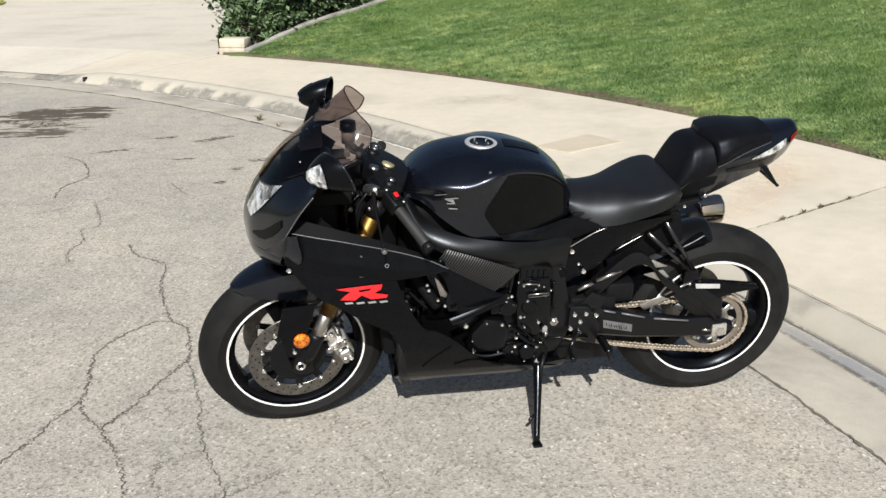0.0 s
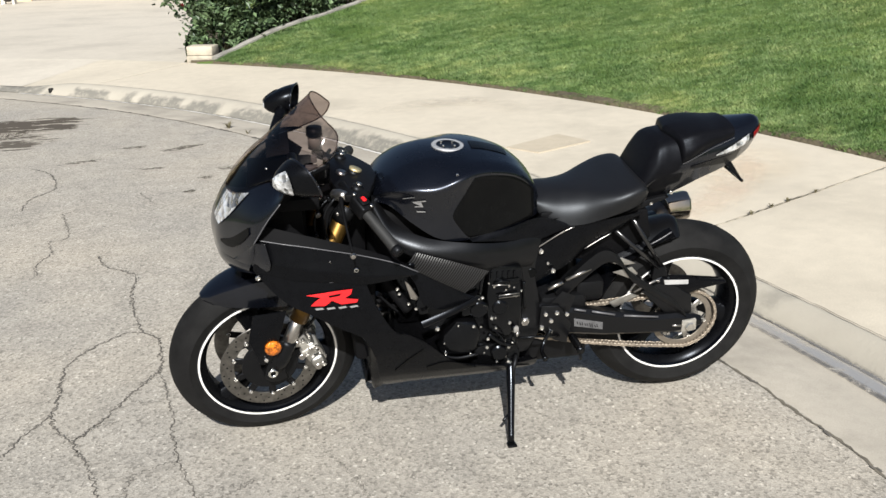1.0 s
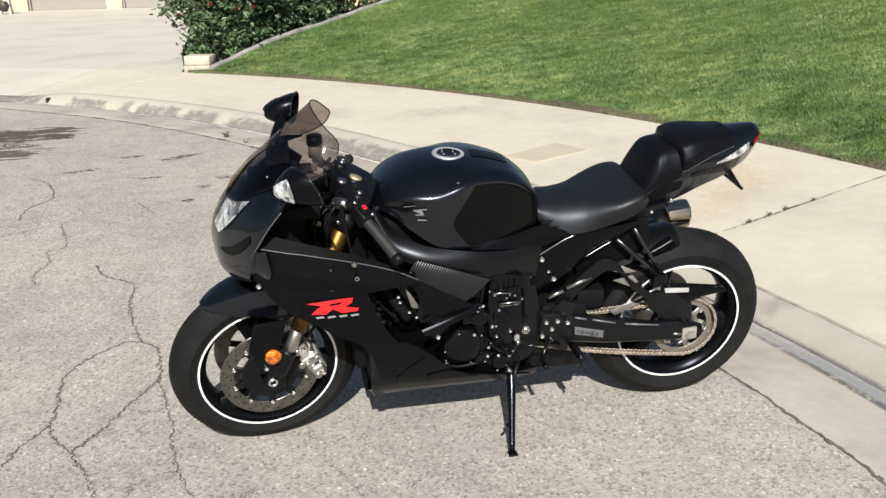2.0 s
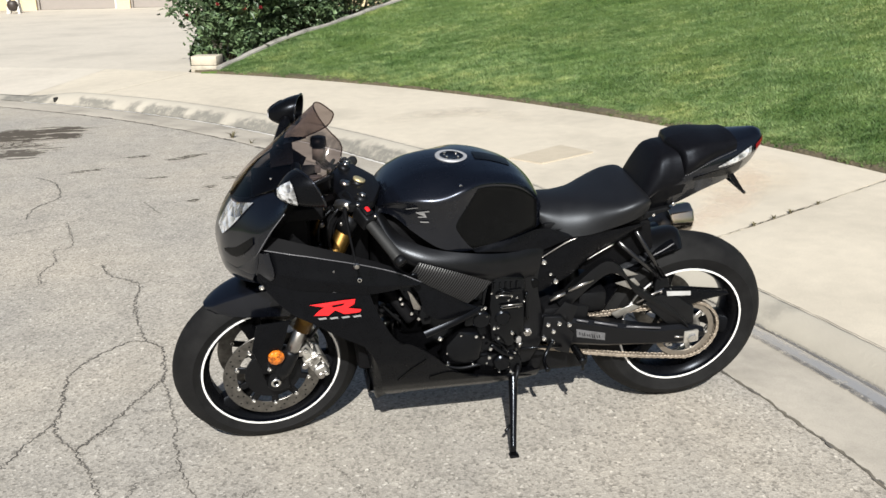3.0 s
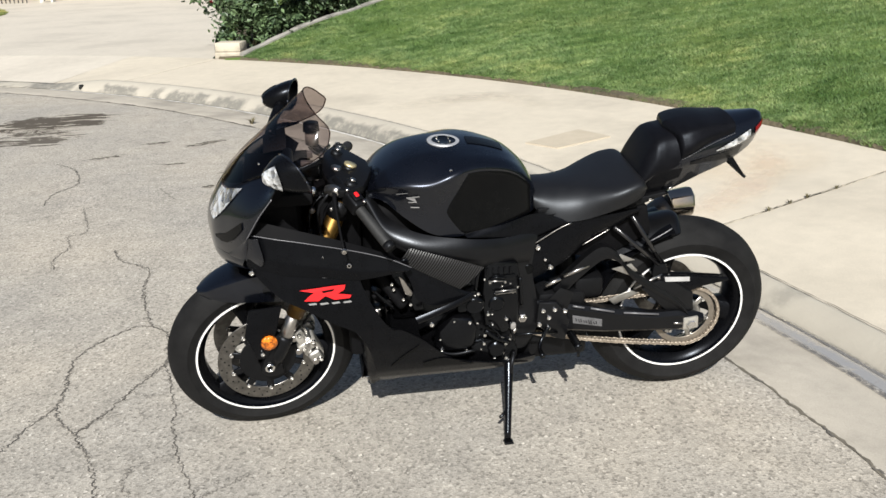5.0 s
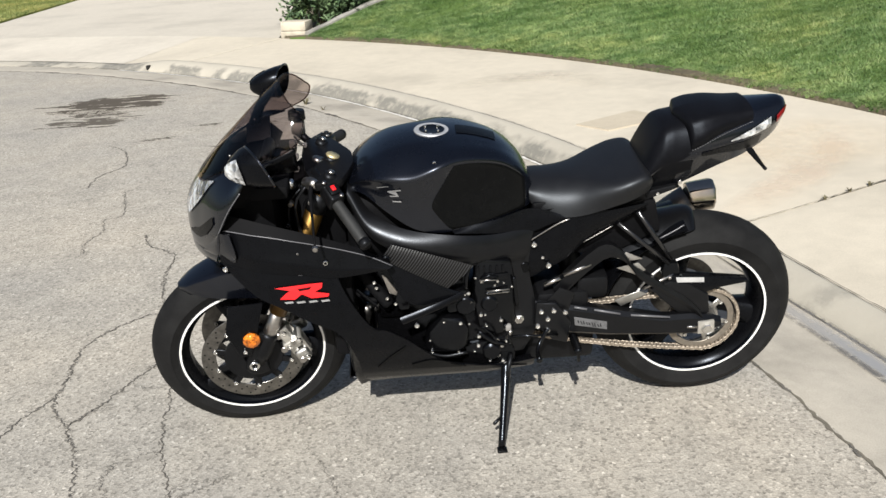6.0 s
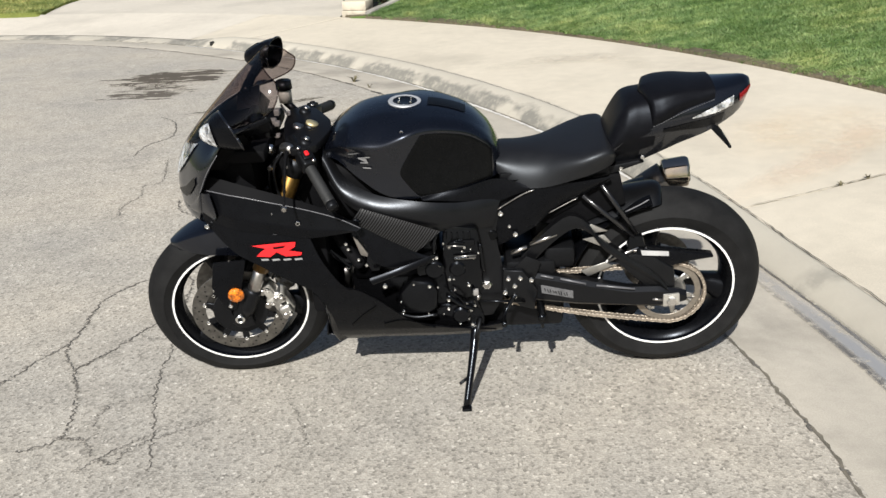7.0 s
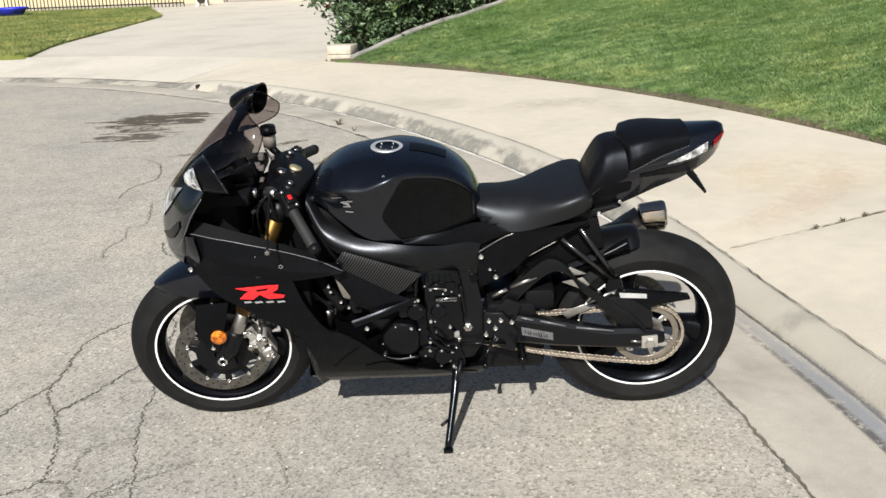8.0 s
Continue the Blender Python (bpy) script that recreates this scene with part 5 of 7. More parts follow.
part("reservoir_cap", bar_of([(1.19, -0.16, 0.943), (1.19, -0.16, 0.968)], [0.026, 0.024], 20), M_DARK, res)
part("reservoir_stay", bar_of([(1.14, -0.12, 0.872), (1.17, -0.15, 0.882), (1.19, -0.16, 0.902)], [0.013, 0.011, 0.014], 12, 8), M_DARK, res)
part("clutch_perch", bar_of([(1.155, 0.11, 0.86), (1.125, 0.15, 0.872)], [0.016, 0.018, 0.012], 12, 5), M_STEEL, bike, "bright clutch perch")
for k, pts in enumerate([[(1.15, 0.13, 0.865), (1.19, 0.14, 0.80), (1.16, 0.15, 0.68), (1.05, 0.13, 0.6), (0.8, 0.13, 0.55)], [(1.10, 0.12, 0.86), (1.17, 0.10, 0.78), (1.12, 0.09, 0.66), (1.0, 0.08, 0.6)],
                         [(1.11, -0.12, 0.86), (1.2, -0.1, 0.82), (1.16, -0.05, 0.7)], [(1.14, 0.06, 0.85), (1.21, 0.09, 0.79), (1.2, 0.12, 0.68), (1.1, 0.14, 0.62)]]):
    part("cable", bar_of(pts, 0.0042, 8, 24), M_DARK, bike)

bm = prism([(1.235, 0.65), (1.225, 0.69), (1.13, 0.70), (1.13, 0.655)], -0.05, 0.05, 0.006)
box(bm, (1.165, -0.14, 0.65), (1.25, 0.14, 0.685), 0.012, 2)
turned(part("lower_clamp", bm, M_DARK, bike, "black lower fork clamp"))
for k, (x, y, z, a, b, c) in enumerate([(1.185, 0.035, 0.868, 0.012, 0.02, 0.006), (1.21, 0.0, 0.9, 0.03, 0.016, 0.012), (1.187, 0.012, 0.897, 0.014, 0.016, 0.01), (1.2, -0.06, 0.905, 0.014, 0.016, 0.014), (1.165, -0.06, 0.90, 0.01, 0.014, 0.008)]):
    bm = bmesh.new()
    box(bm, (x - a * 0.6, y - b * 0.6, z - c * 0.7), (x + a * 0.6, y + b * 0.6, z + c * 0.7), 0.002, 1, None)
    part("connector", bm, M_CONNECT, bike, "grey wiring connector")
part("perch_cap", moved(lathe([(0.0, 0.014), (0.008, 0.0125), (0.013, 0.007), (0.0145, 0.0), (0.0145, -0.012), (0.0, -0.012)], 20), Matrix.Translation((1.2, 0.095, 0.853)) @ Matrix.Rotation(radians(50), 4, "X")), M_CHROME, bike, "bright round lever pivot cap")
part("tank_clip", bar_of([(1.062, 0.03, 0.84), (1.05, 0.045, 0.852)], [0.009, 0.007], 10, 3), M_STEEL, bike)
part("meter_bracket", bar_of([(1.168, -0.05, 0.905), (1.185, -0.1, 0.893), (1.2, -0.13, 0.9)], 0.004, 8, 10), M_STEEL, bike)
for k, (x, y, z, r) in enumerate([(1.17, 0.08, 0.84, 0.012), (1.205, 0.1, 0.80, 0.014), (1.215, 0.13, 0.75, 0.011), (1.15, 0.12, 0.81, 0.009), (1.24, 0.11, 0.72, 0.013)]):
    part("bracket_bolt", drum((x, z), r * 0.6, y, y + 0.02, 10, 0.002), M_STEEL if k % 2 else M_ENGINE, bike)
# ---- tank
TF = [0.525, 0.54, 0.57, 0.62, 0.69, 0.75, 0.80, 0.87, 0.94, 1.0, 1.042, 1.07]
T_TOP = [0.792, 0.834, 0.876, 0.914, 0.938, 0.947, 0.949, 0.946, 0.930, 0.897, 0.859, 0.825]
T_SW = [0.035, 0.042, 0.05, 0.062, 0.075, 0.082, 0.082, 0.082, 0.08, 0.072, 0.052, 0.03]
T_CH = [0.783, 0.81, 0.85, 0.888, 0.911, 0.918, 0.908, 0.883, 0.880, 0.866, 0.838, 0.81]
T_CW = [0.058, 0.075, 0.09, 0.11, 0.138, 0.162, 0.184, 0.186, 0.17, 0.132, 0.09, 0.05]
T_BOT = [0.752, 0.74, 0.734, 0.726, 0.716, 0.709, 0.707, 0.728, 0.776, 0.822, 0.818, 0.80]
T_BW = [0.07, 0.09, 0.108, 0.128, 0.148, 0.158, 0.165, 0.17, 0.155, 0.128, 0.09, 0.05]
T_ALL = spline(list(zip(TF, T_TOP, T_SW, T_CH, T_CW, T_BOT, T_BW)), 160)


def tank_at(f, t):
    """Left half of the tank: t from -1 at the crown, past the shoulder at -0.5, over 0 at the crease to 1 at the lower edge."""
    top, sw, ch, cw, bot, bw = (float(np.interp(f, T_ALL[:, 0], T_ALL[:, q])) for q in range(1, 7))
    sh = top - 0.006
    if t <= -0.5:
        k = 2 + 2 * t
        return (f, sw * k, top - 0.006 * k * k)
    if t <= 0:
        k = 1 + 2 * t
        swell = math.sin(math.pi * k)
        return (f, sw + (cw - sw) * k + 0.003 * swell, sh + (ch - sh) * k + 0.004 * swell)
    hollow = 0.014 * math.sin(math.pi * t) * float(np.interp(f, [0.55, 0.68, 0.76, 0.84, 0.95], [0.0, 0.5, 0.5, 0.6, 0.5]))
    return (f, cw + (bw - cw) * t - hollow, ch + (bot - ch) * t)


secs = []
for f in spline([(q, 0, 0) for q in TF], 56)[:, 0]:
    half = np.array([tank_at(f, t) for t in list(np.linspace(-1, 0, 26)) + list(np.linspace(0.04, 1, 24))])
    for _ in range(2):
        half[1:-1] = 0.25 * half[:-2] + 0.5 * half[1:-1] + 0.25 * half[2:]
    half = [tuple(p) for p in half]
    secs.append(half + [(f, 0, half[-1][2] - 0.002)] + [(x, -y, z) for x, y, z in half[:0:-1]])
tank = part("fuel_tank", loft(secs), M_GLOSS, bike, "gloss black fuel tank", 60)
for s in (1, -1):
    rows = []
    front_edge = spline([(0.0, 0.742), (0.13, 0.764), (0.34, 0.795), (0.52, 0.815), (0.66, 0.812), (0.94, 0.772), (1.0, 0.752)], 60)
    for v in np.linspace(0, 1, 24):
        t = 0.06 + 0.92 * v
        f1 = float(np.interp(t, front_edge[:, 0], front_edge[:, 1]))
        row = []
        for u in np.linspace(0, 1, 30):
            f = 0.55 + (f1 - 0.55) * u
            x, y, z = tank_at(f, t)
            e = 0.0035 if 0.03 < u < 0.97 and 0.04 < v < 0.96 else 0.0008
            row.append((x, s * (y + e), z))
        rows.append(row)
    bm = bmesh.new()
    grid_mesh(bm, rows)
    bmesh.ops.recalc_face_normals(bm, faces=bm.faces)
    if sum(f.normal.y * s for f in bm.faces) < 0:
        bmesh.ops.reverse_faces(bm, faces=bm.faces)
    part("knee_pad", bm, M_PAD, tank, "smooth black rubber knee pad")
capm = Matrix.Translation((0.802, 0, 0.9465)) @ Matrix.Rotation(radians(-3), 4, "Y") @ Matrix.Rotation(radians(90), 4, "X")
cap = part("filler_cap", moved(lathe([(0.0, 0.004), (0.031, 0.004), (0.034, 0.0045), (0.036, 0.002)], 40), capm), M_ENGINE, tank, "black filler cap")
part("cap_ring", moved(lathe([(0.036, 0.0), (0.036, 0.003), (0.0375, 0.004), (0.0475, 0.0035), (0.05, 0.001), (0.05, -0.006)], 48), capm), M_RING, cap, "bare aluminium filler ring")
for k in range(4):
    a = radians(45 + 90 * k)
    part("cap_screw", moved(lathe([(0.0, 0.0085), (0.0034, 0.0085), (0.004, 0.005)], 10, (0.024 * math.cos(a), 0, 0.024 * math.sin(a))), capm), M_CHROME, cap)
bm = bmesh.new()
rows = [[(f, l, tank_at(f, -1 + abs(l) / 0.16)[2] + 0.002) for l in np.linspace(-0.03, 0.03, 7)] for f in np.linspace(0.625, 0.735, 10)]
grid_mesh(bm, rows)
bmesh.ops.recalc_face_normals(bm, faces=bm.faces)
if bm.faces[0].normal.z < 0:
    bmesh.ops.reverse_faces(bm, faces=bm.faces)
part("tank_pad", bm, M_PAD, tank)


def tank_mark(pts, off=0.0025):
    """A flat mark on the tank's side from (f, t) corners."""
    bm = bmesh.new()
    v = []
    for f, t in pts:
        x, y, z = tank_at(f, t)
        v.append(bm.verts.new((x, y + off, z)))
    bm.faces.new(v)
    bmesh.ops.recalc_face_normals(bm, faces=bm.faces)
    if bm.faces[0].normal.y < 0:
        bmesh.ops.reverse_faces(bm, faces=bm.faces)
    return bm


for q in ([(0.936, 0.33), (0.9, 0.21), (0.898, 0.235), (0.934, 0.36)], [(0.93, 0.45), (0.907, 0.375), (0.905, 0.395), (0.928, 0.475)], [(0.934, 0.36), (0.912, 0.285), (0.906, 0.38), (0.909, 0.39)],
          [(0.924, 0.57), (0.9, 0.49), (0.898, 0.51), (0.922, 0.595)], [(0.964, 0.29), (0.932, 0.17), (0.93, 0.182), (0.962, 0.308)]):
    part("tank_emblem", tank_mark(q, 0.004), M_GREYMARK, tank, "plain grey metal emblem")
# bolt head added as the sun's glint on the tank's shoulder
bolt(0.805, tank_at(0.805, -0.12)[1] - 0.003, tank_at(0.805, -0.12)[2], 0.8, tank)

# ---- main frame
sided("frame_spar", [(1.045, 0.072, 0.856), (0.99, 0.115, 0.768), (0.9, 0.162, 0.726), (0.76, 0.18, 0.704), (0.63, 0.152, 0.685), (0.525, 0.116, 0.69)],
      [(1.05, 0.11, 0.79), (0.985, 0.165, 0.70), (0.88, 0.192, 0.655), (0.75, 0.182, 0.615), (0.66, 0.16, 0.585), (0.56, 0.13, 0.575)], M_FRAME, label="satin black aluminium frame spar", nu=40, nv=14, bulge=0.016, thick=0.03)
sided("pivot_plate", [(0.675, 0.158, 0.60), (0.655, 0.16, 0.50), (0.655, 0.158, 0.40), (0.65, 0.15, 0.28)], [(0.53, 0.118, 0.65), (0.545, 0.13, 0.56), (0.53, 0.14, 0.47), (0.52, 0.148, 0.37), (0.56, 0.15, 0.28)],
      M_FRAME, label="satin black swingarm pivot plate", nu=24, nv=10, bulge=0.006, thick=0.025)
part("frame_bore", drum((0.558, 0.559), 0.017, 0.122, 0.1385, 20, 0.002), M_PAD, bike)
part("pivot_bolt", drum((0.577, 0.399), 0.016, 0.15, 0.168, 6, 0.003), M_CHROME, bike, "bright pivot bolt")
part("pivot_bolt", drum((0.577, 0.399), 0.009, 0.166, 0.1715, 16, 0.001), M_STEEL, bike)
bm = bmesh.new()
box(bm, (0.56, -0.105, 0.60), (1.06, 0.105, 0.80), 0.04, 3)
part("airbox", bm, M_VOID, bike, "matt black airbox under the tank")
bm = bmesh.new()
box(bm, (1.06, -0.07, 0.62), (1.20, 0.07, 0.86), 0.02, 2)
part("steering_head", bm, M_VOID, bike)
bm = bmesh.new()
box(bm, (1.05, -0.19, 0.33), (1.12, 0.19, 0.64), 0.015, 2, Matrix.Translation((0.0, 0, 0)))
part("radiator", bm, M_VOID, bike, "black radiator behind the fairing")

# ---- fairing
def fair_l(f, h):
    """Half-width of the side fairing at a place along and up the motorcycle."""
    base = np.interp(h, [0.2, 0.235, 0.27, 0.30, 0.38, 0.47, 0.56, 0.64, 0.72, 0.80, 0.93], [0.145, 0.178, 0.2, 0.212, 0.237, 0.256, 0.266, 0.256, 0.245, 0.24, 0.255])
    return float(base * np.interp(f, [0.5, 0.7, 1.0, 1.2, 1.3, 1.39, 1.44], [0.9, 1.0, 1.0, 1.0, 0.965, 0.86, 0.74]))


def on_side(points):
    return [(f, fair_l(f, h), h) for f, h in points]


def fair_strip(U, V, nu, nv, off=0.0, thick=0.004, s=1, swell=0.0, ridge=0.0):
    """A fairing panel: edges in (f, h), lying on the fairing's side surface."""
    a, b = spline([(f, 0, h) for f, h in U], nu), spline([(f, 0, h) for f, h in V], nu)
    bm = bmesh.new()
    rows = []
    for v in np.linspace(0, 1, nv):
        row = []
        for i in range(nu):
            f, h = a[i][0] + (b[i][0] - a[i][0]) * v, a[i][2] + (b[i][2] - a[i][2]) * v
            row.append((f, s * (fair_l(f, h) + off + swell * 4 * v * (1 - v) + ridge * max(0, min(v / 0.625, (1 - v) / 0.375)) * math.sin(math.pi * (0.12 + 0.8 * i / nu))), h))
        rows.append(row)
    grid_mesh(bm, rows)
    bmesh.ops.recalc_face_normals(bm, faces=bm.faces)
    if sum(f.normal.y * s for f in bm.faces) < 0:
        bmesh.ops.reverse_faces(bm, faces=bm.faces)
    if thick:
        thicken(bm, thick)
    return bm


DUCT = [(1.385, 0.783), (1.27, 0.768), (1.14, 0.739), (1.01, 0.70), (0.935, 0.664)]
WAIST = [(1.40, 0.69), (1.28, 0.665), (1.18, 0.655), (1.087, 0.64), (0.95, 0.655)]
for s in (1, -1):
    up_panel = part("upper_side_fairing", fair_strip(DUCT, WAIST, 40, 17, 0.004, 0.005, s, 0.0, 0.011), M_SATIN, bike, "satin black upper side fairing")
    # pale tubes painted as the sunlit highlight along the panel edges
    part("fairing_edge_glint", tube(bmesh.new(), [(f, s * (fair_l(f, h) + 0.003), h + 0.001) for f, h in spline([(a, b) for a, b in DUCT], 30)], 0.0014, 6), M_LINE, up_panel)
    part("cowl_edge_glint", tube(bmesh.new(), [(f, s * l, h) for f, l, h in spline([(1.392, 0.2235, 0.775), (1.352, 0.247, 0.85), (1.31, 0.2585, 0.91)], 14)], 0.0015, 6), M_LINE, up_panel)
    low_panel = part("lower_side_fairing", fair_strip([(1.40, 0.688), (1.351, 0.627), (1.306, 0.588), (1.252, 0.558), (1.205, 0.525), (1.165, 0.497), (1.10, 0.453), (1.07, 0.39), (1.052, 0.315), (1.045, 0.25), (1.025, 0.205)],
                                                     [(1.085, 0.638), (1.062, 0.575), (1.01, 0.475), (0.96, 0.447), (0.90, 0.40), (0.855, 0.35), (0.80, 0.30), (0.70, 0.268), (0.55, 0.225)], 60, 18, 0.0, 0.005, s), M_SATIN, bike, "satin black lower side fairing")
    # pale strip painted as the highlight on the crease
    part("fairing_crease_glint", fair_strip([(1.19, 0.656), (1.13, 0.657), (1.09, 0.657)], [(1.19, 0.6545), (1.13, 0.6525), (1.088, 0.648)], 12, 3, 0.0035, 0.002, s), M_LINE, low_panel)
    part("belly_fairing", fair_strip([(1.045, 0.25), (0.9, 0.235), (0.75, 0.25), (0.60, 0.25), (0.53, 0.262)], [(1.0, 0.205), (0.9, 0.2), (0.75, 0.2), (0.6, 0.2), (0.53, 0.215)], 24, 6, -0.004, 0.005, s), M_SATIN, low_panel)
    part("fairing_slot", fair_strip([(1.0, 0.30), (0.96, 0.345), (0.915, 0.385)], [(1.0, 0.292), (0.965, 0.33), (0.92, 0.37)], 10, 3, 0.0028, 0.0015, s), M_PAD, low_panel)
    part("fairing_scoop", fair_strip([(0.90, 0.30), (0.84, 0.315), (0.78, 0.295)], [(0.90, 0.283), (0.82, 0.278), (0.74, 0.272)], 10, 3, 0.0035, 0.002, s), M_PAD, low_panel)
sided("fairing_return", on_side([(1.10, 0.452), (1.066, 0.39), (1.052, 0.315), (1.045, 0.25), (1.028, 0.207)]), [(1.095, 0.16, 0.47), (1.09, 0.15, 0.39), (1.082, 0.145, 0.32), (1.078, 0.145, 0.25), (1.06, 0.13, 0.18)],
      M_SATIN, nu=20, nv=7, bulge=0.014, out=(0.75, 0.6, -0.1), thick=0.003)
bm = bmesh.new()
keel = [(0.53, 0.205, 0.155), (0.65, 0.19, 0.165), (0.8, 0.17, 0.172), (0.95, 0.15, 0.178), (1.03, 0.146, 0.178), (1.068, 0.16, 0.172), (1.085, 0.19, 0.17), (1.09, 0.23, 0.175), (1.086, 0.28, 0.18)]
rows = [[(f, w * q, z + (max(0.236, z) - z) * abs(q) ** 2.4) for q in np.linspace(-1, 1, 21)] for f, z, w in spline(keel, 30)]
grid_mesh(bm, rows)
bmesh.ops.recalc_face_normals(bm, faces=bm.faces)
if sum(f.normal.z for f in bm.faces) > 0:
    bmesh.ops.reverse_faces(bm, faces=bm.faces)
thicken(bm, 0.004)
part("belly_pan", bm, M_SATIN, bike, "satin black belly pan")
for f, h, q in ((1.387, 0.672, 1.3), (0.879, 0.472, 1.25), (1.113, 0.69, 1.25), (1.185, 0.72, 0.5)):
    bolt(f, fair_l(f, h) + 0.008, h, q)
part("fairing_bolt", drum((0.952, 0.667), 0.013, 0.212, 0.232, 18, 0.003), M_ENGINE, bike)
sided("fairing_strut", [(0.925, 0.25, 0.49), (0.831, 0.237, 0.517), (0.748, 0.212, 0.538)], [(0.916, 0.252, 0.468), (0.83, 0.238, 0.494), (0.75, 0.211, 0.51)], M_SATIN, label="satin black fairing strut", nu=16, nv=6, bulge=0.006, thick=0.006)
sided("carbon_panel", [(0.935, 0.212, 0.706), (0.82, 0.211, 0.663), (0.71, 0.2, 0.615)], [(0.968, 0.218, 0.668), (0.877, 0.22, 0.612), (0.785, 0.212, 0.553)], M_CARBON, label="ribbed dark carbon-look side panel", nu=24, nv=8, bulge=0.006, thick=0.004)
sided("side_infill", [(0.968, 0.213, 0.665), (0.877, 0.215, 0.61), (0.785, 0.207, 0.551), (0.74, 0.205, 0.53)], [(0.935, 0.222, 0.6), (0.915, 0.228, 0.54), (0.86, 0.226, 0.512), (0.75, 0.206, 0.522)], M_SATIN, label="satin black infill panel above the strut", nu=20, nv=8, bulge=0.004, thick=0.004)

for s in (1, -1):
    ledge = [(f, s * (fair_l(f, h) + 0.001), h) for f, h in DUCT]
    inner = [(f + 0.002, s * (fair_l(f, h) - 0.022), h + 0.04 - 0.012 * k) for k, (f, h) in enumerate(DUCT)]
    part("fairing_ledge", strip(ledge, inner, 30, 8, 0.0, (0, 0.6 * s, 0.8), 0.004), M_VOID, bike, "matt black inner fairing ledge")
    part("fairing_inner", strip([(1.37, s * 0.2, 0.84), (1.335, s * 0.215, 0.875), (1.29, s * 0.21, 0.935)], [(1.3, s * 0.12, 0.8), (1.26, s * 0.125, 0.86), (1.23, s * 0.12, 0.92)], 10, 5, 0.0, (-0.8, 0.6 * s, 0), 0.003), M_VOID, bike)

# plain emblem on the side: slanted red shapes over grey bars
def side_mark(pts, mat, label, parent, off=0.0065):
    bm = bmesh.new()
    bm.faces.new([bm.verts.new((f, fair_l(f, h) + off, h)) for f, h in pts])
    bmesh.ops.triangulate(bm, faces=list(bm.faces))
    bmesh.ops.recalc_face_normals(bm, faces=bm.faces)
    if sum(f.normal.y for f in bm.faces) < 0:
        bmesh.ops.reverse_faces(bm, faces=bm.faces)
    return part("emblem", bm, mat, parent, label, 0)


panel_l = bpy.data.objects["lower_side_fairing"]
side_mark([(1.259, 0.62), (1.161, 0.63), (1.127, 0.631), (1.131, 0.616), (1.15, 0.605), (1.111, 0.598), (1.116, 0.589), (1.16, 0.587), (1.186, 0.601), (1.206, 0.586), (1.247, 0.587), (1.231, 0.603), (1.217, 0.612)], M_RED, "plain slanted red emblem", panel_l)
side_mark([(1.196, 0.617), (1.158, 0.6215), (1.164, 0.6145), (1.192, 0.611)], M_SATIN, "", panel_l, 0.0075)
for k in range(4):
    f = 1.236 - 0.033 * k
    side_mark([(f, 0.579), (f - 0.022, 0.581), (f - 0.026, 0.5755), (f - 0.004, 0.5735)], M_GREYMARK, "small plain grey bar", panel_l)

# ---- nose, screen, lamps
N_UP = [(1.462, 0, 0.868), (1.432, 0.075, 0.888), (1.385, 0.135, 0.914), (1.32, 0.172, 0.94), (1.225, 0.188, 0.962)]
N_LOW = [(1.513, 0, 0.70), (1.492, 0.085, 0.697), (1.445, 0.16, 0.705), (1.392, 0.222, 0.775), (1.348, 0.246, 0.85), (1.303, 0.258, 0.928)]
NU_, NV_ = 30, 14
na, nb = spline(N_UP, NU_), spline(N_LOW, NU_)


def nose_at(u, v, off=0.0):
    """A place on the nose's left half: u from the middle outwards, v downwards."""
    k = u * (NU_ - 1)
    i = min(int(k), NU_ - 2)
    a, b = na[i] + (na[i + 1] - na[i]) * (k - i), nb[i] + (nb[i + 1] - nb[i]) * (k - i)
    o = np.array([0.85, 0.45, 0.1]) if u > 0.02 else np.array([0.95, 0.0, 0.15])
    return tuple(a + (b - a) * v + o * (0.022 * 4 * v * (1 - v) + off))


def both_halves(at, nu, nv, thick=0.004):
    bm = bmesh.new()
    grid_mesh(bm, [[at(u, v) for u in np.linspace(0, 1, nu)] for v in np.linspace(0, 1, nv)])
    grid_mesh(bm, [[(lambda p: (p[0], -p[1], p[2]))(at(u, v)) for u in np.linspace(0, 1, nu)] for v in np.linspace(0, 1, nv)], flip=True)
    bmesh.ops.remove_doubles(bm, verts=bm.verts, dist=0.0004)
    bmesh.ops.recalc_face_normals(bm, faces=bm.faces)
    if sum(f.normal.x for f in bm.faces) < 0:
        bmesh.ops.reverse_faces(bm, faces=bm.faces)
    if thick:
        thicken(bm, thick)
    return bm


nose_cowl = part("nose_fairing", both_halves(nose_at, NU_, NV_), M_GLOSS, bike, "black nose fairing")
CH_UP = [(1.513, 0, 0.70), (1.492, 0.085, 0.697), (1.448, 0.158, 0.70), (1.402, 0.212, 0.71)]
CH_LOW = [(1.452, 0, 0.60), (1.438, 0.06, 0.607), (1.412, 0.12, 0.63), (1.385, 0.195, 0.668)]
ca, cb = spline(CH_UP, 16), spline(CH_LOW, 16)
part("chin_fairing", both_halves(lambda u, v: tuple(ca[round(u * 15)] + (cb[round(u * 15)] - ca[round(u * 15)]) * v + np.array([0.8, 0.2 if u > 0.02 else 0, -0.3]) * 0.02 * 4 * v * (1 - v)), 16, 8), M_GLOSS, nose_cowl)
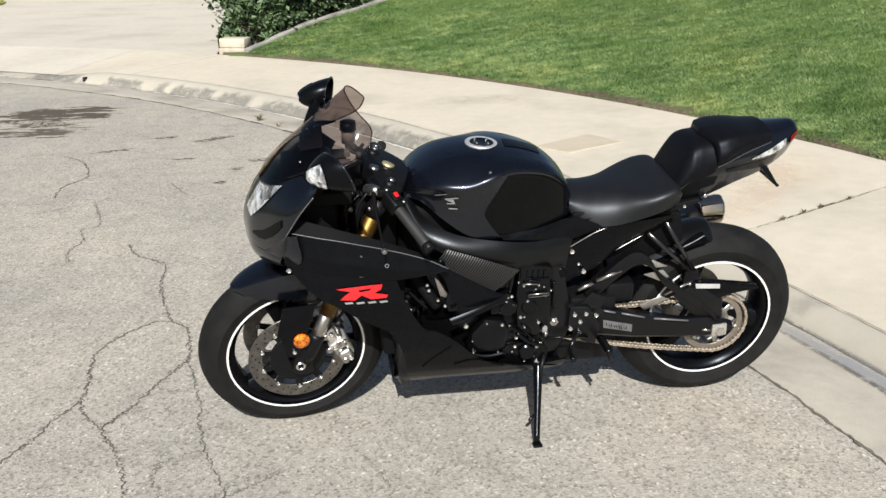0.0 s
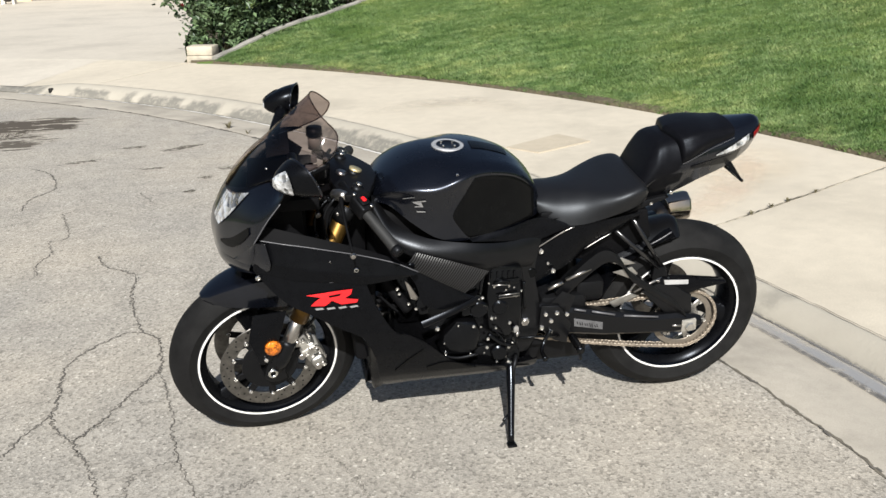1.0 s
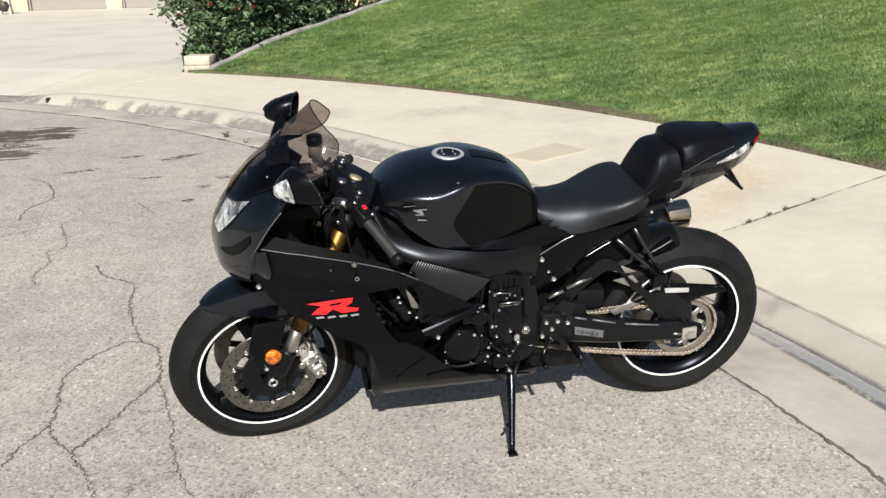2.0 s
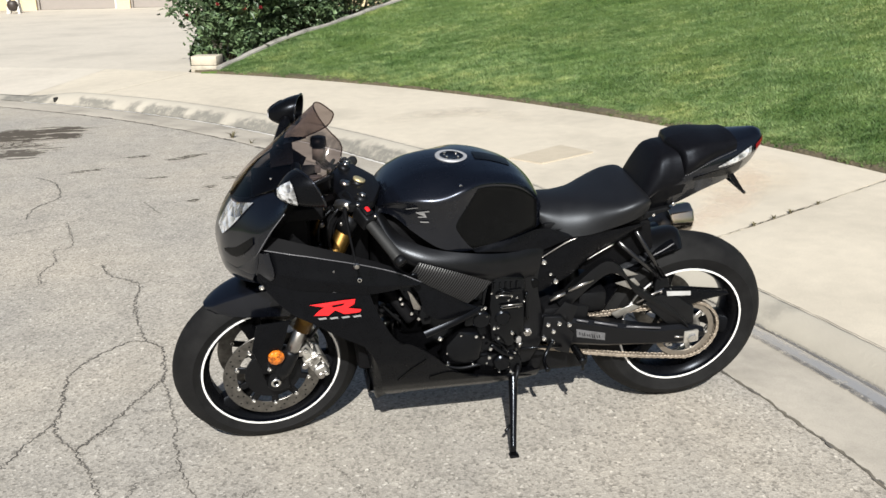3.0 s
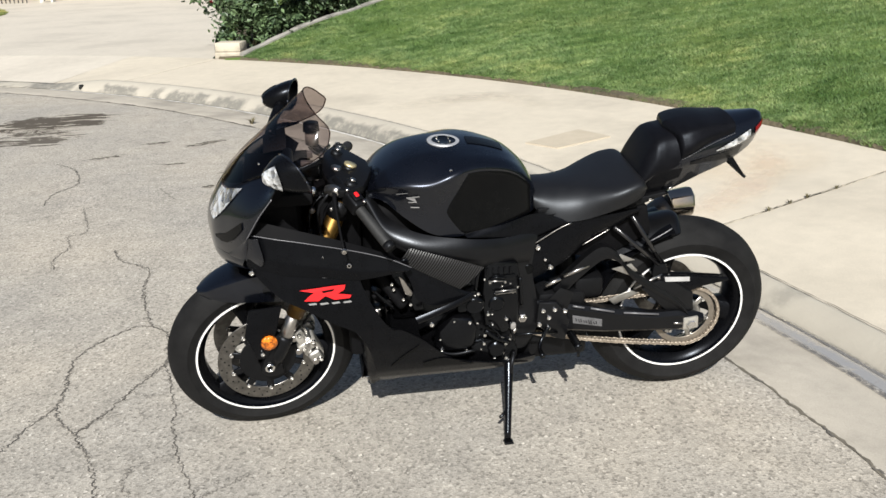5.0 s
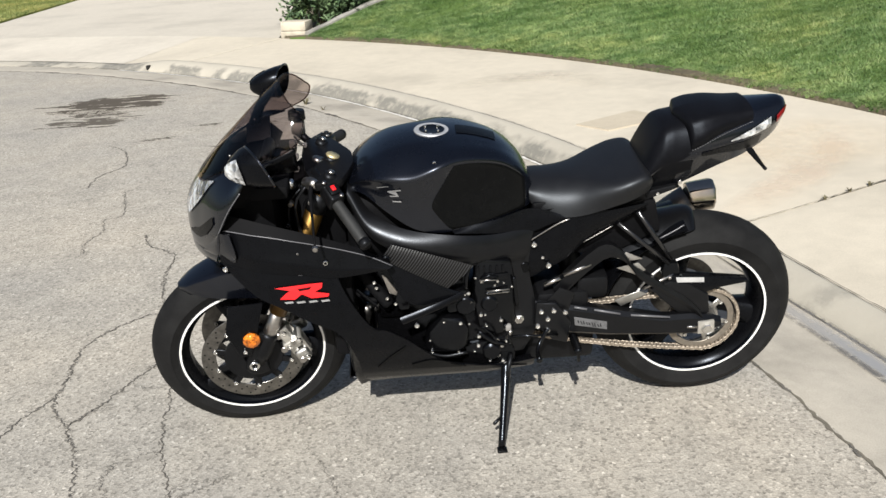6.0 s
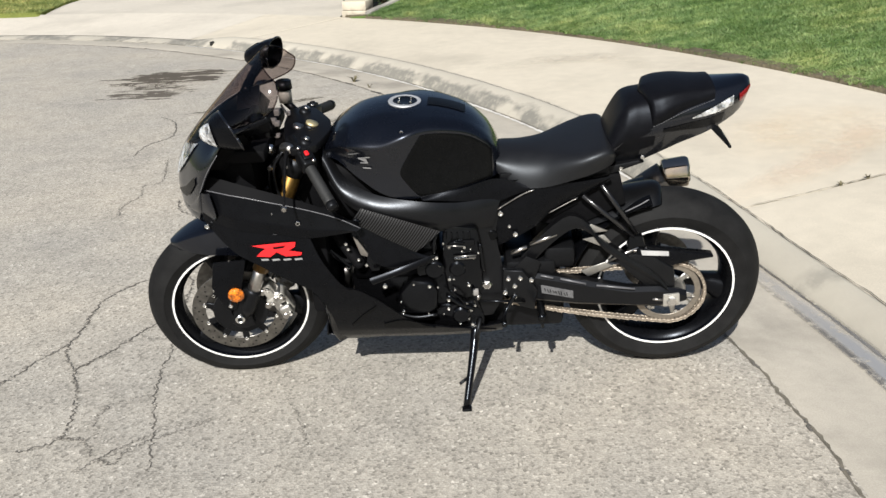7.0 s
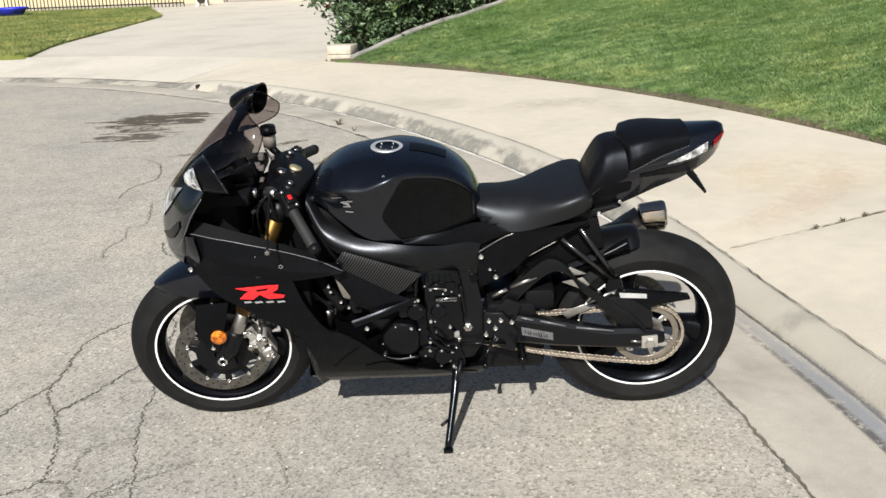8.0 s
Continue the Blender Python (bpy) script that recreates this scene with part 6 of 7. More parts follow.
sided("cheek_panel", [(1.449, 0.156, 0.706), (1.42, 0.193, 0.74), (1.388, 0.227, 0.782)], [(1.449, 0.158, 0.699), (1.404, 0.211, 0.708), (1.386, 0.228, 0.781)], M_GLOSS, nose_cowl, nu=14, nv=5, bulge=0.003, out=(0.6, 0.8, 0))
CK_UP = [(1.402, 0.212, 0.71), (1.392, 0.222, 0.74), (1.386, 0.228, 0.782)]
CK_LOW = [(1.385, 0.195, 0.668), (1.35, 0.245, 0.71), (1.36, 0.24, 0.782)]
sided("cheek_fairing", CK_UP, CK_LOW, M_GLOSS, nose_cowl, nu=8, nv=4, bulge=0.002, out=(0.4, 0.9, 0))
for s in (1, -1):
    def lens_at(u, v, off=0.0):
        q = np.array([0.12, 0.03]) * (1 - u) * (1 - v) + np.array([0.5, 0.09]) * u * (1 - v) + np.array([0.07, 0.47]) * (1 - u) * v + np.array([0.2, 0.55]) * u * v
        p = nose_at(q[0], q[1], 0.004 + off)
        return (p[0], s * p[1], p[2])
    bm = bmesh.new()
    grid_mesh(bm, [[lens_at(u, v) for u in np.linspace(0, 1, 12)] for v in np.linspace(0, 1, 8)], flip=s < 0)
    lamp = part("headlight", bm, M_HEAD, nose_cowl, "clear headlight with a bright reflector")
    bm = bmesh.new()
    grid_mesh(bm, [[(lambda p: (p[0], s * p[1], p[2]))(nose_at(0.24 + 0.36 * u, 0.77 - 0.03 * u + (0.02 + 0.15 * u * (1.3 - u)) * (2 * v - 1), 0.004)) for u in np.linspace(0, 1, 6)] for v in np.linspace(0, 1, 5)], flip=s < 0)
    part("air_intake", bm, M_PAD, nose_cowl, "dark air intake in the nose")

S_MID = [(1.462, 0, 0.868), (1.412, 0, 0.925), (1.36, 0, 0.978), (1.32, 0, 1.018), (1.27, 0, 1.066), (1.206, 0, 1.122)]
S_EDGE = [(1.40, 0.13, 0.907), (1.33, 0.166, 0.94), (1.24, 0.18, 0.962), (1.163, 0.172, 0.998), (1.14, 0.143, 1.046), (1.152, 0.122, 1.068)]
sm, se = spline(S_MID, 24), spline(S_EDGE, 24)


def screen_at(u, v):
    i = round(v * 23)
    m_, e_ = sm[i], se[i]
    k = u ** 1.7
    return (m_[0] + (e_[0] - m_[0]) * k, e_[1] * math.sin(u * math.pi / 2) ** 1.0, m_[2] + (e_[2] - m_[2]) * k)


bm = bmesh.new()
grid_mesh(bm, [[screen_at(u, v) for u in np.linspace(0, 1, 14)] for v in np.linspace(0, 1, 24)])
grid_mesh(bm, [[(lambda p: (p[0], -p[1], p[2]))(screen_at(u, v)) for u in np.linspace(0, 1, 14)] for v in np.linspace(0, 1, 24)], flip=True)
bmesh.ops.remove_doubles(bm, verts=bm.verts, dist=0.0004)
bmesh.ops.recalc_face_normals(bm, faces=bm.faces)
screen = part("windscreen", bm, M_SCREEN, nose_cowl, "smoked clear bubble windscreen")
rim = [screen_at(1, v) for v in np.linspace(0.42, 1, 14)] + [screen_at(u, 1) for u in np.linspace(0.9, 0, 10)]
rim = rim + [(x, -y, z) for x, y, z in rim[-2::-1]]
part("screen_edge", tube(bmesh.new(), rim, 0.0022, 6), M_SCREEN, screen)
bm = bmesh.new()
box(bm, (1.22, -0.07, 0.88), (1.25, 0.07, 0.93), 0.012, 3, Matrix.Translation((0.03, 0, 0.0)))
part("instrument_panel", bm, M_DARK, nose_cowl, "black instrument panel behind the screen")
bm = bmesh.new()
box(bm, (1.20, -0.17, 0.84), (1.40, 0.17, 0.88), 0.01, 2)
box(bm, (1.24, -0.15, 0.66), (1.40, 0.15, 0.845), 0.03, 2)
part("inner_cowl", bm, M_VOID, nose_cowl, "matt black inner cowl")
sided("screen_cowl", [(1.33, 0.166, 0.938), (1.24, 0.18, 0.96), (1.168, 0.17, 0.985)], [(1.33, 0.12, 0.895), (1.24, 0.13, 0.90), (1.17, 0.12, 0.905)], M_SATIN, nose_cowl, both=False, nu=12, nv=4, out=(-0.2, 0.3, 0.9), bulge=0.004)
part("screen_cowl", strip(flip_y([(1.34, 0.166, 0.935), (1.31, 0.172, 0.944), (1.27, 0.178, 0.953)]), flip_y([(1.34, 0.12, 0.893), (1.31, 0.123, 0.897), (1.27, 0.127, 0.9)]), 8, 4, 0.004, (-0.2, -0.3, 0.9)), M_SATIN, nose_cowl)
bolt(1.34, 0.152, 0.972, 0.5)
for s in (1, -1):
    # mirror: a teardrop shell, open behind, on a short stalk
    secs = []
    for u in np.linspace(0, 1, 12):
        c = np.array([(1.322 if s > 0 else 1.335) - (0.082 if s > 0 else 0.095) * u, (0.308 + 0.012 * u) * s, 1.0 + 0.008 * u])
        size = 0.9 if s > 0 else 0.86
        a_, b_ = 0.012 + size * 0.046 * math.sin(u * math.pi / 2) ** 0.7, 0.012 + size * 0.04 * math.sin(u * math.pi / 2) ** 0.7
        rowp = []
        for q in np.linspace(0, 2 * math.pi, 28, endpoint=False):
            ll, hh = a_ * math.copysign(abs(math.cos(q)) ** 0.8, math.cos(q)), b_ * math.copysign(abs(math.sin(q)) ** 0.8, math.sin(q))
            rowp.append((c[0] + (0.45 if s > 0 else -0.1) * hh * u - (0.5 if s > 0 else 0.3) * s * ll * u, c[1] + ll, c[2] + hh))
        secs.append(rowp)
    bm = bmesh.new()
    grid_mesh(bm, secs, True)
    bmesh.ops.recalc_face_normals(bm, faces=bm.faces)
    bm.verts.ensure_lookup_table()
    bm.faces.new([bm.verts[j] for j in range(28)])
    shell = part("mirror", bm, M_SATIN, nose_cowl, "black mirror housing with a front indicator")
    bm = bmesh.new()
    last = [Vector(p) for p in secs[-1]]
    cc = sum(last, Vector()) / len(last)
    bm.faces.new([bm.verts.new(cc + (p - cc) * (0.97 if s > 0 else 0.86) + Vector((0.004 if s > 0 else 0.032, 0, 0))) for p in last])
    part("mirror_glass", bm, M_MIRROR, shell, "mirror glass")
    part("mirror_rim", tube(bmesh.new(), [tuple(p) for p in last] + [tuple(last[0])], 0.003, 6), M_GLOSS, shell)
    bm = bmesh.new()
    grid_mesh(bm, [[(lambda p: tuple(np.array(p) + np.array([0.0035, 0.0035 * s, 0])))(secs[i][j % 28]) for j in (range(19, 34) if s > 0 else range(8, 21))] for i in range(0, 6)])
    part("indicator", bm, M_INDIC, shell, "clear indicator lens")
    part("mirror_stalk", bar_of([(1.315, 0.165 * s, 0.93), (1.305, 0.22 * s, 0.96), (1.28, 0.275 * s, 0.99)], [0.02, 0.014, 0.018], 12, 8), M_SATIN, shell)

# ---- engine
bm = bmesh.new()
box(bm, (0.63, -0.15, 0.25), (1.0, 0.15, 0.46), 0.03, 2)
box(bm, (0.72, -0.165, 0.43), (0.99, 0.165, 0.62), 0.02, 2)
engine = part("engine_block", bm, M_ENGINE, bike, "black engine block")
stator = part("stator_cover", prism([(0.863, 0.34), (0.845, 0.395), (0.805, 0.445), (0.745, 0.435), (0.726, 0.40), (0.732, 0.33), (0.76, 0.315), (0.84, 0.318)], 0.14, 0.196, 0.014), M_ENGINE, engine, "black engine side cover")
part("stator_lip", bar_of([(0.858, 0.197, 0.327), (0.80, 0.2, 0.312), (0.735, 0.197, 0.318)], 0.005, 8, 10), M_FRAME, stator)
part("gear_cover", prism([(0.705, 0.60), (0.69, 0.62), (0.60, 0.61), (0.585, 0.52), (0.59, 0.39), (0.64, 0.35), (0.70, 0.385), (0.71, 0.5)], 0.12, 0.178, 0.012), M_ENGINE, engine, "black sprocket cover")
part("gear_cover_rib", prism([(0.685, 0.57), (0.61, 0.575), (0.61, 0.555), (0.68, 0.55)], 0.176, 0.186, 0.004), M_ENGINE, engine)
part("top_cover", prism([(0.79, 0.53), (0.72, 0.53), (0.72, 0.46), (0.79, 0.45)], 0.13, 0.19, 0.012), M_ENGINE, engine)
part("sump", prism([(0.74, 0.32), (0.60, 0.34), (0.585, 0.27), (0.66, 0.235), (0.75, 0.245)], 0.08, 0.165, 0.012), M_ENGINE, engine)
COVER_BOLTS = [(0.704, 0.561), (0.687, 0.547), (0.642, 0.547), (0.649, 0.533), (0.6, 0.525), (0.615, 0.506), (0.736, 0.515), (0.719, 0.489), (0.678, 0.434), (0.727, 0.414), (0.632, 0.412),
               (0.621, 0.38), (0.697, 0.351), (0.699, 0.319), (0.641, 0.335), (0.653, 0.321), (0.628, 0.312), (0.675, 0.273), (0.638, 0.28), (0.633, 0.246), (0.752, 0.423), (0.80, 0.43),
               (0.623, 0.539), (0.619, 0.381), (0.691, 0.435), (0.665, 0.262), (0.726, 0.52), (0.679, 0.471), (0.616, 0.327), (0.663, 0.566), (0.713, 0.315), (0.626, 0.257), (0.839, 0.33), (0.843, 0.369), (0.76, 0.322), (0.676, 0.396)]
rnd = random.Random(8)
for f, h in COVER_BOLTS:
    bolt(f, 0.196 if f > 0.745 else 0.19 if f > 0.71 else 0.178 if h > 0.36 else 0.166, h, rnd.choice((0.5, 0.6, 0.75, 1.0)), engine)
for pts, r in (([(0.69, 0.186, 0.56), (0.67, 0.192, 0.572), (0.64, 0.188, 0.565)], 0.003), ([(0.68, 0.19, 0.555), (0.645, 0.19, 0.549)], 0.003), ([(0.679, 0.19, 0.515), (0.629, 0.19, 0.517)], 0.003), ([(0.70, 0.185, 0.38), (0.66, 0.185, 0.345), (0.62, 0.18, 0.325)], 0.007),
               ([(0.62, 0.182, 0.40), (0.605, 0.18, 0.33)], 0.006), ([(0.595, 0.185, 0.56), (0.585, 0.18, 0.46)], 0.005)):
    part("engine_pipe", bar_of(pts, r, 8, 8), M_ENGINE, engine)
for a, b in (((0.672, 0.519), (0.607, 0.522)), ((0.672, 0.511), (0.607, 0.514)), ((0.694, 0.557), (0.643, 0.555))):
    part("cover_rod", bar_of([(a[0], 0.188, a[1]), (b[0], 0.188, b[1])], 0.0026, 8), M_STEEL, engine, "thin bright rod")
part("cover_rib", bar_of([(0.722, 0.186, 0.6), (0.73, 0.192, 0.575), (0.733, 0.19, 0.535)], 0.006, 8, 8), M_ENGINE, engine)
part("sensor_lead", bar_of([(0.69, 0.188, 0.4), (0.672, 0.192, 0.384), (0.652, 0.192, 0.358), (0.642, 0.188, 0.328)], 0.0024, 8, 12), M_ENGINE, engine)
bm = bmesh.new()
box(bm, (0.603, 0.176, 0.378), (0.62, 0.192, 0.398), 0.004, 2)
part("sensor_plug", bm, M_CONNECT, engine, "grey sensor plug")
for k in range(5):
    part("cover_fin", prism([(0.7 - 0.018 * k, 0.6), (0.694 - 0.018 * k, 0.6), (0.694 - 0.018 * k, 0.575), (0.7 - 0.018 * k, 0.575)], 0.172, 0.184, 0.002), M_ENGINE, engine)
for f, h, r in ((0.735, 0.475, 0.03), (0.665, 0.47, 0.026), (0.66, 0.3, 0.028)):
    part("cover_boss", drum((f, h), r, 0.17, 0.193 if f > 0.7 else 0.184, 24, 0.005), M_ENGINE, engine)
part("clutch_arm", bar_of([(0.615, 0.178, 0.345), (0.602, 0.18, 0.375)], [0.006, 0.007], 10, 3), M_STEEL, engine)
for pts, r, mt in (([(1.03, 0.15, 0.60), (0.99, 0.18, 0.55), (0.955, 0.19, 0.5)], 0.018, M_VOID), ([(1.06, 0.14, 0.53), (1.01, 0.16, 0.5), (0.96, 0.15, 0.5)], 0.008, M_VOID)):
    part("coolant_hose", bar_of(pts, r, 12, 14), mt, engine)
part("hose_bracket", prism([(0.968, 0.612), (0.955, 0.6), (0.925, 0.55), (0.93, 0.54), (0.95, 0.548)], 0.206, 0.21, 0.0015), M_STEEL, engine, "bright bracket")
part("hose_clamp", prism([(0.925, 0.56), (0.9, 0.545), (0.895, 0.495), (0.925, 0.49), (0.935, 0.53)], 0.19, 0.216, 0.006), M_ENGINE, engine)
part("hose_bracket", prism([(1.045, 0.555), (1.04, 0.565), (0.985, 0.505), (0.99, 0.495)], 0.196, 0.2, 0.0015), M_ENGINE, engine)
for f, h in ((0.99, 0.59), (0.985, 0.572), (0.905, 0.556), (0.957, 0.535), (0.935, 0.515)):
    bolt(f, 0.212, h, 0.9, engine)

# ---- side stand, rear sets
stand = part("side_stand", bar_of([(0.615, 0.155, 0.25), (0.625, 0.21, 0.19), (0.652, 0.338, 0.068)], [0.016, 0.0135, 0.0115, 0.0105], 12, 12), M_ENGINE, bike, "black side stand")
bm = bmesh.new()
box(bm, (-0.016, -0.014, -0.004), (0.014, 0.014, 0.004), 0.003, 2, Matrix.Translation((0.652, 0.345, 0.0625)) @ Matrix.Rotation(LEANING, 4, "X"))
part("stand_foot", bm, M_FRAME, stand, "flat stand foot")
part("stand_bracket", prism([(0.66, 0.29), (0.59, 0.30), (0.585, 0.25), (0.615, 0.215), (0.65, 0.235)], 0.12, 0.165, 0.006), M_ENGINE, stand)
bolt(0.618, 0.166, 0.246, 1.6, stand)
part("stand_spring", bar_of([(0.60, 0.17, 0.28), (0.622, 0.2, 0.205)], 0.007, 8), M_DARK, stand)
part("stand_tang", bar_of([(0.64, 0.27, 0.13), (0.67, 0.30, 0.125)], 0.005, 8), M_FRAME, stand)
for s in (1, -1):
    rs = part("rear_set", prism([(0.525, 0.45), (0.465, 0.445), (0.42, 0.375), (0.43, 0.30), (0.475, 0.315), (0.53, 0.37)], 0.148 * s, 0.162 * s, 0.005), M_FRAME, bike, "black foot peg plate")
    peg = part("foot_peg", tube(bmesh.new(), [(0.412, (0.155 + 0.09 * k / 14) * s, 0.318 + 0.006 * k / 14) for k in range(15)], [0.0115 if k % 2 else 0.0135 for k in range(15)], 12), M_ENGINE, rs, "ribbed foot peg")
    part("peg_stop", bar_of([(0.412, 0.24 * s, 0.32), (0.41, 0.243 * s, 0.29)], 0.005, 8), M_ENGINE, rs)
    part("heel_plate", prism([(0.50, 0.44), (0.455, 0.49), (0.41, 0.47), (0.43, 0.40)], 0.146 * s, 0.15 * s, 0.002), M_FRAME, rs)
shift = part("shift_lever", bar_of([(0.492, 0.168, 0.36), (0.512, 0.178, 0.328), (0.526, 0.2, 0.308), (0.527, 0.245, 0.304)], [0.007, 0.006, 0.006, 0.009], 10, 18), M_ENGINE, bike, "black gear lever")
part("shift_rod", bar_of([(0.46, 0.166, 0.335), (0.53, 0.175, 0.345), (0.60, 0.178, 0.35)], 0.004, 8), M_ENGINE, bike)
for f, h in ((0.511, 0.421), (0.474, 0.422), (0.44, 0.414), (0.491, 0.394), (0.521, 0.371), (0.492, 0.355)):
    bolt(f, 0.163, h, 1.35)
bolt(0.486, 0.128, 0.558, 1.5)
bolt(0.504, 0.128, 0.585, 0.9)
part("linkage_rod", bar_of([(0.50, 0.135, 0.493), (0.452, 0.135, 0.515)], 0.0065, 10), M_STEEL, bike, "bright linkage rod")
part("linkage_rod", bar_of([(0.442, 0.135, 0.522), (0.362, 0.132, 0.554)], 0.006, 10), M_STEEL, bike, "bright linkage rod")

# ---- swingarm, chain
secs = []
for f, y0, y1, z0, z1 in ((0.565, 0.09, 0.14, 0.35, 0.445), (0.44, 0.095, 0.15, 0.325, 0.425), (0.3, 0.1, 0.152, 0.305, 0.395), (0.14, 0.105, 0.15, 0.292, 0.36), (0.05, 0.108, 0.148, 0.285, 0.358), (0.0, 0.11, 0.146, 0.288, 0.35), (-0.045, 0.114, 0.142, 0.298, 0.335)):
    b = 0.012
    secs.append([(f, y0 + b, z0), (f, y1 - b, z0), (f, y1, z0 + b), (f, y1, z1 - b), (f, y1 - b, z1), (f, y0 + b, z1), (f, y0, z1 - b), (f, y0, z0 + b)])
swing = part("swingarm", loft(secs), M_FRAME, bike, "black aluminium swingarm")
part("swingarm_right", loft([flip_y(r) for r in secs]), M_FRAME, swing)
bpy.data.objects["swingarm_right"].name = "swingarm_leg"
bm = bmesh.new()
box(bm, (0.36, -0.13, 0.37), (0.52, 0.13, 0.46), 0.02, 2)
box(bm, (0.3, -0.12, 0.42), (0.4, 0.12, 0.5), 0.02, 2)
part("swingarm_bridge", bm, M_DARK, swing)
for s in (1, -1):
    part("swingarm_brace", loft([[(f + dz * 0.4, s * (y + w), z + dz) for w, dz in ((-0.014, -0.021), (0.014, -0.021), (0.019, 0.0), (0.013, 0.022), (-0.013, 0.022), (-0.019, 0.0))]
                                 for f, y, z in spline([(0.46, 0.11, 0.45), (0.418, 0.115, 0.505), (0.362, 0.12, 0.565), (0.314, 0.12, 0.594), (0.267, 0.12, 0.572), (0.225, 0.12, 0.515), (0.154, 0.12, 0.46), (0.062, 0.122, 0.395), (0.014, 0.126, 0.345)], 30)]), M_FRAME, swing)
    part("swingarm_web", prism([(0.18, 0.45), (0.12, 0.475), (0.06, 0.46), (0.0, 0.42), (-0.01, 0.35), (0.08, 0.35), (0.13, 0.4)], 0.112 * s, 0.132 * s, 0.006), M_FRAME, swing)
part("swingarm_label", prism([(0.41, 0.386), (0.31, 0.361), (0.309, 0.334), (0.407, 0.357)], 0.1515, 0.1535, 0.0), plain("worn_grey_label", (0.11, 0.11, 0.115), 0.5, vary=0.5, scale=220), swing, "small grey label with a dark pattern")
rnd = random.Random(31)
for k in range(9):
    x, z, h = 0.4 - 0.0085 * k, 0.3755 - 0.0022 * k, rnd.uniform(0.012, 0.021)
    up = rnd.uniform(0.0, 0.004)
    part("label_bar", prism([(x, z - up), (x - 0.003, z - 0.001 - up), (x - 0.0055 - 0.003 * (k % 2), z - h), (x - 0.002 - 0.003 * (k % 2), z - h + 0.001)], 0.1532, 0.1542, 0.0), M_DARK, swing)
part("axle_block", prism([(0.03, 0.335), (-0.02, 0.338), (-0.024, 0.295), (0.028, 0.29)], 0.142, 0.152, 0.003), M_SHELL, swing, "bare metal axle block")
part("axle_nut", drum((0.003, 0.314), 0.0165, 0.15, 0.163, 6, 0.002), M_CHROME, swing, "chrome axle nut")
part("adjuster", bar_of([(0.03, 0.147, 0.314), (0.062, 0.147, 0.318)], 0.0042, 8), M_STEEL, swing)
guard = part("chain_guard", prism([(0.115, 0.492), (0.02, 0.482), (-0.115, 0.462), (-0.12, 0.452), (-0.03, 0.438), (0.02, 0.42), (0.08, 0.415), (0.13, 0.44)], 0.098, 0.128, 0.004), M_SATIN, swing, "black chain guard")
part("guard_label", prism([(0.105, 0.4855), (0.02, 0.479), (0.018, 0.463), (0.10, 0.468)], 0.1285, 0.1298, 0.0), M_SILVERLABEL, guard, "silver warning label")
sprocket = part("sprocket", drum((0.008, 0.314), 0.105, 0.0985, 0.1035, 48, 0.001, 0.086), plain("worn_sprocket_metal", (0.24, 0.21, 0.175), 0.5, 0.7, vary=0.3, scale=80), rear, "tan metal rear sprocket")
part("sprocket_carrier", drum((0.008, 0.314), 0.06, 0.085, 0.1, 32, 0.004), M_ALU, rear, "bare metal sprocket carrier")
for k in range(6):
    a = radians(60 * k + 12)
    part("carrier_arm", box(bmesh.new(), (0.04, 0.096, -0.009), (0.084, 0.102, 0.009), 0.002, 1, Matrix.Translation((0.008, 0, 0.314)) @ Matrix.Rotation(-a, 4, "Y")), M_ALU, rear)
for k in range(6):
    a = radians(60 * k + 12)
    bolt(0.075 * math.cos(a), 0.102, 0.314 + 0.075 * math.sin(a), 1.1, rear)
loop = [(0.108 * math.cos(radians(a)), 0.314 + 0.108 * math.sin(radians(a))) for a in range(100, 273, 6)]
loop += [(x, 0.206 + (x) / 0.56 * 0.105 - 0.012 * math.sin(math.pi * x / 0.56)) for x in np.linspace(0.02, 0.55, 24)]
loop += [(0.565 + 0.04 * math.cos(radians(a)), 0.352 + 0.04 * math.sin(radians(a))) for a in range(-80, 90, 20)]
loop += [(x, 0.42 - 0.028 * (x / 0.56)) for x in np.linspace(0.55, 0.0, 24)]
lp = spline([(x, 0, z) for x, z in loop], 236)
bm = bmesh.new()
for i in range(118):
    a, b = Vector(lp[2 * i]), Vector(lp[min(2 * i + 2, 235)])
    d = (b - a)
    m = Matrix.Translation((a + b) / 2) @ Matrix.Rotation(math.atan2(-d.z, d.x), 4, "Y")
    w = 0.0095 if i % 2 else 0.0075
    for s in (1, -1):
        box(bm, (-d.length * 0.62, 0.102 + s * w - 0.001, -0.005), (d.length * 0.62, 0.102 + s * w + 0.001, 0.005), 0.0015, 1, m)
    box(bm, (-0.0045, 0.094, -0.0045), (0.0045, 0.11, 0.0045), 0.0015, 1, m)
part("chain", bm, M_CHAINM, bike, "tan waxed drive chain")
part("shock", bar_of([(0.37, 0, 0.33), (0.42, 0, 0.62)], 0.036, 16), M_DARK, bike)

# hugger over the rear tyre
secs = []
for u in np.linspace(0, 1, 22):
    a = radians(103 + 58 * u)
    a = math.pi - a
    row = []
    for q in np.linspace(-1, 1, 13):
        r = 0.331 - 0.008 * abs(q) ** 2.5 - 0.02 * max(0, abs(q) - 0.85)
        row.append((r * math.cos(a), 0.1 * q, 0.314 + r * math.sin(a)))
    secs.append(row)
bm = bmesh.new()
grid_mesh(bm, secs)
bmesh.ops.recalc_face_normals(bm, faces=bm.faces)
thicken(bm, 0.004)
hugger = part("rear_hugger", bm, M_SATIN, bike, "satin black rear hugger")
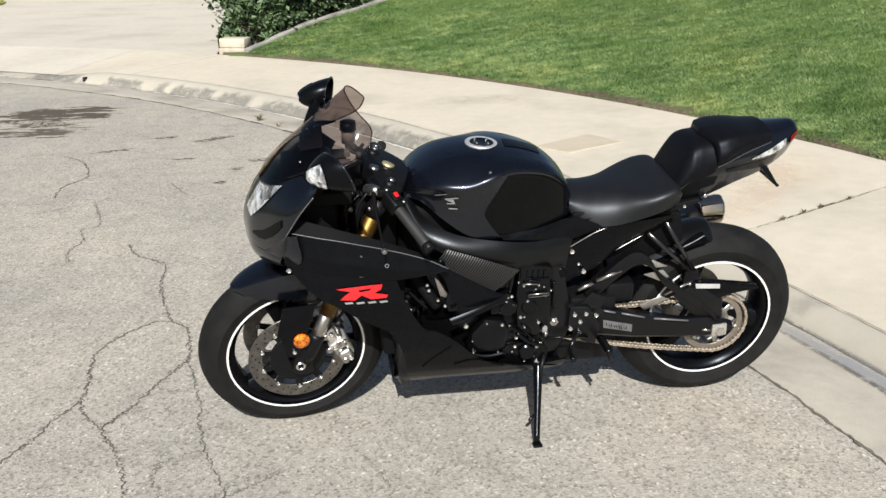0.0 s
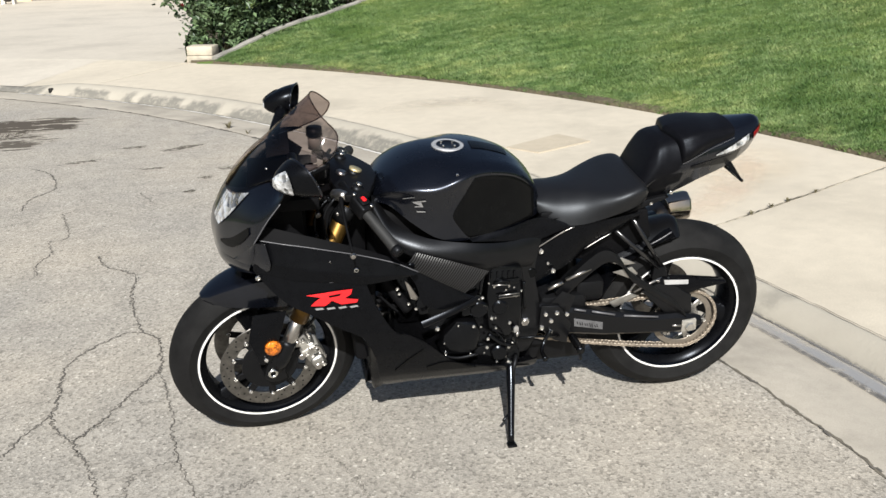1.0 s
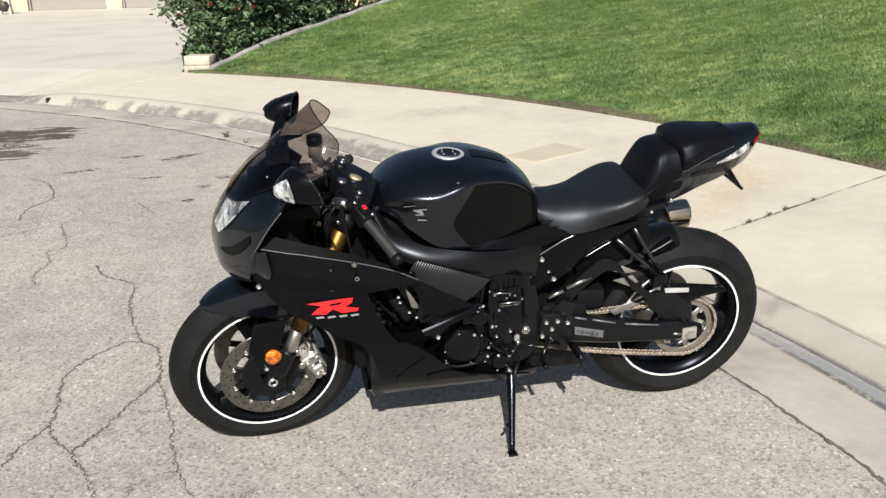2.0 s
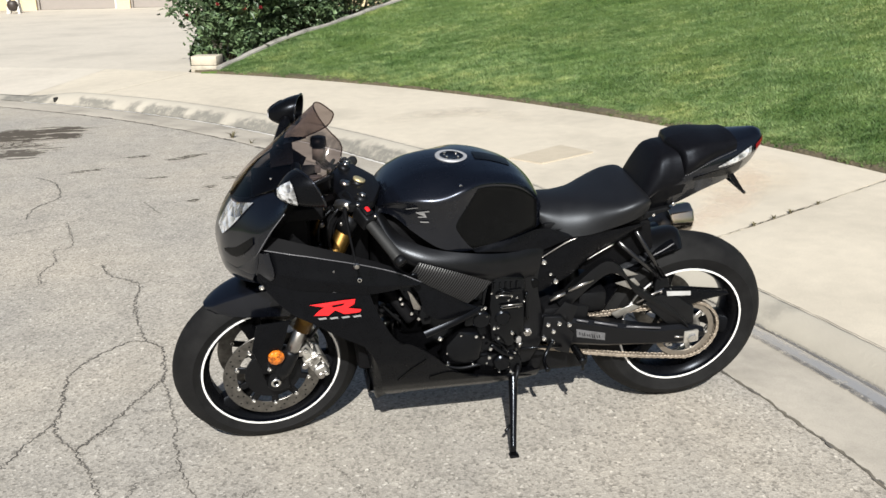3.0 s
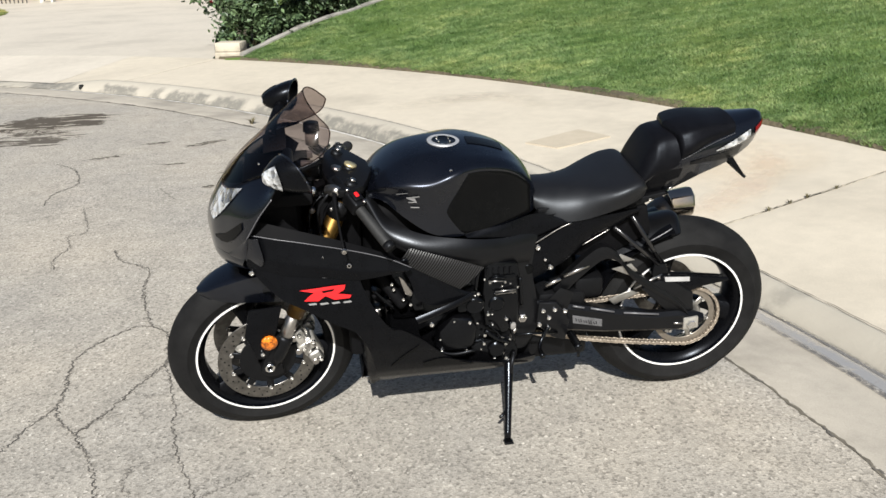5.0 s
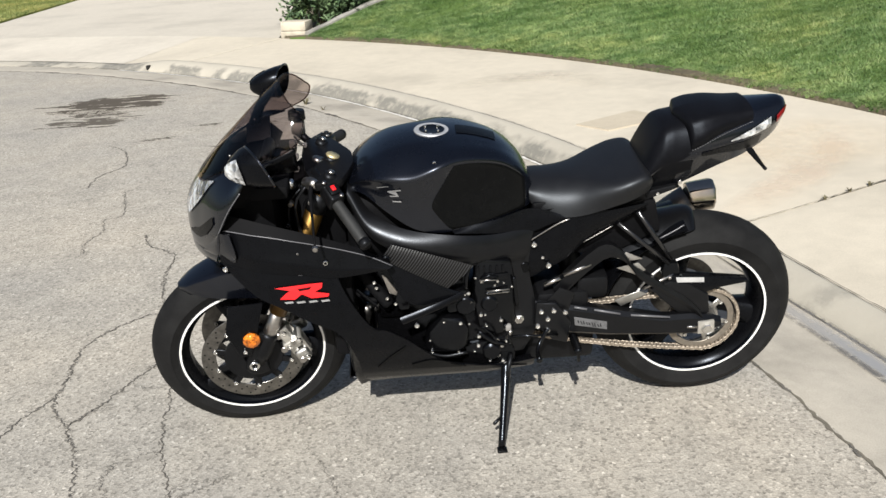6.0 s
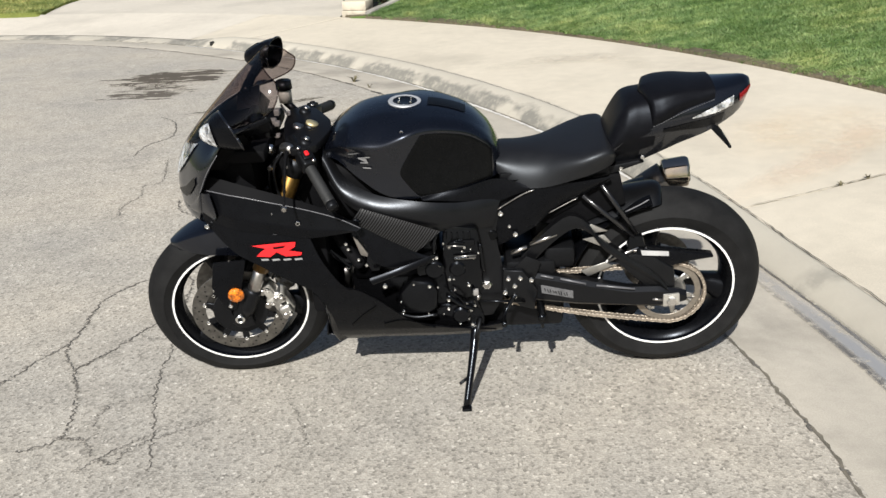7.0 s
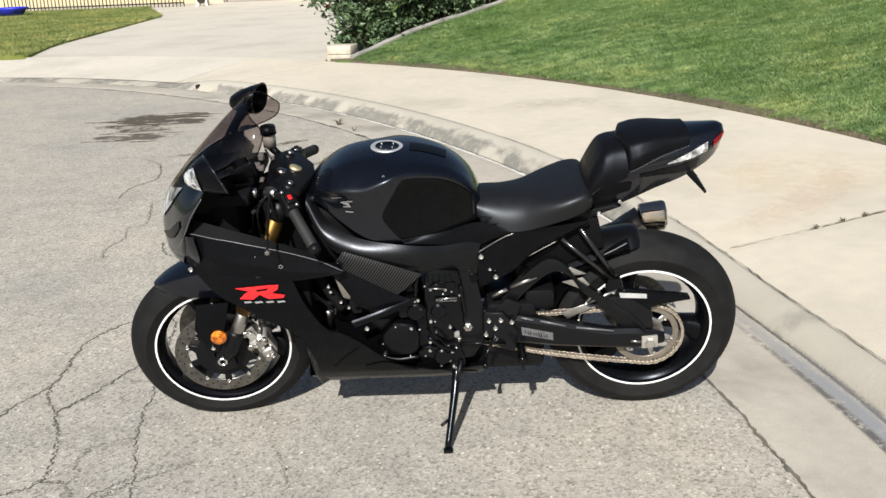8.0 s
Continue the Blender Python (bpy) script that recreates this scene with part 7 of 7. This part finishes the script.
rows = [[(f - 0.12 * l * l, w * l / 0.09, z - 5.0 * l * l) for l in np.linspace(-0.09, 0.09, 15)]
        for f, z, w in spline([(0.034, 0.644, 0.05), (0.042, 0.65, 0.068), (0.06, 0.652, 0.08), (0.1, 0.645, 0.087), (0.15, 0.635, 0.09), (0.22, 0.61, 0.093), (0.3, 0.578, 0.09)], 24)]
bm = bmesh.new()
grid_mesh(bm, rows)
bmesh.ops.recalc_face_normals(bm, faces=bm.faces)
if sum(f.normal.z for f in bm.faces) < 0:
    bmesh.ops.reverse_faces(bm, faces=bm.faces)
thicken(bm, 0.006)
part("hugger_tail", bm, M_FRAME, hugger, "satin black hugger tail over the tyre")
# pale line painted as the highlight on the hugger's lower edge
part("hugger_edge_glint", bar_of([(0.152, 0.0935, 0.602), (0.115, 0.0915, 0.62), (0.082, 0.088, 0.638)], 0.0022, 6, 10), M_LINE, hugger)
# bright plates inside the brace; the upper two stand in for reflections and gaps
for outline in ([(0.287, 0.561), (0.257, 0.579), (0.206, 0.553), (0.25, 0.548)], [(0.283, 0.527), (0.218, 0.541), (0.195, 0.514), (0.218, 0.497)], [(0.284, 0.415), (0.262, 0.392), (0.185, 0.43), (0.212, 0.443)]):
    part("brace_bright_patch", prism(outline, 0.118, 0.122, 0.0015), M_ALU, swing, "bright patch in the brace, for metal plate and pale reflections")
# pale bars painted as the sun's glint on the arm's upper edge
for a, b in (((0.41, 0.419), (0.372, 0.409)), ((0.35, 0.405), (0.271, 0.384)), ((0.238, 0.377), (0.119, 0.36))):
    part("swingarm_edge_glint", bar_of([(a[0], 0.1505, a[1]), (b[0], 0.1505, b[1])], 0.0034, 8), M_LINE, swing)

# ---- seat and tail
SF = [0.19, 0.20, 0.22, 0.26, 0.30, 0.34, 0.40, 0.46, 0.51, 0.538]
S_TOP = [0.795, 0.826, 0.839, 0.832, 0.82, 0.812, 0.803, 0.80, 0.80, 0.796]
S_BOT = [0.785, 0.778, 0.772, 0.757, 0.745, 0.733, 0.716, 0.712, 0.726, 0.75]
S_W = [0.09, 0.115, 0.132, 0.143, 0.138, 0.116, 0.076, 0.057, 0.053, 0.05]
S_BW = [0.095, 0.12, 0.134, 0.144, 0.146, 0.145, 0.138, 0.128, 0.108, 0.09]
S_ALL = spline(list(zip(SF, S_TOP, S_BOT, S_W, S_BW)), 120)
secs = []
for f in np.linspace(0.19, 0.538, 60):
    top, bot, w, bw = (float(np.interp(f, S_ALL[:, 0], S_ALL[:, q])) for q in range(1, 5))
    crown = [(f, w * k, top - 0.007 * k ** 2.2) for k in np.linspace(0, 1, 9)]
    flank = [(f, w + (bw - w) * k + 0.016 * math.sin(math.pi * k ** 0.8), top - 0.007 + (bot - top + 0.007) * k + 0.008 * math.sin(math.pi * k)) for k in np.linspace(0, 1, 12)]
    soft = np.array(crown + flank[1:])
    for _ in range(2):
        soft[1:-1] = 0.25 * soft[:-2] + 0.5 * soft[1:-1] + 0.25 * soft[2:]
    half = [tuple(p) for p in soft]
    secs.append(half + [(f, 0, bot + 0.004)] + [(x, -y, z) for x, y, z in half[:0:-1]])
part("rider_seat", loft(secs), M_FLANK, bike, "black vinyl rider seat", 60)
KF = [-0.195, -0.18, -0.15, -0.08, 0.0, 0.06, 0.117, 0.145, 0.17, 0.205, 0.235]
K_TOP = [0.982, 0.988, 0.985, 0.979, 0.974, 0.962, 0.949, 0.943, 0.927, 0.866, 0.79]
K_BOT = [0.952, 0.912, 0.88, 0.84, 0.81, 0.783, 0.757, 0.752, 0.75, 0.748, 0.742]
K_W = [0.03, 0.05, 0.068, 0.094, 0.108, 0.113, 0.111, 0.111, 0.112, 0.11, 0.10]
K_ALL = spline(list(zip(KF, K_TOP, K_BOT, K_W)), 160)


def tail_at(f, q, grow=0.0):
    top, bot, w = (float(np.interp(f, K_ALL[:, 0], K_ALL[:, k])) for k in (1, 2, 3))
    if q < 0.4:
        k = q / 0.4
        return (f, (w + grow) * 0.72 * k, top + grow - 0.01 * k ** 2)
    k = (q - 0.4) / 0.6
    edge = math.sin(min(1, k * 2.2) * math.pi / 2)
    y = (w + grow) * (0.72 + 0.28 * edge) * (1 - 0.42 * max(0, k - 0.45) / 0.55)
    return (f, y, top + grow - 0.01 - (top - 0.01 - bot) * k)


secs = []
for f in np.linspace(-0.195, 0.235, 70):
    half = [tail_at(f, q) for q in np.linspace(0, 1, 20)]
    secs.append(half + [(f, 0, half[-1][2])] + [(x, -y, z) for x, y, z in half[:0:-1]])
tail = part("tail_fairing", loft(secs), M_GLOSS, bike, "gloss black tail fairing", 50)
secs = []
for f in list(np.linspace(-0.085, 0.112, 34)) + [0.117, 0.12, 0.122]:
    qe = 0.595 - 0.11 * (0.08 - min(f, 0.08)) / 0.17
    x = float(np.clip((f + 0.06) / 0.15, 0, 1))
    g = (0.007 + 0.013 * x * x * (3 - 2 * x)) * math.sqrt(max(0.02, 1 - max(0.0, (f - 0.11) / 0.0125) ** 2))
    half = np.array([tail_at(f, q * qe, g if q < 0.97 else 0.0) for q in np.linspace(0, 1, 26)])
    half[:, 0] -= 0.03 * np.linspace(0, 1, 26) * max(0.0, f / 0.12) ** 2
    half[:, 1] += 0.006 * np.sin(np.linspace(0, math.pi, 26)) ** 2 * math.sin(math.pi * np.clip((f + 0.09) / 0.3, 0, 1))
    for _ in range(2):
        half[1:-1] = 0.25 * half[:-2] + 0.5 * half[1:-1] + 0.25 * half[2:]
    half = [tuple(p) for p in half]
    secs.append(half + [(f, 0, half[-1][2] + 0.002)] + [(x, -y, z) for x, y, z in half[:0:-1]])
pill = part("pillion_pad", loft(secs), M_SEAT, tail, "black vinyl pillion pad with pale stitching", 60)
secs = []
for f in np.linspace(0.08, 0.222, 40):
    half = np.array([tail_at(f, q * 0.86, 0.001 + 0.003 * math.sin(math.pi * float(np.clip((f - 0.08) / 0.14, 0, 1)))) for q in np.linspace(0, 1, 26)])
    for _ in range(4):
        half[1:-1] = 0.25 * half[:-2] + 0.5 * half[1:-1] + 0.25 * half[2:]
    half = [tuple(p) for p in half]
    secs.append(half + [(f, 0, half[-1][2] + 0.002)] + [(x, -y, z) for x, y, z in half[:0:-1]])
part("seat_hump", loft(secs), M_SEAT, tail, "black padded seat hump", 60)
bm = bmesh.new()
for i in range(26):
    u = i / 26
    f = 0.09 - 0.175 * u
    p, q = (tail_at(g, 0.617 - 0.11 * (0.08 - min(g, 0.08)) / 0.17, 0.004) for g in (f, f - 0.0038))
    tube(bm, [p, q], 0.0012, 5)
part("stitching", bm, M_LINE, tail, "pale stitched seam")["kind"] = "stuff"


def tail_patch(f0, f1, q0a, q1a, q0b, q1b, off, s, nu=10, nv=6):
    """A patch on the tail's side between two stations, with its upper and lower bounds at each."""
    bm = bmesh.new()
    rows = []
    for u in np.linspace(0, 1, nu):
        f = f0 + (f1 - f0) * u
        rows.append([(lambda p: (p[0], s * p[1], p[2]))(tail_at(f, (q0a + (q0b - q0a) * u) + ((q1a + (q1b - q1a) * u) - (q0a + (q0b - q0a) * u)) * v, off)) for v in np.linspace(0, 1, nv)])
    grid_mesh(bm, rows)
    bmesh.ops.recalc_face_normals(bm, faces=bm.faces)
    if sum(f.normal.y * s for f in bm.faces) < 0:
        bmesh.ops.reverse_faces(bm, faces=bm.faces)
    return bm


for s in (1, -1):
    part("tail_indicator", tail_patch(-0.02, -0.14, 0.655, 0.672, 0.54, 0.71, 0.003, s), M_INDIC, tail, "clear tail indicator lens")
    part("lamp_shade", tail_patch(0.06, -0.118, 0.69, 0.73, 0.78, 0.98, 0.0045, s), M_SATIN, tail)
    part("tail_light", tail_patch(-0.158, -0.1945, 0.56, 0.7, 0.5, 0.98, 0.003, s), M_REDLENS, tail, "red tail light lens")
    part("tail_side_panel", tail_patch(0.22, 0.12, 0.74, 0.97, 0.72, 0.97, 0.002, s), M_SATIN, tail)
part("tail_screw", drum((0.115, 0.79), 0.006, 0.1, 0.114, 10, 0.001), M_CHROME, tail)
bolt(0.175, 0.105, 0.755, 1.0, tail)
part("plate_bracket", prism([(-0.085, 0.85), (-0.10, 0.862), (-0.152, 0.792), (-0.146, 0.785)], 0.045, 0.053, 0.002), M_SATIN, tail, "black plate bracket")
part("plate_bracket", prism([(-0.085, 0.85), (-0.10, 0.862), (-0.152, 0.792), (-0.146, 0.785)], -0.053, -0.045, 0.002), M_SATIN, tail, "black plate bracket")
part("bracket_bar", bar_of([(-0.148, -0.06, 0.79), (-0.148, 0.062, 0.79)], 0.005, 8), M_SATIN, tail)

# side covers under tank and seat
sided("side_cover", [(0.765, 0.16, 0.709), (0.64, 0.142, 0.725), (0.55, 0.122, 0.742), (0.495, 0.124, 0.735), (0.44, 0.128, 0.714)], [(0.755, 0.17, 0.703), (0.64, 0.152, 0.686), (0.54, 0.128, 0.672), (0.49, 0.13, 0.69), (0.435, 0.131, 0.708)],
      M_SATIN, label="satin black side cover under the seat", nu=24, nv=6, bulge=0.003, thick=0.006)
sided("subframe_cover", [(0.56, 0.116, 0.634), (0.525, 0.122, 0.655), (0.467, 0.128, 0.69), (0.383, 0.132, 0.722), (0.30, 0.13, 0.726), (0.205, 0.118, 0.735)],
      [(0.555, 0.11, 0.50), (0.486, 0.114, 0.537), (0.43, 0.116, 0.572), (0.382, 0.116, 0.62), (0.34, 0.114, 0.648), (0.28, 0.112, 0.676), (0.20, 0.106, 0.722)],
      M_SATIN, label="satin black subframe cover", nu=36, nv=8, bulge=0.006, thick=0.006)
# thin steel tubes stand in for the specular glint along the cover's edges
part("cover_edge_glint", bar_of([(0.552, 0.126, 0.634), (0.522, 0.132, 0.657), (0.467, 0.137, 0.694), (0.43, 0.138, 0.71)], 0.002, 8, 16), M_STEEL, bike, "bright line for the highlight on the cover's edge")
part("cover_edge_glint", bar_of([(0.385, 0.122, 0.622), (0.34, 0.12, 0.647), (0.30, 0.118, 0.668)], 0.0016, 8, 10), M_STEEL, bike)
part("hanger_rod", bar_of([(0.23, 0.115, 0.707), (0.118, 0.112, 0.535)], 0.0075, 10), M_POLISH, bike, "polished black peg hanger rod")
part("hanger_rod", bar_of([(0.285, 0.116, 0.674), (0.125, 0.114, 0.525)], 0.0075, 10), M_POLISH, bike, "polished black peg hanger rod")
part("cover_filler", strip([(0.565, 0.112, 0.70), (0.50, 0.116, 0.73), (0.43, 0.12, 0.74)], [(0.565, 0.108, 0.60), (0.50, 0.112, 0.63), (0.43, 0.115, 0.68)], 10, 4), M_DARK, bike)
part("seat_base", prism([(0.53, 0.75), (0.22, 0.78), (0.205, 0.74), (0.30, 0.715), (0.53, 0.66)], -0.108, 0.108, 0.006), M_DARK, bike, "matt black seat base")
part("hanger_lug", prism([(0.14, 0.53), (0.10, 0.53), (0.085, 0.48), (0.12, 0.465), (0.145, 0.49)], 0.095, 0.12, 0.004), M_ENGINE, bike)
part("hanger_link", bar_of([(0.11, 0.118, 0.49), (0.2, 0.118, 0.445)], 0.005, 8), M_STEEL, bike)
part("hanger_link", bar_of([(0.125, 0.122, 0.478), (0.085, 0.122, 0.487)], 0.0045, 8), M_STEEL, bike)
part("inner_fender", prism([(0.172, 0.725), (0.15, 0.625), (0.2, 0.6), (0.3, 0.55), (0.42, 0.57), (0.42, 0.72)], -0.08, 0.085, 0.006), M_VOID, bike, "matt black inner fender under the seat")
part("undertail", prism([(0.30, 0.735), (0.12, 0.768), (0.10, 0.76), (0.24, 0.71), (0.31, 0.70)], -0.085, 0.085, 0.006), M_DARK, bike, "matt black undertail")

# ---- exhaust
bm = bmesh.new()
box(bm, (0.33, -0.13, 0.185), (0.60, 0.09, 0.30), 0.02, 2)
part("exhaust_chamber", bm, M_DARK, bike, "dark exhaust chamber under the swingarm")
sil = part("silencer", bar_of([(0.62, -0.14, 0.22), (0.44, -0.165, 0.3), (0.28, -0.17, 0.38), (0.15, -0.17, 0.467), (0.08, -0.17, 0.523), (0.035, -0.17, 0.558), (-0.012, -0.168, 0.592)], [0.028, 0.034, 0.046, 0.048, 0.047, 0.046, 0.046], 24, 28), plain("dull_titanium", (0.17, 0.155, 0.14), 0.45, 0.8, vary=0.25, scale=40), bike, "brushed metal silencer with a cut-off tip")
M_HEAT = plain("heat_tinted_steel", (0.5, 0.44, 0.37), 0.2, 1.0, vary=0.2, scale=30)
bm = tube(bmesh.new(), [(-0.006, -0.168, 0.597), (-0.012, -0.168, 0.598), (-0.082, -0.166, 0.606), (-0.086, -0.166, 0.606)], [0.047, 0.05, 0.053, 0.046], 8)
bmesh.ops.bevel(bm, geom=list(bm.edges), offset=0.004, segments=2, affect="EDGES", profile=0.5)
part("silencer_tip", bm, M_HEAT, sil, "heat-tinted bright exhaust tip")
part("tip_bore", bar_of([(-0.082, -0.166, 0.6055), (-0.0885, -0.166, 0.6065)], 0.036, 24), M_PAD, sil)
for y in (0.05, 0.0, -0.05):
    part("exhaust_header", bar_of([(1.02, y, 0.42), (1.04, y, 0.32), (0.98, y * 0.8, 0.235), (0.8, y * 0.5, 0.22), (0.6, -0.08, 0.215)], 0.019, 12, 20), M_STEEL, bike)
